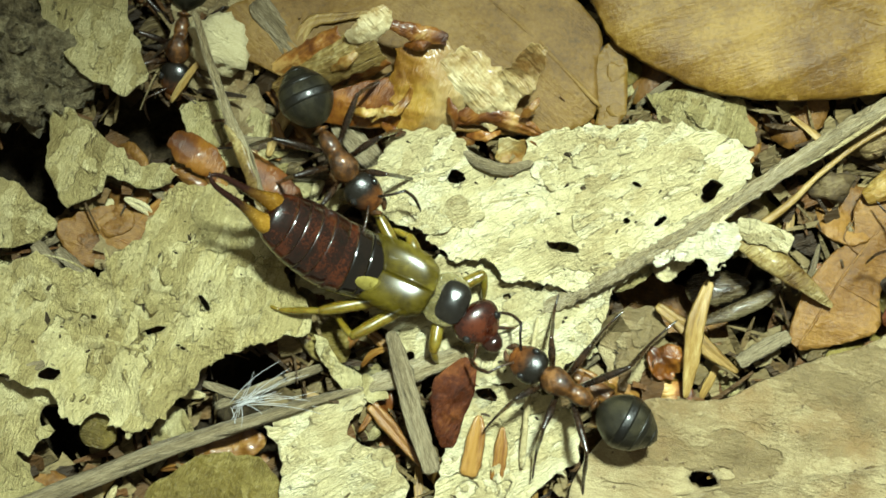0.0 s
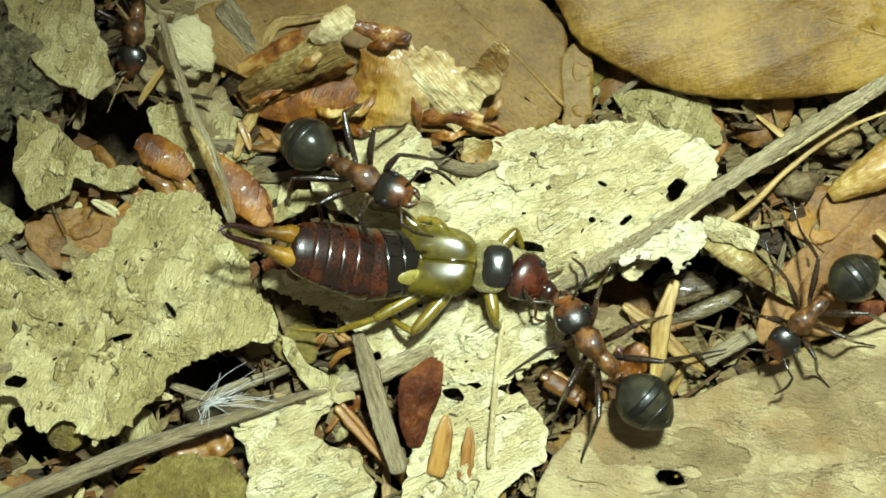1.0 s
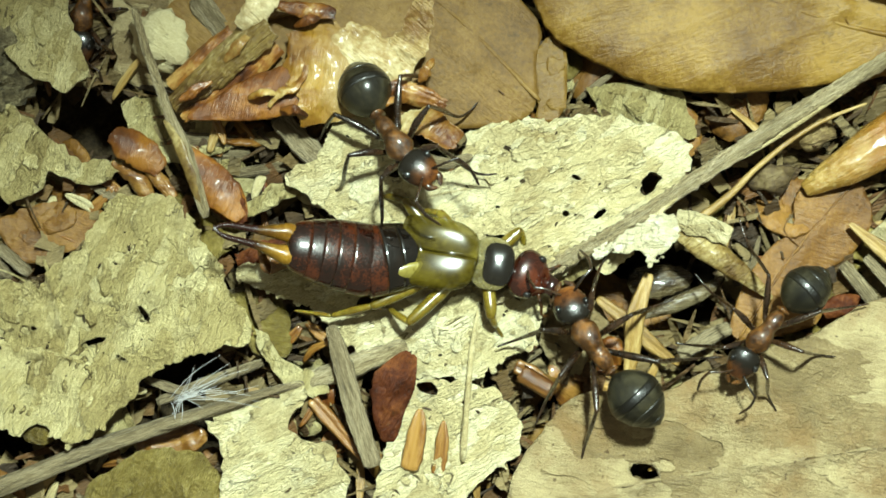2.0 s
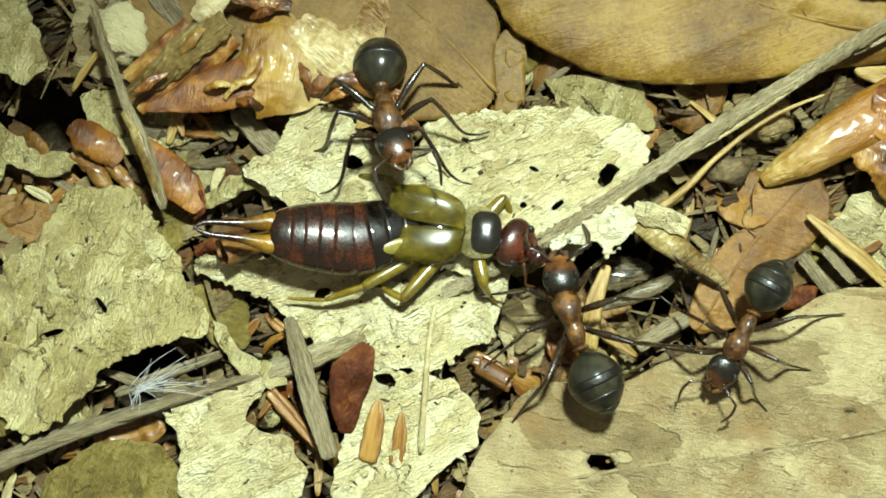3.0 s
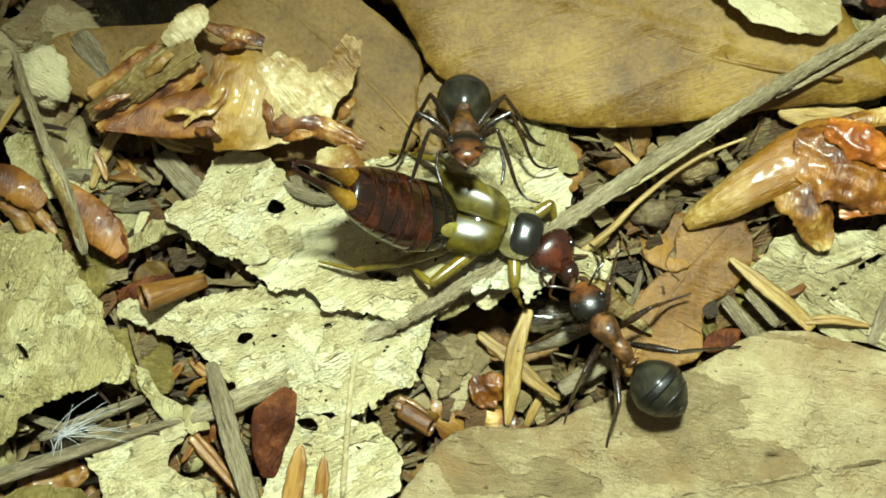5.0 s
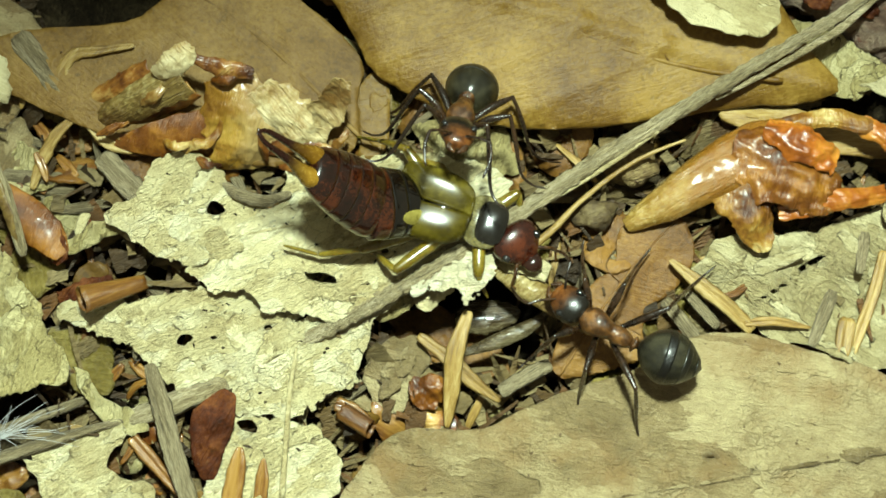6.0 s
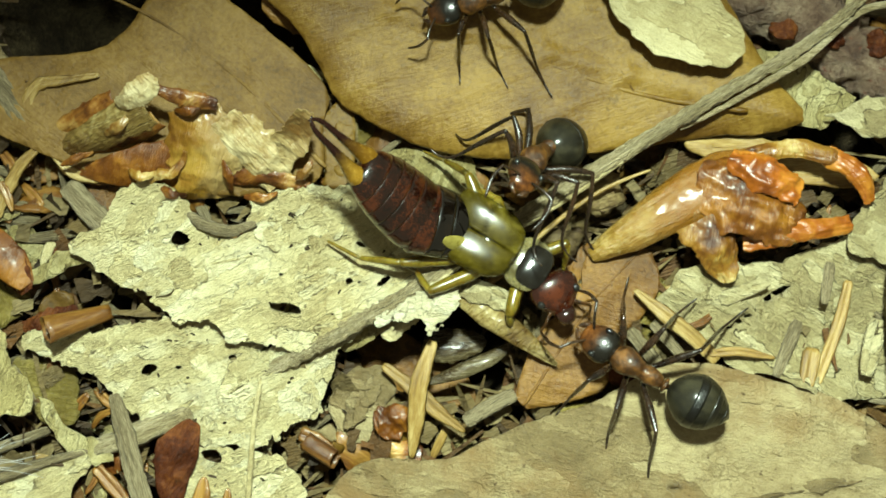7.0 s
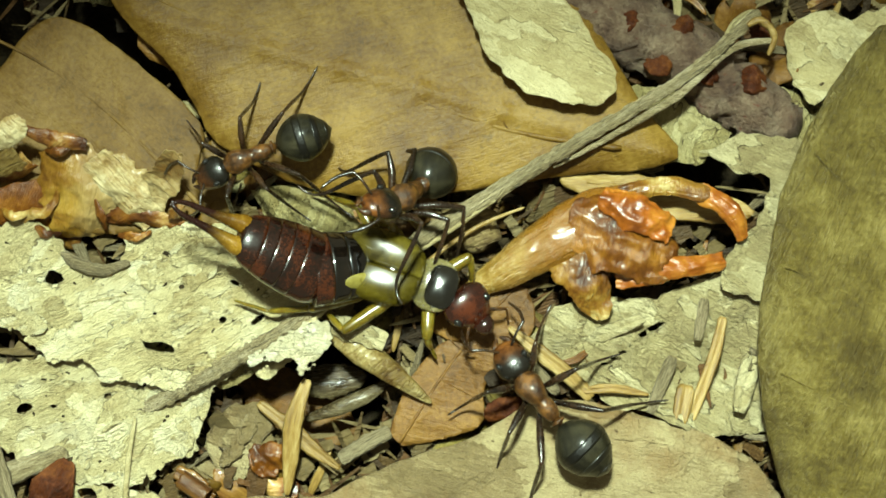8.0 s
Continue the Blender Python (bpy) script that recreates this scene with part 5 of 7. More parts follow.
blade("needle", "thin amber needle lying flat", [(23.8, -2.4), (25.1, -2.3), (26.7, -2.6)], (0.1, 0.1, 0.0), 0.22, NEEDLE)
blade("needle", "amber needle under the grey stick", [(-2.6, -6.9), (-1.5, -8.2), (-0.3, -9.7)], (-0.3, -0.4, -0.5), 0.34, CHESTNUT, taper=(0.8, 1.0, 0.7, 0.2))
blade("needle", "chestnut-brown ribbed needle stump", [(2.1, -7.4), (1.9, -8.7), (1.6, -10.0)], (-0.2, -0.3, -0.4), 0.46, CHESTNUT, taper=(0.3, 0.9, 1.0, 0.9))
blade("needle", "thin chestnut-brown needle stump", [(3.1, -7.9), (3.0, -9.1), (2.8, -10.2)], (-0.3, -0.4, -0.5), 0.32, CHESTNUT, taper=(0.25, 0.9, 1.0, 0.9))
blade("needle", "short orange-brown needle piece", [(6.2, -5.6), (6.9, -5.9), (7.5, -6.4)], (-0.3, -0.3), 0.36, CHESTNUT, taper=(0.9, 1.0, 0.9))
blade("needle", "dark straw needle at the leaf edge", [(-18.1, -5.7), (-17.3, -5.4), (-16.4, -5.1)], (0.5, 0.6, 0.6), 0.26, STICK, taper=(0.8, 1.0, 0.6))
blade("needle", "upright pale needle in the litter", [(30.0, 0.7), (29.5, -1.2), (28.4, -3.8)], (0.0, -0.1, -0.1), 0.28, NEEDLE, taper=(0.7, 1.0, 0.9))
blade("needle", "small orange needle standing in a gap", [(-6.9, 5.5), (-6.6, 4.9), (-6.4, 4.2)], (-0.3, -0.4), 0.22, CHESTNUT)
for pts, wide, z, stuff in (([(27.8, -1.0), (26.7, -3.4)], 0.3, -0.2, STICK), ([(28.3, -2.2), (27.9, -3.9)], 0.42, 0.1, NEEDLE), ([(31.2, -1.0), (30.5, -3.4)], 0.45, 0.0, TAN), ([(24.4, -0.1), (26.5, 0.7)], 0.34, 0.0, TAN), ([(29.2, 1.5), (28.8, -0.3)], 0.26, 0.1, STICK)):
    blade("wood_chip", "pale broken wood chip among leaf crumbs", pts, (z, z + 0.25), wide, stuff, "chip", taper=(0.95, 1.0, 0.9, 0.8))
for pts in ([(-7.4, 7.3), (-6.2, 5.8)], [(-7.9, 4.8), (-6.6, 3.8)], [(-9.3, 3.8), (-8.4, 4.8)], [(-6.2, 5.5), (-5.2, 4.5)], [(-9.8, 4.3), (-7.6, 4.1)], [(-2.9, -3.6), (-1.7, -4.6)], [(-4.1, -4.8), (-3.1, -3.8)], [(-13.0, 0.8), (-11.3, 2.5)], [(-12.5, 3.3), (-11.0, 2.2)]):
    blade("needle", "brown needle fragment in a dark gap", pts, (-1.2, -0.9), 0.26, CHESTNUT, taper=(0.6, 1.0, 0.6))


def shell(name, label, at, size, turn, material, category, cup=0.5, seed=0, fold=0.25, tilt=(0, 0), th=0.07, cell=12, parent=None):
    """A cupped, folded scale: a pointed oval patch, bent across its length and crumpled."""
    n = 2 * cell
    verts, faces = [], []
    for i in range(n + 1):
        u = i / n
        half = math.sin(math.pi * min(max(u, 0.0), 1.0) ** 0.8) ** 0.6 + 0.05
        for j in range(cell + 1):
            v = 2 * j / cell - 1
            x = (u - 0.5) * size[0]
            y = v * half * size[1] / 2 * (1 + 0.35 * wob(u * 5, v, 1.0, seed) + 0.2 * wob(u * 14, v, 1.0, seed + 3))
            z = cup * size[1] * half * (0.22 - 0.42 * abs(v + 0.25 * math.sin(3 * u)) ** 1.3) + cup * 0.12 * size[0] * (0.25 - (u - 0.5) ** 2)
            z += fold * (0.7 - 2.0 * abs(wob(x, y, 0.7, seed)) - 0.9 * abs(wob(x, y, 1.9, seed + 1)) + 0.25 * wob(x, y, 5.0, seed + 2))
            verts.append((x, y, z))
    m, count = cell + 1, len(verts)
    for i in range(n):
        for j in range(cell):
            faces.append([i * m + j, (i + 1) * m + j, (i + 1) * m + j + 1, i * m + j + 1])
    top = len(faces)
    verts += [(x, y, z - th) for x, y, z in verts]
    faces += [[v + count for v in reversed(f)] for f in faces]
    rim = [i * m for i in range(n)] + [n * m + j for j in range(cell)] + [i * m + cell for i in range(n, 0, -1)] + [j for j in range(cell, 0, -1)]
    faces += [[b, a, a + count, b + count] for a, b in zip(rim, rim[1:] + rim[:1])]
    ob = new(name, mesh_of(name, verts, faces, material, True, 2 * top))
    ob.matrix_world = mm(at[0], at[1], at[2], tilt[0], tilt[1], turn)
    if parent is None:
        tagged(ob, label, category)
    return ob


def attach(piece, thing, name=""):
    """Makes a piece a part of its thing, where it lies."""
    here = piece.matrix_world.copy() if piece.parent else piece.matrix_basis.copy()
    piece.parent = thing
    piece.matrix_basis = thing.matrix_basis.inverted() @ here
    if "category" in piece:
        del piece["category"]
    if name:
        piece.name = name
    return piece


def scroll(name, label, points, widths, bends, material, category, roll=0.0, seed=0, th=0.05, ragged=0.3, pleat=0.12, across=18, along=40):
    """A dry curled scale: an arc of the given bend (degrees; below zero cupped upwards) swept along a smooth line, pleated lengthwise, with torn rims."""
    line = spline(points, 12)
    verts, faces = [], []

    def blend(values, u):
        q = u * (len(values) - 1)
        k = min(int(q), len(values) - 2)
        return values[k] + (values[k + 1] - values[k]) * (q - k)

    for i in range(along + 1):
        for j in range(across + 1):
            v = 2 * j / across - 1
            u = i / along
            u = min(max(u + (u - 0.5) * 0.12 * ragged * 4 * wob(v * 2.2, 3.0 if u > 0.5 else 7.0, 1.0, seed), 0.0), 1.0)
            q = u * (len(line) - 1)
            k = min(int(q), len(line) - 2)
            p, d = line[k].lerp(line[k + 1], q - k), (line[k + 1] - line[k]).normalized()
            side = V3(d.y, -d.x, 0).normalized()
            top = side.cross(d)
            lean = radians(roll + 14 * wob(u * 2.0, 1.0, 1.0, seed + 4))
            side, top = side * math.cos(lean) + top * math.sin(lean), top * math.cos(lean) - side * math.sin(lean)
            w = blend(widths, u) * (1 + ragged * abs(v) * (wob(u * 5, 2.0 if v > 0 else 5.0, 1.0, seed + 1) + 0.6 * wob(u * 16, 2.0 if v > 0 else 5.0, 1.0, seed + 2)))
            b = radians(blend(bends, u))
            b = b if abs(b) > 0.05 else 0.05
            r, a = w / abs(b), v * abs(b) / 2
            rise = r * (math.cos(a) - 1) if b > 0 else r * (1 - math.cos(a))
            px, py = p.x + side.x * r * math.sin(a), p.y + side.y * r * math.sin(a)
            fold = pleat * (0.9 - 2.2 * abs(wob(px, py, 0.5, seed + 6)) - 1.2 * abs(wob(px, py, 1.25, seed + 7)) - 0.5 * abs(wob(px, py, 3.0, seed + 8)) - 0.5 * abs(wob(u * 2, v * 3, 1.0, seed + 9)))
            verts.append(tuple(p + side * r * math.sin(a) + top * (rise + fold)))
    m, count = across + 1, len(verts)
    for i in range(along):
        for j in range(across):
            faces.append([i * m + j, i * m + j + 1, (i + 1) * m + j + 1, (i + 1) * m + j])
    tops = len(faces)
    verts += [(x, y, z - th) for x, y, z in verts]
    faces += [[v + count for v in reversed(f)] for f in faces]
    rim = [i * m for i in range(along)] + [along * m + j for j in range(across)] + [i * m + across for i in range(along, 0, -1)] + [j for j in range(across, 0, -1)]
    faces += [[a, b, b + count, a + count] for a, b in zip(rim, rim[1:] + rim[:1])]
    return tagged(new(name, mesh_of(name, verts, faces, material, True, 2 * tops)), label, category)


attach(scroll("flake", "whitish skin peeling from the stalk", [(-8.75, 5.0, 1.25), (-8.2, 4.2, 1.35), (-7.6, 2.6, 1.25), (-7.2, 1.4, 1.1)], [0.15, 0.5, 0.45, 0.15], [40, 70, 40], SHEATH, "bark", -20, 91, ragged=0.5, pleat=0.06, across=10, along=30), STALK)

# curled amber bracts behind the animals
BRACTS = [
    scroll("bract", "long olive-straw bract rolled into a half tube", [(-8.7, 5.8, 0.5), (-6.7, 7.4, 1.3), (-4.4, 9.2, 1.9)], [0.9, 1.7, 2.1, 1.9], [70, 120, 120, 60], SHEATH, "bract", 14, 3, ragged=0.2, pleat=0.09, along=50),
    scroll("bract", "dark red-orange bract lying under a paler one", [(-8.2, 5.2, 0.3), (-6.1, 6.6, 0.8), (-4.0, 8.3, 1.2)], [0.4, 1.1, 1.4, 1.0], [50, 80, 60], AMBER, "bract", -25, 5, ragged=0.15, pleat=0.04),
    scroll("bract", "pointed rust-orange bract, smooth and glossy", [(-7.9, 5.2, 0.8), (-5.6, 5.75, 1.3), (-3.2, 6.4, 1.4)], [0.1, 1.2, 2.1, 2.4], [20, 45, 55, 50], BURNT, "bract", 6, 7, ragged=0.12, pleat=0.035, along=50),
    scroll("bract", "broad translucent golden bract paling to cream", [(-2.5, 9.1, 1.2), (-2.0, 7.6, 1.6), (-1.7, 6.1, 1.6), (-1.5, 4.9, 1.0)], [2.6, 3.5, 3.7, 3.0], [40, 70, 60, 30], FADING, "bract", 6, 9, pleat=0.14, across=36, along=50),
    scroll("bract", "golden wavy bract edge standing over its neighbours", [(-4.3, 5.5, 1.5), (-3.8, 6.1, 1.8), (-3.2, 6.3, 1.9), (-2.7, 7.3, 1.7)], [0.25, 0.6, 0.55, 0.2], [90, 130, 90], GOLDEN, "bract", 30, 11, pleat=0.1),
    scroll("bract", "cream papery bract with frayed rim", [(-1.2, 8.9, 1.3), (0.1, 7.5, 1.5), (1.4, 6.0, 1.3)], [1.2, 2.2, 2.4, 1.3], [30, 70, 60, 20], CREAMY, "bract", 0, 13, ragged=0.4, pleat=0.18),
    scroll("bract", "thin whitish bract tip curling up", [(1.1, 7.2, 0.9), (1.9, 8.5, 1.4), (2.4, 10.0, 2.0)], [1.2, 1.5, 1.2, 0.7], [-30, -60, -50], CREAMY, "bract", 0, 15, ragged=0.4, pleat=0.12),
    scroll("bract", "purple-brown shredded bract edge", [(-0.8, 5.9, 1.1), (1.0, 6.2, 1.3), (3.3, 5.6, 0.9)], [0.6, 1.2, 1.1, 0.4], [60, 110, 70], AMBER, "bract", -15, 17, ragged=0.5, pleat=0.14),
    scroll("bract", "translucent grey-cream bract scrap", [(1.3, 4.8, 0.7), (2.6, 4.7, 1.1), (3.8, 4.0, 0.8)], [0.9, 1.5, 0.8], [-40, -80, -40], HUSK, "bract", 0, 19, ragged=0.3, pleat=0.08),
    scroll("bract", "curled red-brown bract by the stalk", [(-8.9, 6.8, 0.2), (-7.4, 7.9, 0.8), (-6.0, 9.0, 1.0)], [0.8, 1.3, 0.9], [120, 150, 100], AMBER, "bract", 20, 21, pleat=0.08),
    scroll("bract", "pale bract tip with a frayed bluish-white end", [(-5.6, 8.9, 1.7), (-4.7, 9.6, 2.2), (-4.0, 10.6, 2.0)], [0.5, 1.2, 1.3, 0.5], [50, 80, 50], CREAMY, "bract", -10, 23, ragged=0.4, pleat=0.1),
    scroll("bract", "red-brown bract rim along the upper side", [(-4.0, 9.9, 1.7), (-2.6, 9.7, 1.9), (-1.4, 9.5, 1.6)], [0.4, 0.9, 0.5], [80, 110, 60], AMBER, "bract", 15, 25, ragged=0.3, pleat=0.08),
]
for k, (x, y, long, turn, stuff, what) in enumerate(((-7.4, 6.2, 1.6, 30, AMBER, "red-brown"), (-5.6, 8.1, 1.8, 48, HUSK, "straw-pale"), (-4.6, 6.0, 1.4, 5, GOLDEN, "golden"), (-0.9, 6.3, 1.5, -70, BURNT, "orange"), (0.6, 5.6, 1.5, 15, AMBER, "red-brown"), (-3.2, 5.3, 1.3, -15, AMBER, "red-brown"), (2.4, 7.0, 1.2, 60, HUSK, "straw-pale"), (-2.6, 9.2, 1.4, 20, BURNT, "orange"))):
    c, q = long * math.cos(radians(turn)) / 2, long * math.sin(radians(turn)) / 2
    attach(scroll("shred", f"torn {what} sliver", [(x - c, y - q, 1.5), (x + 0.1, y, 1.8 + 0.2 * (k % 3)), (x + c, y + q, 1.5)], [0.15, 0.55, 0.4, 0.1], [60, 110, 40], stuff, "bract", 20 * (k % 3 - 1), 30 + k, ragged=0.5, pleat=0.1, across=10, along=20), BRACTS[(1, 0, 2, 5, 7, 3, 6, 3)[k]])
scroll("bract", "glossy orange to red triangular bud scale", [(-8.0, 4.0, 0.3), (-6.7, 2.5, 0.6), (-5.5, 0.9, 0.2)], [0.3, 1.3, 1.8, 0.7], [60, 70, 60, 40], BURNT, "bud scale", 10, 81, ragged=0.12, pleat=0.05)
scroll("bract", "dark red bud scale below an orange one", [(-7.4, 2.8, 0.0), (-6.3, 1.6, 0.3), (-5.6, 0.6, 0.0)], [0.9, 1.9, 1.5, 0.6], [70, 90, 60], REDSCALE, "bud scale", -15, 82, ragged=0.2, pleat=0.12)
scroll("bract", "red-brown bud scale with a pale rim", [(-11.2, 4.7, 0.2), (-10.0, 3.9, 0.7), (-9.0, 3.0, 0.3)], [0.8, 1.7, 1.5, 0.8], [60, 80, 60], BURNT, "bud scale", 12, 83, ragged=0.2, pleat=0.04)
scroll("bract", "curled brown bud scale", [(-11.2, 3.5, -0.1), (-10.2, 2.7, 0.2), (-9.6, 1.7, -0.1)], [0.6, 1.2, 0.8], [120, 160, 120], CHESTNUT, "bud scale", 0, 84, ragged=0.2)
scroll("bract", "narrow orange-brown bud scale", [(-9.9, 3.4, 0.0), (-9.1, 2.6, 0.3), (-8.5, 1.8, 0.0)], [0.4, 0.9, 0.5], [100, 150, 100], CHESTNUT, "bud scale", 10, 85, ragged=0.2)
shell("bract", "dull orange bud scale in a gap", (*(-8.7, -8.7), -0.9), (3.2, 1.6), 10, CHESTNUT, "bud scale", 0.4, 27, 0.25)
scroll("bract", "dark red-brown bud scale beside the stick", [(1.75, -5.0, 0.2), (1.1, -6.2, 0.4), (0.8, -7.5, 0.1), (0.75, -8.8, -0.3)], [0.5, 2.0, 1.6, 0.5], [20, 50, 60, 40], REDSCALE, "bud scale", 14, 86, ragged=0.15, pleat=0.12)
SPLINTER = scroll("husk", "splinter-shaped olive-straw husk with a pointed tip", [(13.3, 0.4, 0.5), (14.4, -0.5, 0.8), (15.7, -1.5, 0.7), (17.3, -2.8, 0.2)], [1.2, 1.5, 1.2, 0.15], [60, 110, 130, 60], SHEATH, "husk", 8, 71, ragged=0.06, pleat=0.1)
attach(scroll("flap", "grey-olive torn flap above a pointed husk", [(13.1, 0.6, 0.7), (14.2, 0.3, 1.1), (15.4, -0.2, 0.9)], [0.8, 1.1, 0.8], [30, 60, 40], TAN, "husk", 0, 72, ragged=0.2), SPLINTER)
scroll("seed_husk", "silvery ribbed seed husk in a hollow", [(11.7, -3.5, -1.5), (13.2, -3.0, -0.9), (14.4, -2.5, -0.9), (15.5, -1.8, -1.3)], [0.3, 1.0, 1.0, 0.3], [120, 160, 160, 120], SEED, "seed", 0, 73, ragged=0.03, pleat=0.08)
shell("seed_husk", "dark shiny seed husk in shadow", (*(12.9, -1.8), -2.4), (3.0, 1.6), 5, SEED, "seed", 0.6, 35, 0.1)
# small ridged husk behind the needle, not resin
shell("resin_lump", "glossy burnt-orange husk with ridges behind the needle", (*(10.2, -5.1), -0.4), (1.7, 1.5), 40, BURNT, "resin", 0.5, 37, 0.5)
shell("bract", "pale bract under the hanging flake", (*(10.7, -0.6), 0.0), (2.6, 1.3), 45, CREAM, "bract", 0.3, 39, 0.2)
shell("bract", "tiny rust scale at the leaf notch", (*(20.4, -3.1), -0.4), (1.8, 0.9), 25, REDSCALE, "bud scale", 0.4, 41, 0.15)
# the big orange husk
BIG_HUSK = scroll("husk", "large shiny amber husk, hollow and folded", [(18.8, 1.9, 0.1), (20.3, 2.8, 0.8), (22.2, 3.9, 1.3), (24.4, 4.8, 1.6), (26.6, 5.0, 1.3)], [0.8, 2.2, 3.0, 3.6, 3.4], [140, 150, 140, 100, 60], BIGHUSK, "husk", 8, 61, ragged=0.08, pleat=0.07, along=70, across=32)
for name, label, pts, w, bends, stuff, roll, seed in (
        ("fold", "crumpled translucent orange husk", [(23.2, 5.0, 1.5), (24.9, 4.2, 2.1), (26.6, 3.4, 1.9), (27.8, 3.0, 1.2)], [2.0, 3.4, 3.0, 1.6], [50, 90, 80, 40], BURNT, 0, 63),
        ("fold", "deep orange ridge across the husk", [(24.6, 5.9, 2.0), (26.0, 5.2, 2.4), (27.6, 4.3, 1.9)], [1.0, 2.0, 1.3], [70, 100, 70], ORANGE, 10, 64),
        ("flap", "pale drooping husk flap", [(23.6, 3.4, 1.5), (24.2, 2.1, 1.4), (24.7, 0.6, 0.6)], [2.6, 2.6, 1.8, 0.5], [50, 80, 60, 30], GOLDEN, 5, 66),
        ("shred", "bright orange husk shred", [(25.2, 2.5, 1.1), (27.4, 2.7, 1.5), (30.0, 3.1, 0.9)], [1.2, 1.4, 0.9, 0.8], [60, 100, 70], ORANGE, 0, 67),
        ("rim", "golden curved husk rim", [(25.4, 6.0, 1.5), (27.5, 6.3, 1.7), (29.3, 5.9, 1.4)], [0.7, 1.0, 0.8], [80, 110, 80], GOLDEN, 0, 68),
        ("rim_end", "orange end of the curved rim", [(28.8, 6.1, 1.4), (30.2, 5.1, 1.5), (30.8, 4.0, 0.9)], [0.9, 1.1, 0.5], [70, 110, 60], ORANGE, 0, 69)):
    attach(scroll(name, label, pts, w, bends, stuff, "husk", roll, seed, ragged=0.25, pleat=0.28 if name == "fold" else 0.14, across=24), BIG_HUSK)
# purple-brown knobbly stem far behind
STEM = rod("stem", "thick purple-brown knobbly stem with buds", xyz([(22.0, 16.3), (24.9, 14.2), (28.4, 12.4), (30.8, 10.6), (33.2, 8.8)], -0.6, -0.4, -0.6), [1.5, 1.6, 1.5, 1.5, 1.2], PURPLE, "stem", sides=28, rough=0.28, steps=14)
for q, r in (((26.2, 13.5), 0.5), ((28.5, 13.3), 0.45), ((27.4, 11.7), 0.55), ((31.4, 10.9), 0.6), ((29.5, 11.1), 0.4), ((31.9, 13.1), 0.5)):
    bud = shell("bud", "small red bud on the purple stem", (*q, 1.0), (r * 2.2, r * 2), 30 + 90 * r, REDSCALE, "bud", 0.8, int(r * 50), 0.15)
    attach(bud, STEM)


def curl(name, label, at, turn, length, r, material, z, turns=1.15, taper=0.0, lean=0.0, dip=0.0, shrink=0.35):
    """A rolled strip of thin bark, open at both ends; taper: how much narrower its far end is."""
    verts, faces, n, k = [], [], 40, 12
    for i in range(n + 1):
        a = 2 * math.pi * turns * i / n + radians(lean)
        q = r * (1 - shrink * i / n)
        for j in range(k + 1):
            u = j / k
            x = (u - 0.5) * length * (1 - 0.15 * i / n) + 0.14 * wob(i * 0.25, u * 2, 1.0, 4)
            g = q * (1 - taper * u) * (1 + 0.05 * wob(i * 0.4, u * 3, 1.0, 9))
            for w in (1.0, 0.93):
                verts.append((x, g * w * math.sin(a), g * w * math.cos(a)))
    m = 2 * (k + 1)
    for i in range(n):
        for j in range(k):
            o, p = i * m + 2 * j, (i + 1) * m + 2 * j
            faces += [[o, o + 2, p + 2, p], [o + 1, p + 1, p + 3, o + 3]]
        for o, p in ((i * m, (i + 1) * m), (i * m + 2 * k, (i + 1) * m + 2 * k)):
            faces.append([o, p, p + 1, o + 1])
    for o in (0, n * m):
        faces += [[o + 2 * j, o + 2 * j + 1, o + 2 * j + 3, o + 2 * j + 2] for j in range(k)]
    verts, faces = tidy(verts, faces)
    ob = new(name, mesh_of(name, verts, faces, material))
    ob.matrix_world = mm(at[0], at[1], z, 0, 0, turn) @ pose(0, 0, 0, 0, dip, 0)
    return tagged(ob, label, "bark curl")


curl("bark_curl", "rolled red-brown strip of thin bark", (-3.3, -0.7), 20, 3.0, 0.72, CHESTNUT, 0.35, 1.4, 0.45, -60, 30)
curl("bark_curl", "short smooth brown tube of bark", (7.1, -6.3), -32, 1.7, 0.42, CHESTNUT, 0.0, 1.0, 0.0, 150, -14, 0.04)
scroll("bark_sheet", "thin brown bark sheet beside the rolled strip", [(-5.9, -0.9, -0.5), (-4.7, -0.6, -0.1), (-3.4, -0.2, -0.3)], [0.5, 1.1, 0.6], [40, 70, 40], REDSCALE, "bark", 0, 53, ragged=0.4)

# the pale flake that hangs from the twig
leaf("bark_flake", "white crumbling flake hanging below the twig", [(11.3, 0.5), (12.3, 0.9), (13.3, 0.8), (13.2, 0.1), (12.9, -0.8), (12.2, -1.0), (11.8, -1.7), (11.6, -1.6), (11.7, -0.8), (11.1, -0.6), (10.0, -1.0), (10.5, -0.2)], field(1.45, (0, -0.06), (11.9, -0.2), 0.3, 0.8, 0.14, 2.0, seed=90), CHALK, "flake", ragged=0.3, seed=41, cell=0.1)
leaf("bark_flake", "small pale flake peeled from the leaf", [(9.5, -0.4), (10.7, 0.1), (11.3, -0.2), (10.1, -1.0), (9.5, -1.2)], field(1.0, (0, 0.02), (10.5, -0.5), 0.2, 0.8, 0.1, 2.0, seed=91), CHALK, "flake", ragged=0.1, seed=42, cell=0.15)

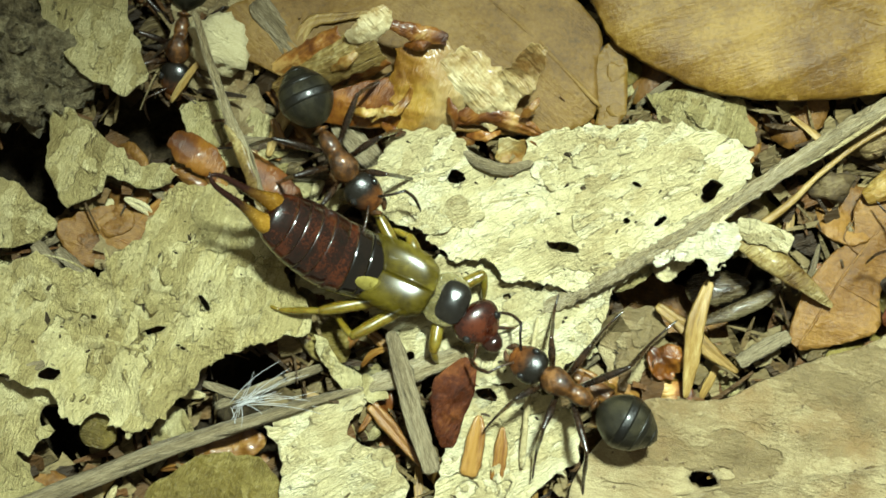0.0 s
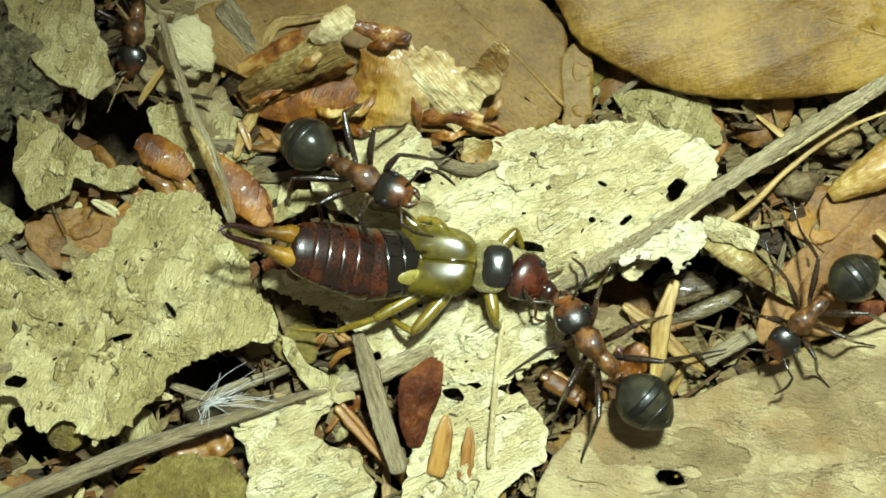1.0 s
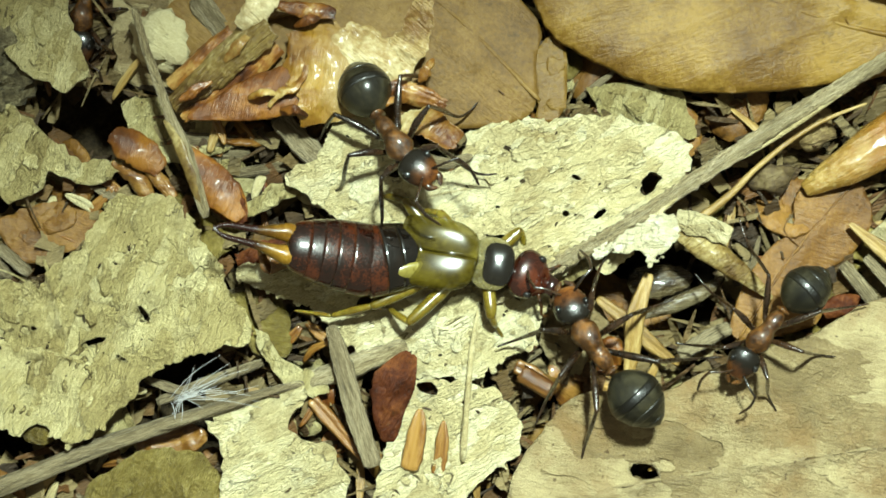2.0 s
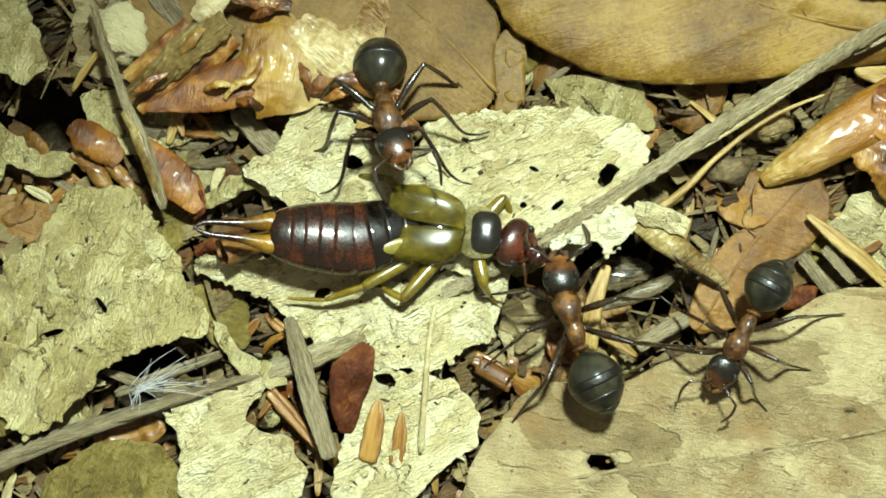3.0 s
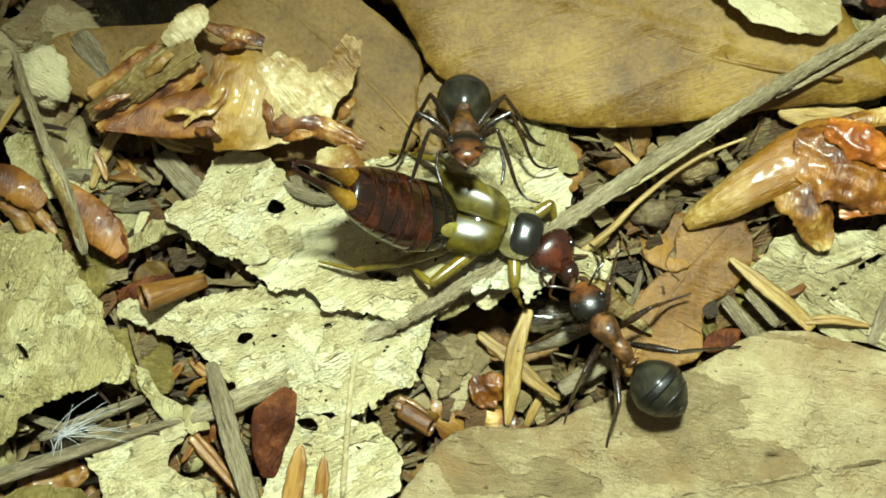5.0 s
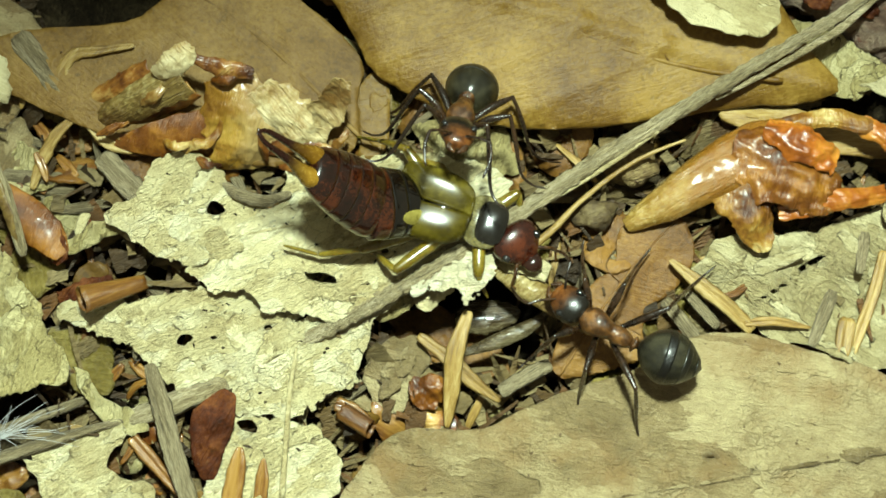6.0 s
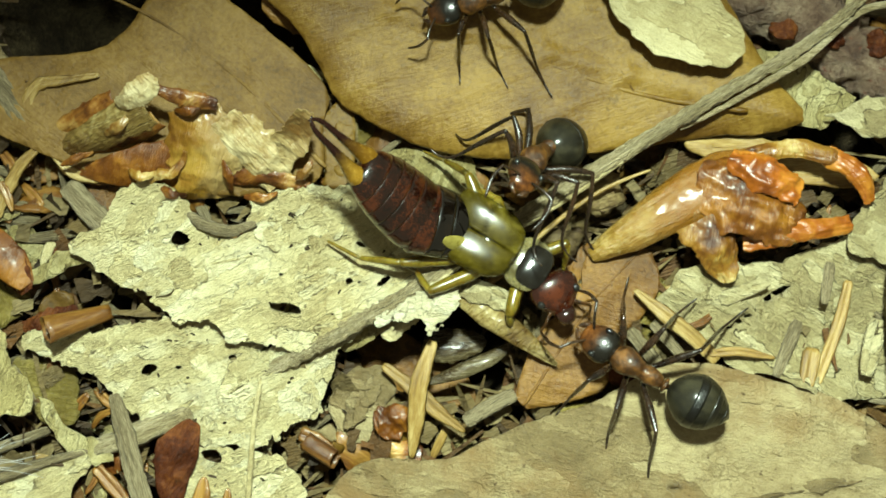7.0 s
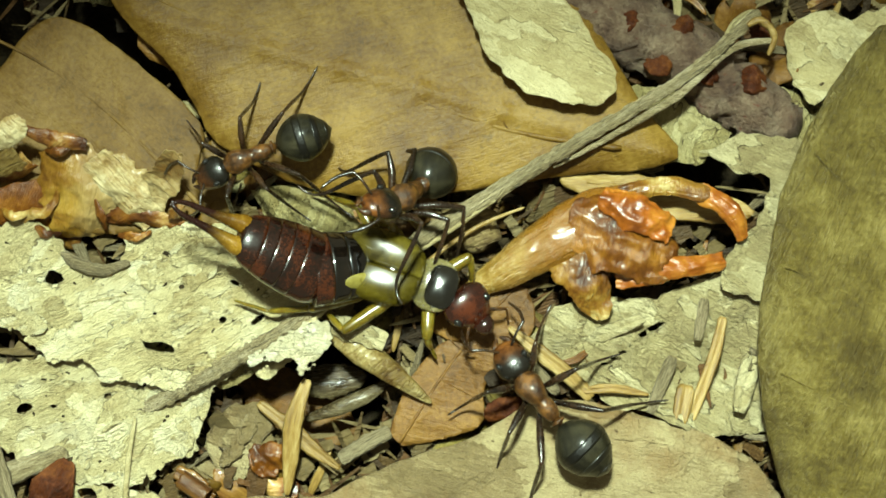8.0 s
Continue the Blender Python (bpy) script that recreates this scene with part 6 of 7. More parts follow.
# bark clod in the dark corner
def clod(name, label, at, size, material, seed, category="bark"):
    bm = bmesh.new()
    bmesh.ops.create_icosphere(bm, subdivisions=5 if max(size) > 2 else 3, radius=1.0)
    for v in bm.verts:
        pit = min(0.0, noise.noise(v.co * 5.5 + V3(seed, seed, 0)) + 0.08) if category == "bark" else 0.0
        k = 1 + 0.5 * pit + 0.35 * noise.noise(v.co * 1.4 + V3(seed, 0, 0)) + 0.22 * noise.noise(v.co * 4 + V3(0, seed, 0)) + 0.13 * noise.noise(v.co * 10) - 0.10 * abs(noise.noise(v.co * 7 + V3(0, 0, seed)))
        v.co = V3(v.co.x * size[0] * k, v.co.y * size[1] * k, v.co.z * size[2] * k) * MM
    me = bpy.data.meshes.new(name)
    bm.to_mesh(me)
    bm.free()
    me.materials.append(material)
    me.polygons.foreach_set("use_smooth", [True] * len(me.polygons))
    ob = new(name, me)
    ob.matrix_world = mm(*at)
    return tagged(ob, label, category)


CLOD = clod("bark_clod", "rough pitted dark brown clod of bark", (*(-18.3, 8.5), -0.6), (3.3, 3.5, 1.6), BARK, 2)
for k in range(16):
    u, q = 6.283 * k / 16 * 2.4, 2.7 * math.sqrt((k + 0.5) / 16)
    crust = clod("crust", "loose crumb of bark crust", (-18.3 + q * math.cos(u), 8.5 + q * math.sin(u), 0.75 - 0.13 * q * q), (0.42 + 0.1 * (k % 3), 0.3 + 0.08 * (k % 4), 0.22), BARK, 20 + k)
    attach(crust, CLOD)
clod("pebble", "small tan rounded crumb of earth", (*(17.6, 2.5), -0.6), (0.9, 0.7, 0.6), CRUMB, 5, "crumb")
clod("pebble", "pale grey rounded crumb of earth", (*(19.2, 4.7), -0.6), (1.2, 0.9, 0.7), CRUMB, 8, "crumb")
clod("pebble", "cream rounded seed at the back", (*(-9.1, 8.9), -0.2), (1.3, 1.5, 0.9), CREAM, 14, "seed")


def fibres():
    rnd = random.Random(5)
    verts, faces = [], []
    for k in range(30):
        size, ang = rnd.uniform(0.9, 3.6), radians(rnd.gauss(20, 13) if k % 6 else rnd.gauss(-70, 40))
        if k % 6 == 0:
            size *= 0.4
        x, y, z = -8.3 + rnd.uniform(-0.25, 0.25), -6.9 + rnd.uniform(-0.18, 0.18), rnd.uniform(0.1, 0.4)
        bow, rise = rnd.uniform(-0.25, 0.25), rnd.uniform(-0.1, 0.5)
        pts = [(x + size * u * math.cos(ang + bow * u), y + size * u * math.sin(ang + bow * u), z + rise * u) for u in (0, 0.33, 0.66, 1)]
        v, f = tube(pts, [0.013, 0.011, 0.007], sides=4, steps=3)
        faces += [[i + len(verts) for i in q] for q in f]
        verts += v
    tagged(new("fibre_tuft", mesh_of("fibre_tuft", verts, faces, FIBRE)), "tuft of fine white fibres caught in the litter", "fibres", "", "stuff")


fibres()


def crumbs():
    """Torn leaf chips, needle bits and splinters that fill the gaps between the leaves, each bent a little."""
    rnd = random.Random(9)
    verts, faces = [], []
    for k in range(7000):
        x, y = rnd.uniform(-24, 40), rnd.uniform(-16, 22)
        z = rnd.uniform(-3.0, -0.8)
        if any(math.hypot(x - hx, y - hy) < 0.9 * r for hx, hy, r, _ in HOLLOWS):
            continue
        splinter = k % 5 < 2
        half = rnd.uniform(0.6, 1.9) if splinter else rnd.uniform(0.25, 0.8)
        wide = rnd.uniform(0.05, 0.14) if splinter else half * rnd.uniform(0.35, 0.8)
        a0, tx, ty, bow = rnd.uniform(0, 6.283), rnd.gauss(0, 0.35), rnd.gauss(0, 0.5), rnd.uniform(-0.5, 0.5) * half
        th, o, m = rnd.uniform(0.03, 0.08), len(verts), 5
        c, s = math.cos(a0), math.sin(a0)
        for lift in (th, 0.0):
            for i in range(m):
                u = 2 * i / (m - 1) - 1
                w = wide * (1 - (0.6 if splinter else 0.08) * u * u) * rnd.uniform(0.55, 1.3)
                for side in (-1, 1):
                    p, q = half * u, side * w + 0.25 * bow * u
                    verts.append((x + p * c - q * s, y + p * s + q * c, z + tx * p + ty * q + bow * (0.5 - u * u) * 0.5 + lift))
        n = 2 * m
        for i in range(m - 1):
            v = o + 2 * i
            faces += [[v, v + 2, v + 3, v + 1], [v + n, v + n + 1, v + n + 3, v + n + 2], [v, v + n, v + n + 2, v + 2], [v + 1, v + 3, v + n + 3, v + n + 1]]
        faces += [[o, o + 1, o + n + 1, o + n], [o + n - 2, o + 2 * n - 2, o + 2 * n - 1, o + n - 1]]
    tagged(new("litter_crumbs", mesh_of("litter_crumbs", verts, faces, SHRED, False)), "dark torn leaf crumbs and splinters filling gaps in the litter", "litter", "", "stuff")


crumbs()


def scraps():
    """Small leaf scraps and needle bits wedged in the gaps: a few shapes, each laid many times."""
    rnd = random.Random(21)
    kinds = []
    for k, (material, what) in enumerate(((OLIVE, "olive-tan"), (RUST, "rust-brown"), (CREAM, "pale cream"), (BROWN, "dull brown"), (OLIVE, "olive-tan"), (CHESTNUT, "glossy chestnut"), (GREYLEAF, "grey-brown"), (OCHRE, "ochre"), (STREAKED, "olive-grey"), (AMBER, "amber"))):
        n, size = rnd.randint(6, 9), rnd.uniform(0.7, 1.9)
        ring = [(size * rnd.uniform(0.6, 1.15) * 1.4 * math.cos(6.283 * i / n), size * rnd.uniform(0.6, 1.1) * math.sin(6.283 * i / n)) for i in range(n)]
        verts, faces, split = sheet(ring, field(0, wave=0.5, wave_s=0.45, crumple=0.1, crumple_s=1.5, curl=-0.25, curl_w=0.3, crease=0.15, crease_s=0.5, seed=200 + k), th=0.1, cell=0.22, ragged=0.1, seed=300 + k)
        kinds.append(("leaf_scrap", mesh_of("leaf_scrap", verts, faces, material, True, split), f"small {what} leaf scrap wedged in the litter", "leaf"))
    for k, (material, what, size, r) in enumerate(((NEEDLE, "straw-coloured", 2.6, 0.2), (CHESTNUT, "chestnut", 2.0, 0.18), (STICK, "grey", 3.0, 0.26), (CREAM, "pale", 2.2, 0.24), (STICK, "grey-brown", 2.2, 0.16))):
        verts, faces = strip([(-size / 2, 0, 0), (0, 0.12 * size * (k % 2), 0.1), (size / 2, 0, 0)], [r * 0.5, r, r * 0.9, r * 0.4], RIBBED if k % 2 else SPLIT, 4, 0.2, k)
        kinds.append(("needle_bit", mesh_of("needle_bit", verts, faces, material), f"short {what} needle bit in the litter", "needle"))
    for k in range(640):
        x, y = rnd.uniform(-23, 38), rnd.uniform(-14, 18)
        q = rnd.choice(kinds[:10] if k % 2 else kinds[10:])
        z = rnd.uniform(-2.3, -0.75) if k % 2 else rnd.uniform(-1.9, -0.5)
        turn, a, b = rnd.uniform(0, 360), rnd.gauss(0, 16), rnd.gauss(0, 14)
        if any(math.hypot(x - hx, y - hy) < r + 0.4 for hx, hy, r, _ in HOLLOWS):
            continue
        ob = new(q[0], q[1])
        ob.matrix_world = mm(x, y, z, a, b, turn)
        tagged(ob, q[2], q[3], "litter scraps")


scraps()


# ---- animals; bodies point along +x, z up, origin at the middle of the fore body ----
def limb(points, radii, sides=8, steps=4):
    return tube(points, radii, sides=sides, steps=steps, rough=0.05)


def put(name, shape, material, parent, label="", at=None):
    return link_part(name, mesh_of(name, *shape, material), parent, label, at)


def ant(label, low=2.2, stance=0.0, size=1.0):
    """A wood ant; low: how far its feet reach below the body's middle."""
    root = tagged(new("ant"), label, "ant", "wood ants round the earwig")
    body = [(-1.32, 0.14, 0.02, -0.36), (-1.2, 0.27, 0.22, -0.46), (-0.9, 0.38, 0.38, -0.52), (-0.55, 0.40, 0.40, -0.52), (-0.32, 0.37, 0.36, -0.5), (-0.05, 0.45, 0.52, -0.5), (0.3, 0.56, 0.58, -0.5), (0.62, 0.60, 0.48, -0.46), (0.92, 0.44, 0.28, -0.4), (1.12, 0.24, 0.10, -0.32), (1.2, 0.14, 0.0, -0.26)]
    put("alitrunk", loft(smoothed(body)), A_RED, root, "orange-brown waisted fore body")
    put("petiole", lathe([(-1.62, 0.08), (-1.5, 0.16), (-1.42, 0.34), (-1.36, 0.36), (-1.28, 0.16), (-1.2, 0.1)], 14, 1.0, 1.3), A_RED, root)
    gaster = put("gaster", lathe(egg(-2.8, 0.02, 1.16, 0.53, 16), 28, 1.0, 0.94), A_DOWN, root, "grey-black downy banded gaster", mm(-1.55, 0, 0.05))
    for lo, hi in ((0.38, 0.52), (0.68, 0.78), (0.89, 0.95)):
        put("tergite_band", lathe(egg(-2.81, 0.03, 1.172, 0.53, 4, 1 - hi, 1 - lo), 28, 1.0, 0.94), A_BLACK, gaster, "glossy black band")
    head = put("head", loft(smoothed([(-0.1, 0.3, 0.12, -0.2), (0.02, 0.56, 0.34, -0.36), (0.25, 0.74, 0.42, -0.46), (0.55, 0.78, 0.45, -0.48), (0.9, 0.72, 0.40, -0.46), (1.2, 0.58, 0.29, -0.40), (1.42, 0.42, 0.16, -0.33), (1.52, 0.3, 0.0, -0.25)]), 22), A_HEAD, root, "red-brown head with dark crown", mm(1.12, 0, -0.05, 0, 12, 0))
    for side in (1, -1):
        put("eye", lathe(egg(-0.19, 0.19, 0.14, 0.5, 8), 12), EYE, head, "", mm(0.62, 0.60 * side, 0.30))
        put("mandible", limb([(1.3, 0.3 * side, -0.1), (1.55, 0.30 * side, -0.15), (1.82, 0.06 * side, -0.18)], [0.16, 0.16, 0.05]), A_RED, head)
        put("antenna", limb([(1.15, 0.25 * side, 0.22), (1.5, 0.75 * side, 0.5), (1.72, 1.15 * side, 0.55), (1.82, 1.24 * side, 0.5), (2.35, 1.32 * side, 0.15), (2.95, 1.15 * side, -0.3)], [0.06, 0.055, 0.06, 0.07, 0.075, 0.055]), A_LEG, head, "thin elbowed feeler")
    for x, angle, bend, thigh, shin, tarsus in ((0.72, 52, 22, 1.4, 1.3, 1.0), (0.1, 98, 16, 1.65, 1.5, 1.2), (-0.55, 136, -14, 2.15, 2.1, 1.6)):
        for side in (1, -1):
            a, b = radians(angle + stance * side) * side, radians(angle + bend + 1.5 * stance * side) * side
            c, s, c2, s2 = math.cos(a), math.sin(a), math.cos(b), math.sin(b)
            k, e = (thigh * c, thigh * s), (thigh * c + 0.72 * shin * c2, thigh * s + 0.72 * shin * s2)
            f = e[0] + tarsus * c2, e[1] + tarsus * s2
            pts = [(0, 0, -0.1), (0.25 * c, 0.25 * s, -0.28), (0.55 * k[0], 0.55 * k[1], 0.28), (0.95 * k[0], 0.95 * k[1], 0.62), (k[0] + 0.08 * c2, k[1] + 0.08 * s2, 0.56), ((k[0] + e[0]) / 2, (k[1] + e[1]) / 2, 0.28 - low * 0.32), (e[0], e[1], 0.14 - low * 0.84), ((e[0] + f[0]) / 2, (e[1] + f[1]) / 2, 0.04 - low), (f[0], f[1], -low)]
            put("leg", limb(pts, [0.14, 0.12, 0.17, 0.10, 0.085, 0.105, 0.07, 0.05, 0.04], 8, 4), A_LEG, root, "dark jointed leg", mm(x, 0.28 * side, -0.2))
    for piece in root.children_recursive:
        piece.data.transform(Matrix.Scale(size, 4))
        piece.matrix_basis.translation = piece.matrix_basis.translation * size
    return root


EARWIG_LEGS = (  # base on the body, knee, end of the shin, toe
    ((0.0, -0.7), (0.4, -1.55, -0.05), (0.7, -1.75, -0.9), (1.1, -2.1, -1.3)),
    ((-1.45, -0.95), (-1.6, -2.1, 0.05), (-2.5, -1.5, -0.75), (-3.2, -1.5, -1.25)),
    ((-2.4, -1.0), (-2.3, -1.6, 0.05), (-3.9, -2.2, -0.6), (-5.5, -2.2, -1.0)),
    ((0.25, 0.75), (0.8, 0.95, 0.15), (1.2, 0.1, -0.7), (1.4, -0.3, -1.2)),
    ((-1.45, 0.8), (-1.1, 1.1, -0.1), (-2.0, 1.1, -0.8), (-2.7, 1.1, -1.25)),
    ((-2.4, 0.8), (-1.7, 1.35, 0.1), (-2.9, 1.5, -0.7), (-3.9, 1.5, -1.2)),
)


def earwig():
    root = tagged(new("earwig"), "common earwig with olive wing cases, red-brown abdomen and pincers", "earwig")
    put("pronotum", dome(0.96, 1.14, 0.26, 2.4, 9, 40), E_RIM, root, "pale translucent rim of the neck shield")
    put("pronotum_disc", dome(0.70, 0.92, 0.25, 3.0, 16, 44, low=-0.05), E_DISC, root, "glossy black neck shield centre", mm(0.26, 0, 0.13, 0, -2, 0))
    for side in (1, -1):
        verts, faces, n, k = [], [], 24, 18
        for i in range(n + 1):
            u = i / n
            outer = 1.12 + 0.40 * (1 - math.exp(-5.5 * u)) - 0.22 * max(u - 0.75, 0) ** 1.3
            for j in range(k + 1):
                v = j / k
                # a broad back, highest a little off the seam, with rounded shoulders, rolled down at the flank and the rear
                z = 0.56 + 0.17 * math.sin(math.pi * (0.36 + 0.59 * u)) - 0.5 * (v - 0.3) ** 2 - 0.34 * v ** 5 - 0.24 * math.exp(-13 * u) * (0.4 + v) - 0.2 * u ** 6
                x = -0.62 - 0.3 * v * v * (1 - u) - u * (3.35 - 0.95 * v ** 5 - 0.10 * (1 - v) ** 3)
                verts.append((x, side * (0.012 + outer * math.sin(v * math.pi / 2)), z))
        m = k + 1
        for i in range(n):
            for j in range(k):
                faces.append([i * m + j, (i + 1) * m + j, (i + 1) * m + j + 1, i * m + j + 1])
        count = len(verts)
        verts += [(x, y * 0.97, z - 0.08) for x, y, z in verts]
        faces += [[q + count for q in reversed(f)] for f in faces]
        rim = [i * m for i in range(n)] + [n * m + j for j in range(k)] + [i * m + k for i in range(n, 0, -1)] + [j for j in range(k, 0, -1)]
        faces += [[b, a, a + count, b + count] for a, b in zip(rim, rim[1:] + rim[:1])]
        put("wing_case" if side < 0 else "lifted_wing_case", tidy(verts, faces), E_WING, root, "olive-yellow translucent wing case")
        put("folded_wing", dome(0.85, 0.42, 0.12, 2.1, 6, 28, -0.1), E_YELLOW, root, "pale yellow folded wing showing through", mm(-2.9, 0.8 * side, 0.30, -14 * side, 0, 8 * side))
    put("thorax", lathe(egg(-3.6, 0.2, 1.15, 0.5, 10), 18, 1.0, 0.62), E_DARK, root, "", mm(0, 0, -0.3))
    # abdomen in two hinged stretches under the wing cases; both point back along -x
    abdomen = put("abdomen", lathe(egg(-3.2, 0.9, 1.25, 0.5, 12, 0.02, 0.97), 20, 1.0, 0.55), E_DARK, root, "glossy black front of the abdomen", mm(-2.9, 0, -0.3))
    put("wing_tip", dome(0.95, 0.34, 0.16, 2.0, 8, 28, -0.06), E_YELLOW, abdomen, "pale yellow folded wing tip", mm(-0.8, -0.74, 0.64, 26, 0, 4))
    tail = put("tail", lathe(egg(-3.5, 0.6, 1.2, 0.5, 12, 0.02, 0.97), 20, 1.0, 0.52), E_DARK, root, "glossy red-brown hind body with pincers", mm(-5.3, 0, -0.3))
    edges = (0.4, -0.35, -1.1, -1.85, -2.6, -3.3, -3.95, -4.55, -5.1, -5.95)

    def half_width(x):
        return 1.02 + 0.54 * math.sin(math.pi * min(max((0.75 - x) / 6.6, 0), 1)) ** 0.8 - 0.05 * max(-x - 4.4, 0) ** 1.6
    for i in range(len(edges) - 1):
        x0, x1 = edges[i], edges[i + 1]
        of, shift = (abdomen, 0.0) if i < 4 else (tail, 2.4)
        prof = [(x0 + 0.02 + shift, 0.90 * half_width(x0))]
        for k in range(7):
            x = x0 + (x1 - x0) * k / 6
            prof.append((x + shift, half_width(x) + 0.006 + 0.004 * k / 6))
        prof.append((x1 - 0.03 + shift, 0.96 * half_width(x1)))
        if i == 4:
            prof = [(x0 + 0.5 + shift, 0.90 * half_width(x0)), (x0 + 0.25 + shift, 0.965 * half_width(x0))] + prof[1:]
        if i == len(edges) - 2:
            prof = prof[:-3] + [(x1 + 0.10 + shift, 0.97 * half_width(x1)), (x1 + shift, 0.86 * half_width(x1)), (x1 - 0.05 + shift, 0.5 * half_width(x1))]
        put("tergite", lathe(prof, 36, 1.0, 0.60), E_DARK if i < 3 else E_RED, of)
    for side in (1, -1):
        put("pincer", limb([(-3.2, 0.46 * side, 0.0), (-3.6, 0.47 * side, 0.05), (-4.1, 0.40 * side, 0.08), (-4.7, 0.33 * side, 0.12), (-5.4, 0.29 * side, 0.16), (-6.1, 0.25 * side, 0.2), (-6.5, 0.12 * side, 0.22), (-6.72, -0.12 * side, 0.24)], [0.42, 0.42, 0.30, 0.2, 0.145, 0.115, 0.085, 0.035], 14, 5), E_PINCER, tail, "amber pincer with dark curved tip")
    head = put("head", loft(smoothed([(-0.05, 0.35, 0.12, -0.3), (0.08, 0.78, 0.36, -0.4), (0.38, 1.04, 0.48, -0.45), (0.75, 1.06, 0.50, -0.45), (1.1, 0.92, 0.42, -0.45), (1.4, 0.68, 0.27, -0.4), (1.62, 0.48, 0.12, -0.36), (1.75, 0.25, 0.0, -0.3)]), 24), E_HEAD, root, "glossy dark red head", mm(0.95, 0, -0.1, 0, 10, 0))
    put("mouthparts", lathe([(1.6, 0.45), (1.95, 0.42), (2.2, 0.25), (2.25, 0.1)], 14, 1.0, 0.6), E_TIP, head)
    for side in (1, -1):
        put("eye", lathe(egg(-0.22, 0.22, 0.17, 0.5, 8), 12), EYE, head, "", mm(0.95, 0.82 * side, 0.24))
        put("antenna", limb([(1.4, 0.5 * side, 0.0), (1.8, 0.95 * side, -0.1), (2.1, 1.2 * side, -0.6), (2.6, 1.0 * side, -1.1)], [0.09, 0.07, 0.06, 0.05], 8, 6), A_RED, head, "thin beaded feeler")
    for (x, y), k, e, f in EARWIG_LEGS:
        leg = put("leg", limb([(0, 0, 0), (0.3 * k[0], 0.3 * k[1], 0.0), (0.75 * k[0], 0.75 * k[1], 0.04), k], [0.19, 0.29, 0.27, 0.17], 12, 6), E_LEG, root, "yellow-brown leg", mm(x, y, -0.42))
        put("shin", limb([(0.97 * k[0], 0.97 * k[1], k[2]), ((k[0] + e[0]) / 2, (k[1] + e[1]) / 2, 0.45 * (k[2] + e[2])), e], [0.14, 0.16, 0.10], 10, 6), E_LEG, leg)
        put("foot", limb([e, ((e[0] + f[0]) / 2, (e[1] + f[1]) / 2, 0.6 * f[2] + 0.4 * e[2]), f], [0.085, 0.09, 0.05], 8, 5), E_LEG, leg)
    return root


EARWIG = earwig()
PULLER = ant("red and black wood ant gripping the earwig's head", 1.7, 4)
UPPER = ant("red and black wood ant biting the earwig's wing case", 2.2, -6)
RIGHT = ant("red and black wood ant walking over the grey leaf", 1.8, 3, 0.86)
TOP = ant("red and black wood ant running over the ochre leaf", 1.7, -3, 0.87)
FAR = ant("dim red-brown wood ant among the shaded stalks", 2.0, 0, 0.9)

EARWIG_BODY = [
    (0.0, 0.70, -2.48, 1.40, -24.13, 2.00),
    (0.5, 2.25, -1.96, 1.40, -11.28, 2.00),
    (1.0, 4.00, -1.11, 1.40, -5.10, 2.00),
    (1.5, 4.86, -1.48, 1.40, -11.76, 2.00),
    (3.0, 6.47, -0.35, 1.40, -4.51, 2.00),
    (3.5, 8.00, 0.06, 1.40, -4.27, 2.00),
    (4.0, 9.42, 0.99, 1.40, -8.32, 2.00),
    (4.2, 10.46, 1.51, 1.65, -12.00, 2.00),
    (5.3, 11.57, 1.41, 1.90, -19.48, 2.00),
    (5.5, 11.48, 1.53, 1.90, -22.57, 2.00),
    (6.0, 12.68, 1.95, 1.90, -17.24, 2.00),
    (6.5, 13.98, 1.61, 1.90, -27.02, 2.00),
    (7.0, 16.02, 1.43, 1.90, -30.49, 2.00),
    (7.5, 16.68, 1.85, 1.90, -25.70, 2.00),
    (8.0, 17.54, 2.18, 1.90, -19.40, 2.00),
]
EARWIG_ABDOMEN = [
    (0.0, 5.85, 24.84, -8.32, 9.63),
    (0.5, 15.50, 22.26, -24.22, 7.75),
    (1.0, 10.78, 19.06, -13.98, 8.16),
    (1.5, 20.09, 15.95, -18.58, 8.07),
    (3.0, 16.08, 7.34, -14.31, 1.87),
    (3.5, 13.31, 6.52, -8.16, 0.84),
    (4.0, 23.04, 8.77, -13.66, 4.31),
    (4.2, 25.68, 37.37, -21.95, 8.44),
    (5.3, 20.67, 38.84, -11.06, 8.00),
    (5.5, 25.99, 42.90, -19.68, 8.17),
    (6.0, 23.34, 33.67, -21.08, 13.37),
    (6.5, 21.90, 30.15, -18.75, 10.98),
    (7.0, 18.23, 24.33, -20.07, 12.18),
    (7.5, 19.26, 19.98, -15.20, 11.78),
    (8.0, 26.46, 18.19, -27.30, 8.41),
]
EARWIG_HEAD = [
    (0.0, -27.40),
    (0.5, -28.57),
    (1.0, -26.37),
    (1.5, -12.06),
    (3.0, -25.29),
    (3.5, -26.42),
    (4.0, -26.16),
    (4.2, -39.92),
    (5.3, -26.00),
    (5.5, -23.39),
    (6.0, -33.74),
    (6.5, -33.03),
    (7.0, -33.06),
    (7.5, -24.29),
    (8.0, -28.99),
]
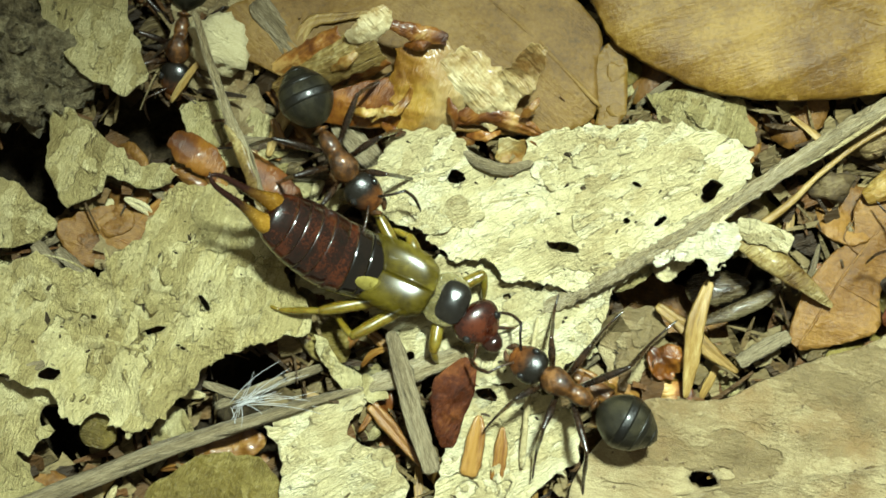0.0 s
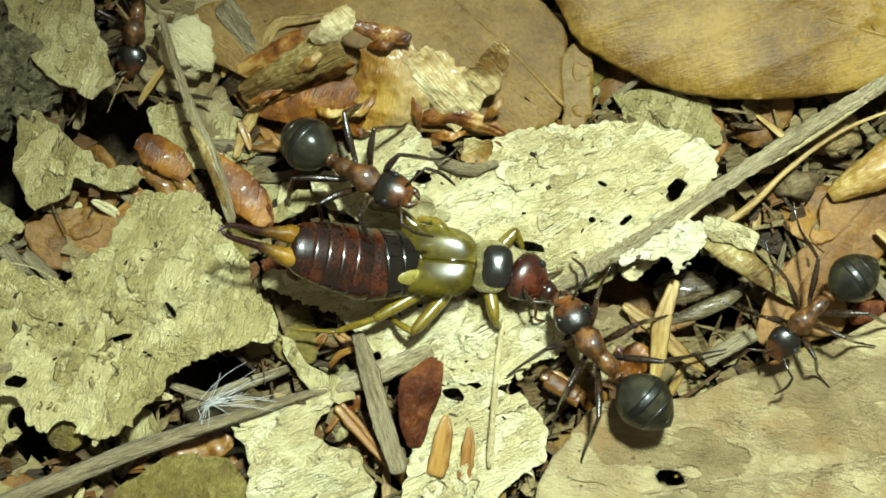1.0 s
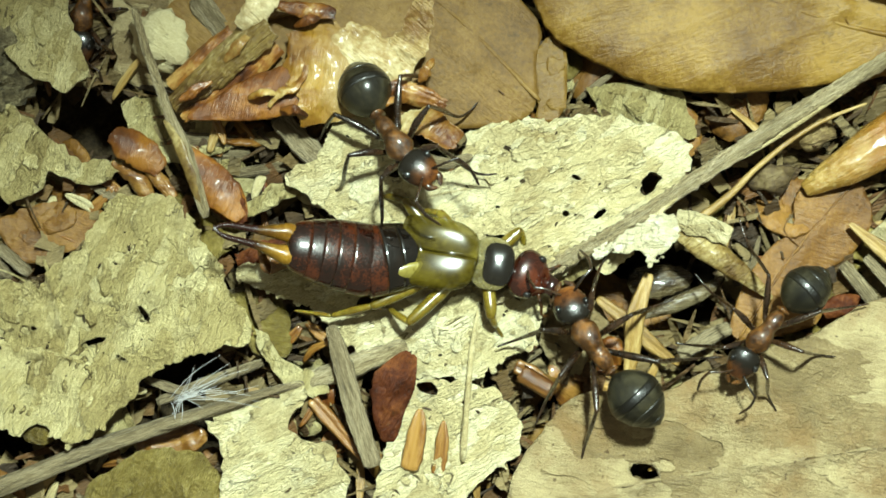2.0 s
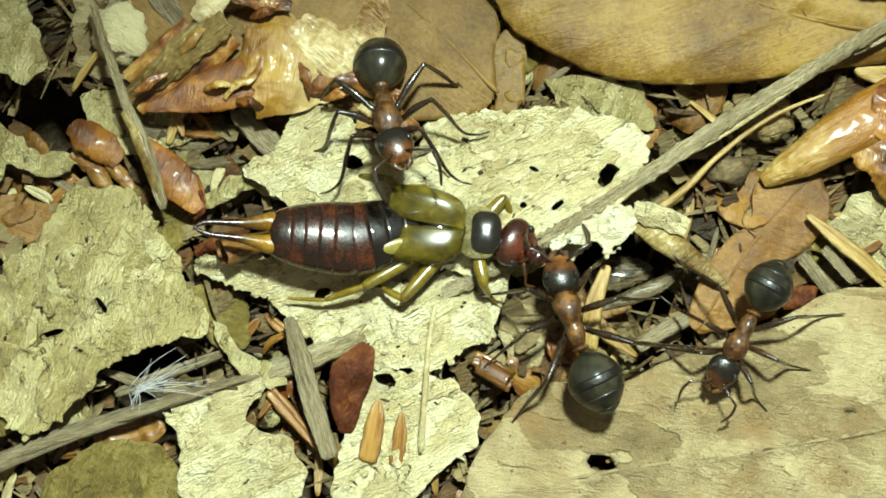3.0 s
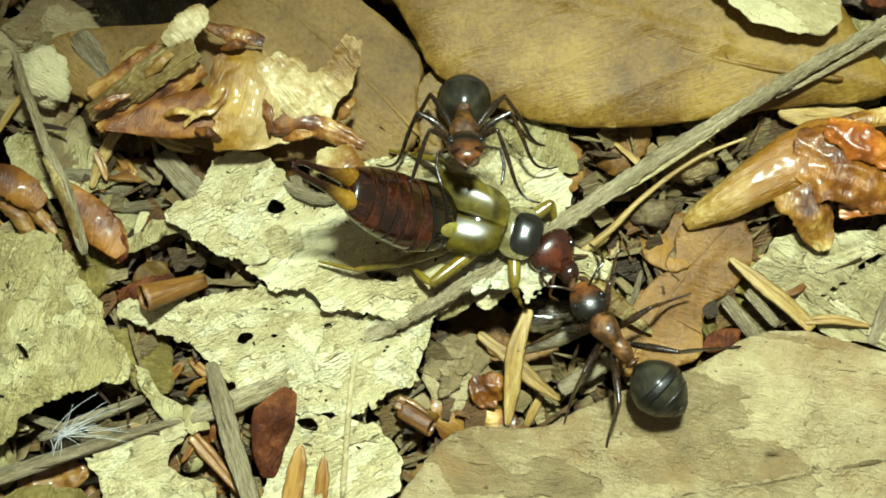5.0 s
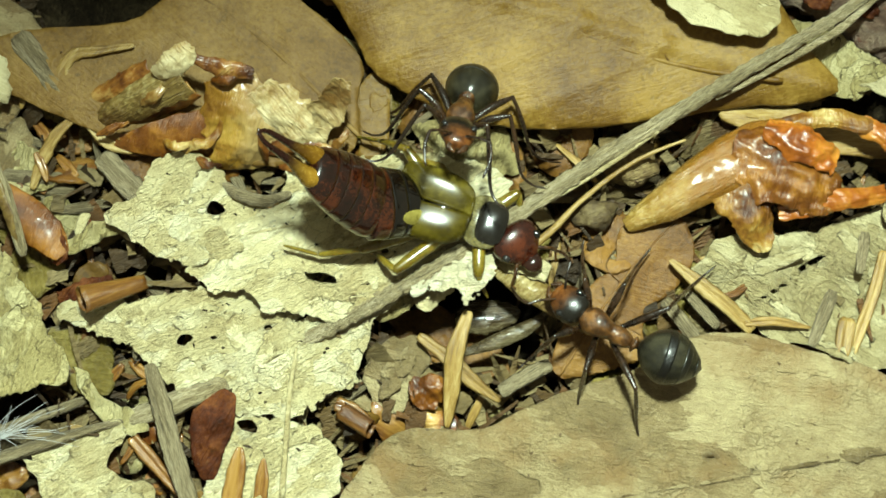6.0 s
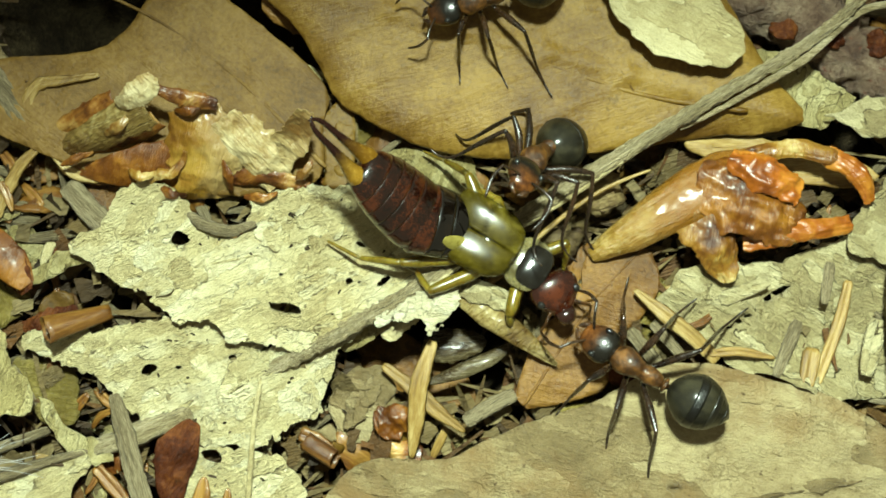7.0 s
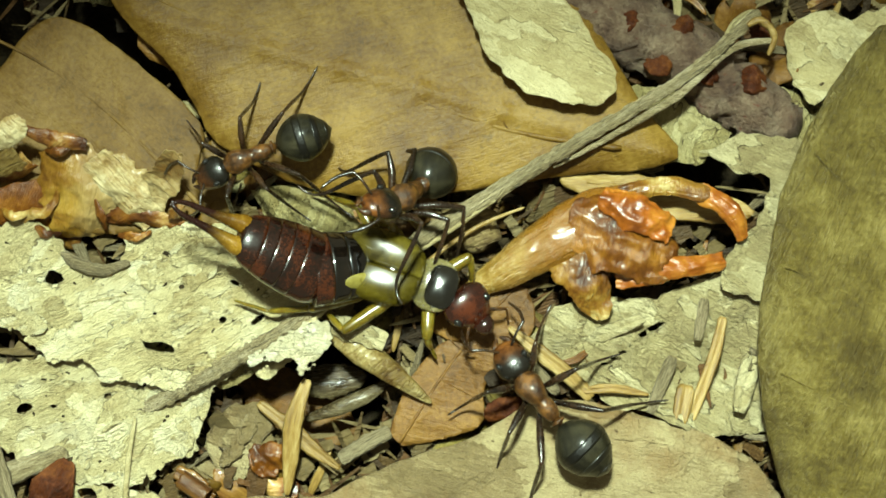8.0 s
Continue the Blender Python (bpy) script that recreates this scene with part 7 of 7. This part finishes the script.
PULLER_BODY = [
    (0.0, 5.57, -6.12, 2.30, 148.61, 0.00),
    (0.5, 6.93, -5.58, 2.30, 142.69, 0.00),
    (1.0, 8.31, -4.69, 2.30, 129.22, 0.00),
    (1.5, 9.00, -4.94, 2.30, 128.76, 0.00),
    (3.0, 10.20, -3.96, 2.30, 106.88, 0.00),
    (3.5, 11.50, -4.04, 2.30, 105.16, 0.00),
    (4.0, 12.92, -3.11, 2.30, 109.13, 0.00),
    (4.2, 13.46, -3.41, 2.30, 109.46, 0.00),
    (5.3, 15.77, -2.85, 2.30, 133.98, 0.00),
    (5.5, 16.12, -2.91, 2.30, 137.26, 0.00),
    (6.0, 17.56, -2.56, 2.30, 149.79, 0.00),
    (6.5, 18.74, -2.72, 2.30, 146.74, 0.00),
    (7.0, 20.37, -2.92, 2.30, 147.52, 0.00),
    (7.5, 20.73, -2.80, 2.30, 134.10, 0.00),
    (8.0, 21.69, -2.48, 2.30, 128.16, 0.00),
]
PULLER_HEAD = [
    (0.0, -2.48),
    (0.5, -23.03),
    (1.0, -14.45),
    (1.5, -16.41),
    (3.0, -13.54),
    (3.5, -9.87),
    (4.0, -7.40),
    (4.2, -12.63),
    (5.3, -14.87),
    (5.5, -18.75),
    (6.0, -15.78),
    (6.5, -20.26),
    (7.0, -7.67),
    (7.5, -15.39),
    (8.0, -9.39),
]
PULLER_GASTER = [
    (0.0, 1.48),
    (0.5, 11.32),
    (1.0, 6.71),
    (1.5, 9.10),
    (3.0, 7.61),
    (3.5, 6.46),
    (4.0, 4.11),
    (4.2, 6.92),
    (5.3, 9.28),
    (5.5, 11.68),
    (6.0, 9.47),
    (6.5, 15.79),
    (7.0, 4.53),
    (7.5, 9.09),
    (8.0, 5.96),
]
UPPER_BODY = [
    (0.0, -3.78, 3.39, 2.40, -57.58, 0.00),
    (0.5, -3.01, 2.58, 2.82, -43.11, 27.30),
    (1.0, -1.51, 2.67, 2.80, -30.80, 25.77),
    (1.5, -0.26, 2.67, 2.90, -41.36, 31.91),
    (1.7, 0.40, 3.28, 2.73, -50.10, 21.53),
    (2.8, 2.20, 4.30, 3.05, -70.69, 41.74),
    (3.0, 2.65, 4.55, 2.92, -78.86, 33.71),
    (3.5, 4.52, 5.14, 3.10, -85.18, 45.19),
    (4.0, 6.42, 5.51, 3.21, -92.98, 52.11),
    (4.2, 8.43, 5.54, 3.26, -85.69, 55.65),
    (5.3, 9.74, 6.16, 3.30, -90.77, 58.00),
    (5.5, 10.44, 6.44, 3.30, -90.81, 58.00),
    (6.0, 11.77, 6.36, 3.30, -105.90, 58.00),
    (6.5, 13.53, 6.58, 3.30, -113.75, 58.00),
    (7.0, 16.37, 5.74, 3.30, -133.60, 58.00),
    (7.5, 16.02, 5.59, 3.30, -133.87, 58.00),
    (8.0, 16.47, 5.86, 3.30, -137.51, 58.00),
]
UPPER_HEAD = [
    (0.0, 12.36),
    (0.5, 2.46),
    (1.0, 8.35),
    (1.5, 10.21),
    (1.7, 12.50),
    (2.8, 16.04),
    (3.0, 9.28),
    (3.5, 14.18),
    (4.0, 22.64),
    (4.2, 26.55),
    (5.3, 0.00),
    (5.5, 24.20),
    (6.0, 8.88),
    (6.5, -1.89),
    (7.0, 17.86),
    (7.5, -14.23),
    (8.0, -27.76),
]
UPPER_GASTER = [
    (0.0, -8.96),
    (0.5, -2.27),
    (1.0, -6.70),
    (1.5, -8.66),
    (1.7, -8.24),
    (2.8, -10.28),
    (3.0, -6.72),
    (3.5, -8.54),
    (4.0, -11.45),
    (4.2, -16.99),
    (5.3, 0.00),
    (5.5, -5.12),
    (6.0, -2.76),
    (6.5, 0.48),
    (7.0, -11.37),
    (7.5, 7.86),
    (8.0, 9.98),
]
RIGHT_BODY = [
    (0.0, 21.78, -0.22, 2.40, -153.86, 0.00),
    (0.5, 19.24, -1.92, 2.40, -148.26, 0.00),
    (1.0, 17.08, -3.37, 2.40, -136.80, 0.00),
    (1.5, 16.35, -4.08, 2.40, -131.56, 0.00),
    (2.8, 16.86, -4.66, 2.40, -125.08, 0.00),
    (3.0, 17.17, -4.96, 2.40, -119.14, 0.00),
    (3.5, 17.94, -7.82, 2.40, -107.78, 0.00),
    (4.0, 18.39, -10.68, 2.40, -102.33, 0.00),
    (4.2, 18.32, -11.64, 2.40, -101.00, 0.00),
    (5.3, 19.56, -16.37, 2.40, -100.00, 0.00),
    (8.0, 19.56, -16.37, 2.40, -100.00, 0.00),
]
RIGHT_HEAD = [
    (0.0, 4.31),
    (0.5, 8.96),
    (1.0, 11.69),
    (1.5, 11.01),
    (2.8, 7.02),
    (3.0, 1.07),
    (3.5, -3.75),
    (4.0, -0.93),
    (4.2, -0.38),
    (5.3, 0.00),
    (8.0, 0.00),
]
RIGHT_GASTER = [
    (0.0, -3.30),
    (0.5, -7.53),
    (1.0, -8.20),
    (1.5, -9.12),
    (2.8, -7.78),
    (3.0, -1.38),
    (3.5, 4.54),
    (4.0, 0.66),
    (4.2, 0.35),
    (5.3, -0.00),
    (8.0, -0.00),
]
TOP_BODY = [
    (0.0, 18.97, 19.94, 2.90, -159.59, 0.00),
    (6.0, 18.97, 19.94, 2.90, -159.59, 0.00),
    (6.5, 15.51, 14.61, 2.90, -162.49, 0.00),
    (7.0, 14.14, 12.50, 2.90, -165.59, 0.00),
    (7.2, 14.00, 12.55, 2.90, -167.22, 0.00),
    (7.5, 13.17, 11.56, 2.90, -166.06, 0.00),
    (8.0, 9.76, 7.54, 2.90, -158.85, 0.00),
]
TOP_HEAD = [
    (0.0, 2.69),
    (6.0, 2.69),
    (6.5, 3.93),
    (7.0, 0.11),
    (7.2, 1.72),
    (7.5, -0.39),
    (8.0, 4.83),
]
TOP_GASTER = [
    (0.0, -2.16),
    (6.0, -2.16),
    (6.5, -3.24),
    (7.0, -0.08),
    (7.2, -1.37),
    (7.5, 0.33),
    (8.0, -4.33),
]
FAR_BODY = [
    (0.0, -11.08, 9.05, -0.80, -99.13, 0.00),
    (0.5, -11.56, 9.25, -0.80, -99.11, 0.00),
    (1.0, -11.59, 9.96, -0.80, -99.13, 0.00),
    (1.5, -12.12, 10.48, -0.80, -99.03, 0.00),
    (3.0, -13.94, 10.02, -0.80, -98.67, 0.00),
    (3.5, -14.29, 10.86, -0.80, -98.46, 0.00),
    (8.0, -14.29, 10.86, -0.80, -98.46, 0.00),
]
FAR_HEAD = [
    (0.0, 2.72),
    (0.5, 2.72),
    (1.0, 2.71),
    (1.5, 2.71),
    (3.0, 2.71),
    (3.5, 2.71),
    (8.0, 2.71),
]
FAR_GASTER = [
    (0.0, -1.43),
    (0.5, -1.43),
    (1.0, -1.43),
    (1.5, -1.43),
    (3.0, -1.43),
    (3.5, -1.43),
    (8.0, -1.43),
]


def parts_of(root, kind):
    return [o for o in root.children if o.name.split(".")[0] == kind]


def key_ant(root, body, heads, gasters, pace):
    walk(root, [(t, mm(x, y, z, 0, 0, yaw) @ pose(0, 0, 0, 0, -pitch, 0)) for t, x, y, z, yaw, pitch in body])
    head, gaster = parts_of(root, "head")[0], parts_of(root, "gaster")[0]
    neck, waist = head.matrix_basis.to_translation(), gaster.matrix_basis.to_translation()
    walk(head, [(t, pose(*neck, 0, 12, yaw)) for t, yaw in heads])
    walk(gaster, [(t, pose(*waist, 0, 0, yaw)) for t, yaw in gasters])
    for i, leg in enumerate(parts_of(root, "leg")):
        rest = leg.matrix_basis.copy()
        rows = []
        for k in range(33):
            t = k * 0.25
            swing = pace * math.sin(2 * math.pi * (t * 1.3 + 0.5 * ((i // 2 + i) % 2)) + i)
            rows.append((t, rest @ pose(0, 0, 0, 0, 0, swing)))
        walk(leg, rows)


def motions():
    walk(EARWIG, [(t, mm(x, y, z, 0, 0, yaw) @ pose(0, 0, 0, -4, pitch, 0)) for t, x, y, z, yaw, pitch in EARWIG_BODY])
    walk(parts_of(EARWIG, "abdomen")[0], [(t, mm(-2.9, 0, -0.3, 0, pitch, yaw)) for t, yaw, pitch, *_ in EARWIG_ABDOMEN])
    walk(parts_of(EARWIG, "tail")[0], [(t, mm(-2.9, 0, -0.3, 0, pitch, yaw) @ mm(-2.4, 0, 0, 0, lift, bend)) for t, yaw, pitch, bend, lift in EARWIG_ABDOMEN])
    walk(parts_of(EARWIG, "head")[0], [(t, mm(0.95, 0, -0.1, 0, 10, yaw)) for t, yaw in EARWIG_HEAD])
    # one wing case is pulled aside and up about its front corner
    hinge = mm(-0.75, 0.25, 0.35)
    walk(parts_of(EARWIG, "lifted_wing_case")[0], [(t, hinge @ pose(0, 0, 0, lift, 0, -out) @ hinge.inverted()) for t, out, lift in ((0.0, 0, 0), (1.7, 0, 0), (2.8, 6, 6), (3.5, 7, 8), (4.2, 6, 6), (5.3, 4, 5), (7.0, 2, 3), (8.0, 1, 1))])
    # the crumbling leaf is tugged at first, the amber bracts are dragged aside later
    walk(CRUMBLING, [(t, mm(0, y, 0)) for t, y in ((0.0, 0.66), (0.5, 0.54), (1.0, 0.42), (1.5, 0.0), (8.0, 0.0))])
    heap = mm(-3.0, 7.2, 0.6)
    for bract in BRACTS:
        walk(bract, [(t, mm(x, y, z) @ heap @ pose(0, 0, 0, tilt, 0, turn) @ heap.inverted()) for t, x, y, z, tilt, turn in ((0.0, 2.0, -0.2, 0, 28, -8), (1.5, 1.9, -0.2, 0, 26, -8), (1.7, 0.2, 0, 0, 0, 0), (2.8, 0, 0, 0, 0, 0), (4.2, 0, 0, 0, 0, 0), (4.8, 1.4, 0.2, 0.8, -4, -4), (5.3, 3.0, 0.4, 1.8, 6, -10), (5.5, 3.8, 0.2, 0.8, 20, -10), (6.0, 4.3, -0.2, 0, 32, -8), (8.0, 4.3, -0.2, 0, 32, -8))])
    key_ant(PULLER, PULLER_BODY, PULLER_HEAD, PULLER_GASTER, 7)
    key_ant(UPPER, UPPER_BODY, UPPER_HEAD, UPPER_GASTER, 8)
    key_ant(RIGHT, RIGHT_BODY, RIGHT_HEAD, RIGHT_GASTER, 12)
    key_ant(TOP, TOP_BODY, TOP_HEAD, TOP_GASTER, 14)
    key_ant(FAR, FAR_BODY, FAR_HEAD, FAR_GASTER, 8)


motions()
